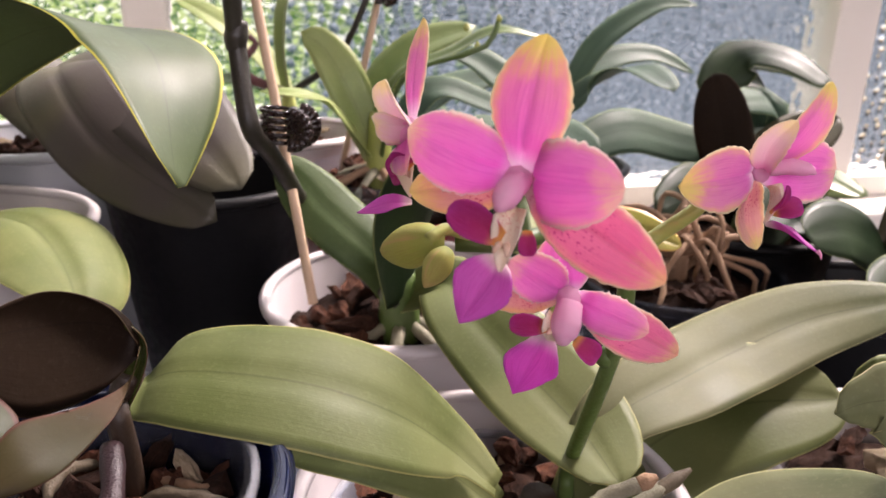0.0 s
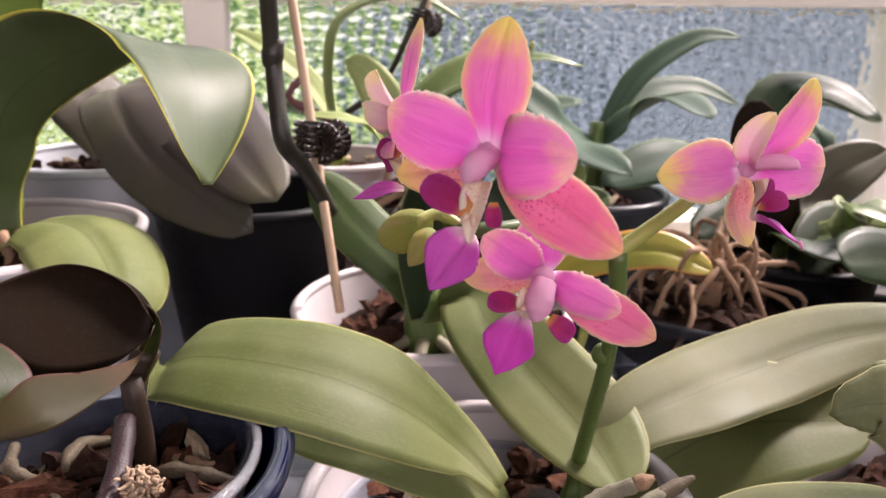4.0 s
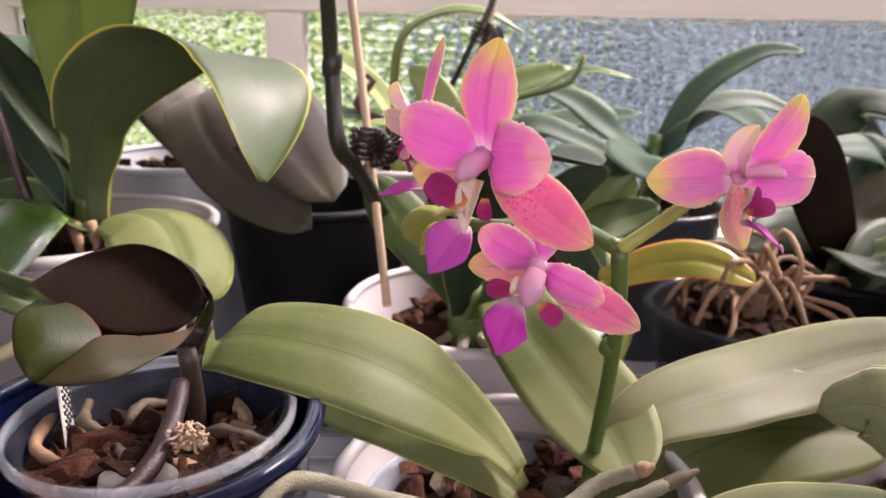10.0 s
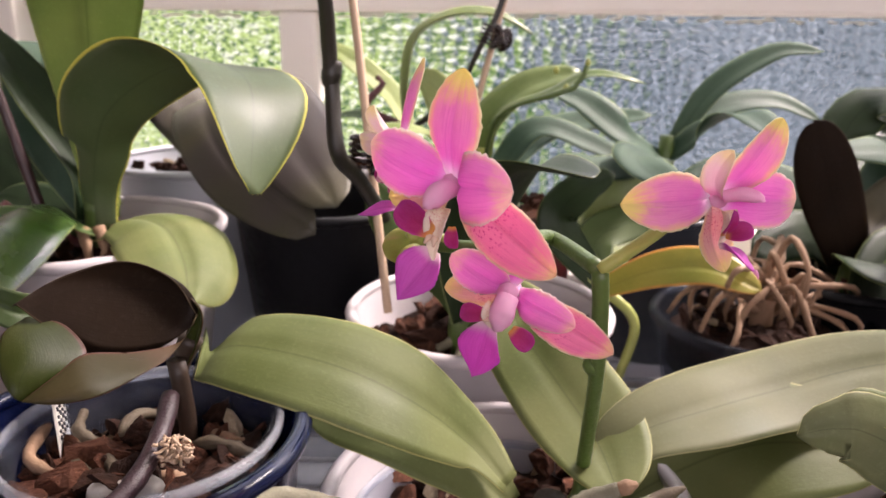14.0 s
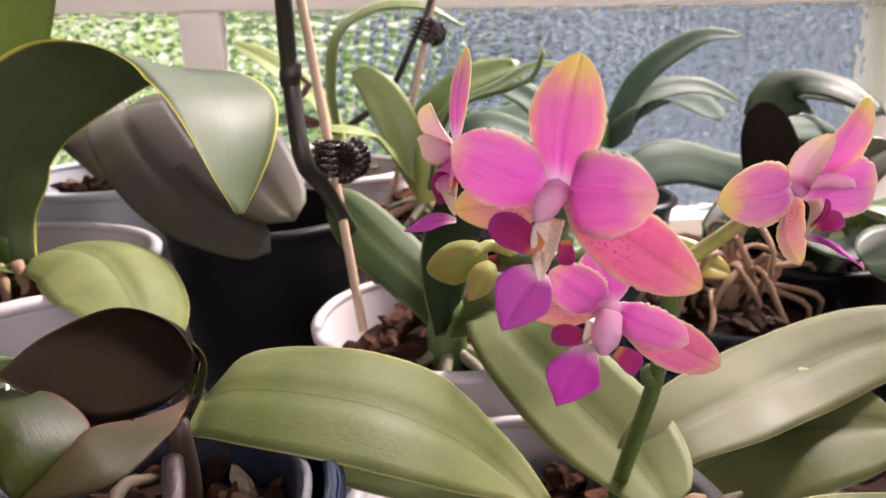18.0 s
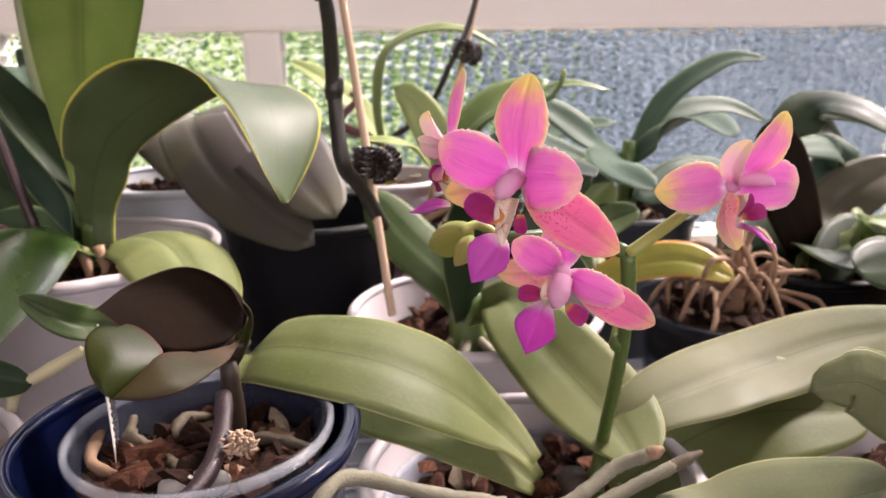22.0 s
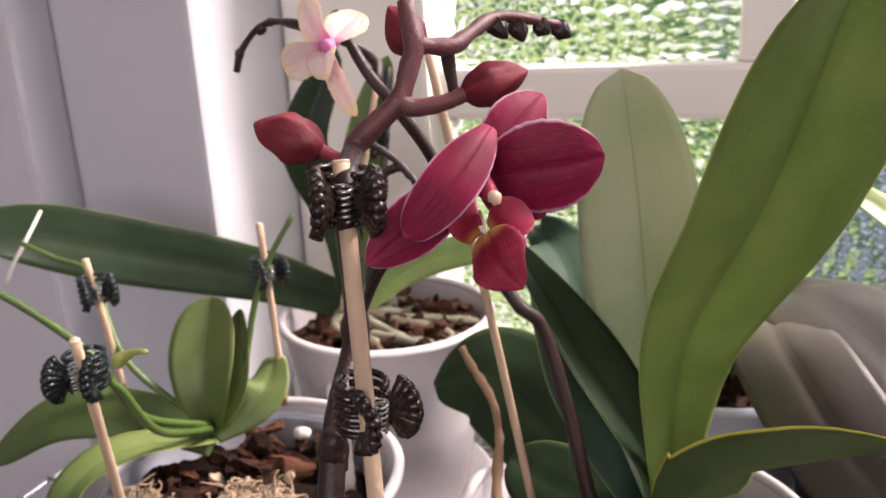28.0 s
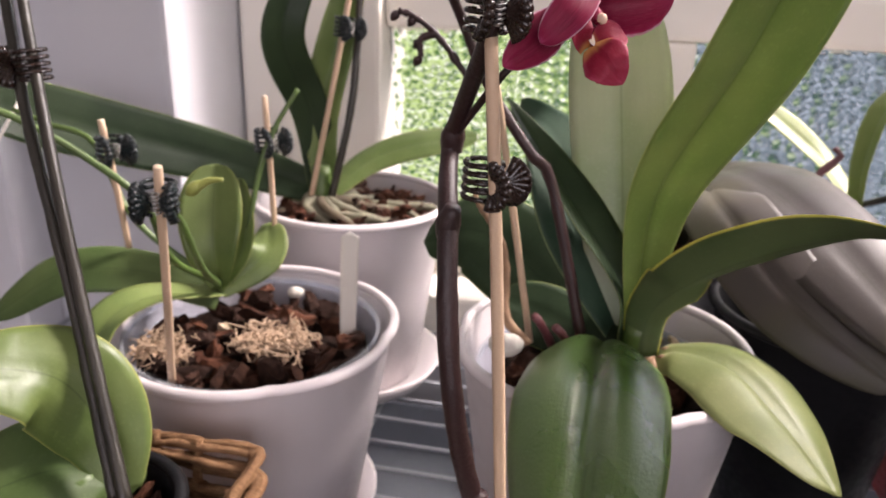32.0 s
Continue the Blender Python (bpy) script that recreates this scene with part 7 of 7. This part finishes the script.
leaf(plant, [(-0.3093, 0.1974, 0.2431), (-0.3171, 0.2016, 0.2633), (-0.3277, 0.1986, 0.2832), (-0.3389, 0.1889, 0.2918), (-0.3481, 0.1779, 0.2960)], 0.0370, [(0.2, -0.6, 0.8), (0.0, -0.6, 0.8)], LEAF, "broad yellow-green leaf", keel=-0.05, base=0.3, widest=0.5)
leaf(plant, [(-0.3091, 0.1986, 0.2403), (-0.3158, 0.1980, 0.2477), (-0.3283, 0.1915, 0.2538), (-0.3412, 0.1800, 0.2529), (-0.3501, 0.1688, 0.2507)], 0.0400, [(0.2, -0.5, 0.85), (0.0, -0.6, 0.8)], LEAF_CALM, "darker shaded leaf", keel=0.08, base=0.35, widest=0.5)
S1 = [(-0.2987, 0.1835, 0.2499), (-0.3258, 0.2113, 0.3011), (-0.3465, 0.2328, 0.3445), (-0.3575, 0.2450, 0.3671), (-0.3706, 0.2599, 0.3982), (-0.3810, 0.2722, 0.4209)]
S2 = [(-0.3041, 0.1856, 0.2494), (-0.3318, 0.2142, 0.3032), (-0.3562, 0.2367, 0.3508), (-0.3662, 0.2467, 0.3702), (-0.3781, 0.2606, 0.3978), (-0.3866, 0.2696, 0.4168)]
for k, line in enumerate((S1, S2)):
    part("flower_spike", tube(line, [0.0022, 0.0021, 0.002], 9, 40, 0.12, k), SPIKE_DARK, plant, "dark ringed flower spike")
part("crown", tube([(BK[0], BK[1], 0.215), (BK[0], BK[1], 0.235), (BK[0], BK[1], 0.25)], [0.007, 0.008, 0.006], 8, 5), STEM, plant)
bark_fill((*BK, 0.222), 0.028, "bark chips in the small black pot", 20, seed=33)
clip((-0.3648, 0.2506, 0.3767), (-0.1, 0, 1), (-0.8, -0.4, 0), 0.012)

tie = thing("plant_tie", (-0.4783, 0.3668, 0.3301), "thin white twist tie looped round the dark leaf", "plant tie")
part("tie_loop", tube([(-0.4754, 0.3791, 0.3476), (-0.4695, 0.3637, 0.3379), (-0.4762, 0.3564, 0.3232), (-0.4819, 0.3556, 0.3135)], 0.0011, 6, 14), PAINT, tie)
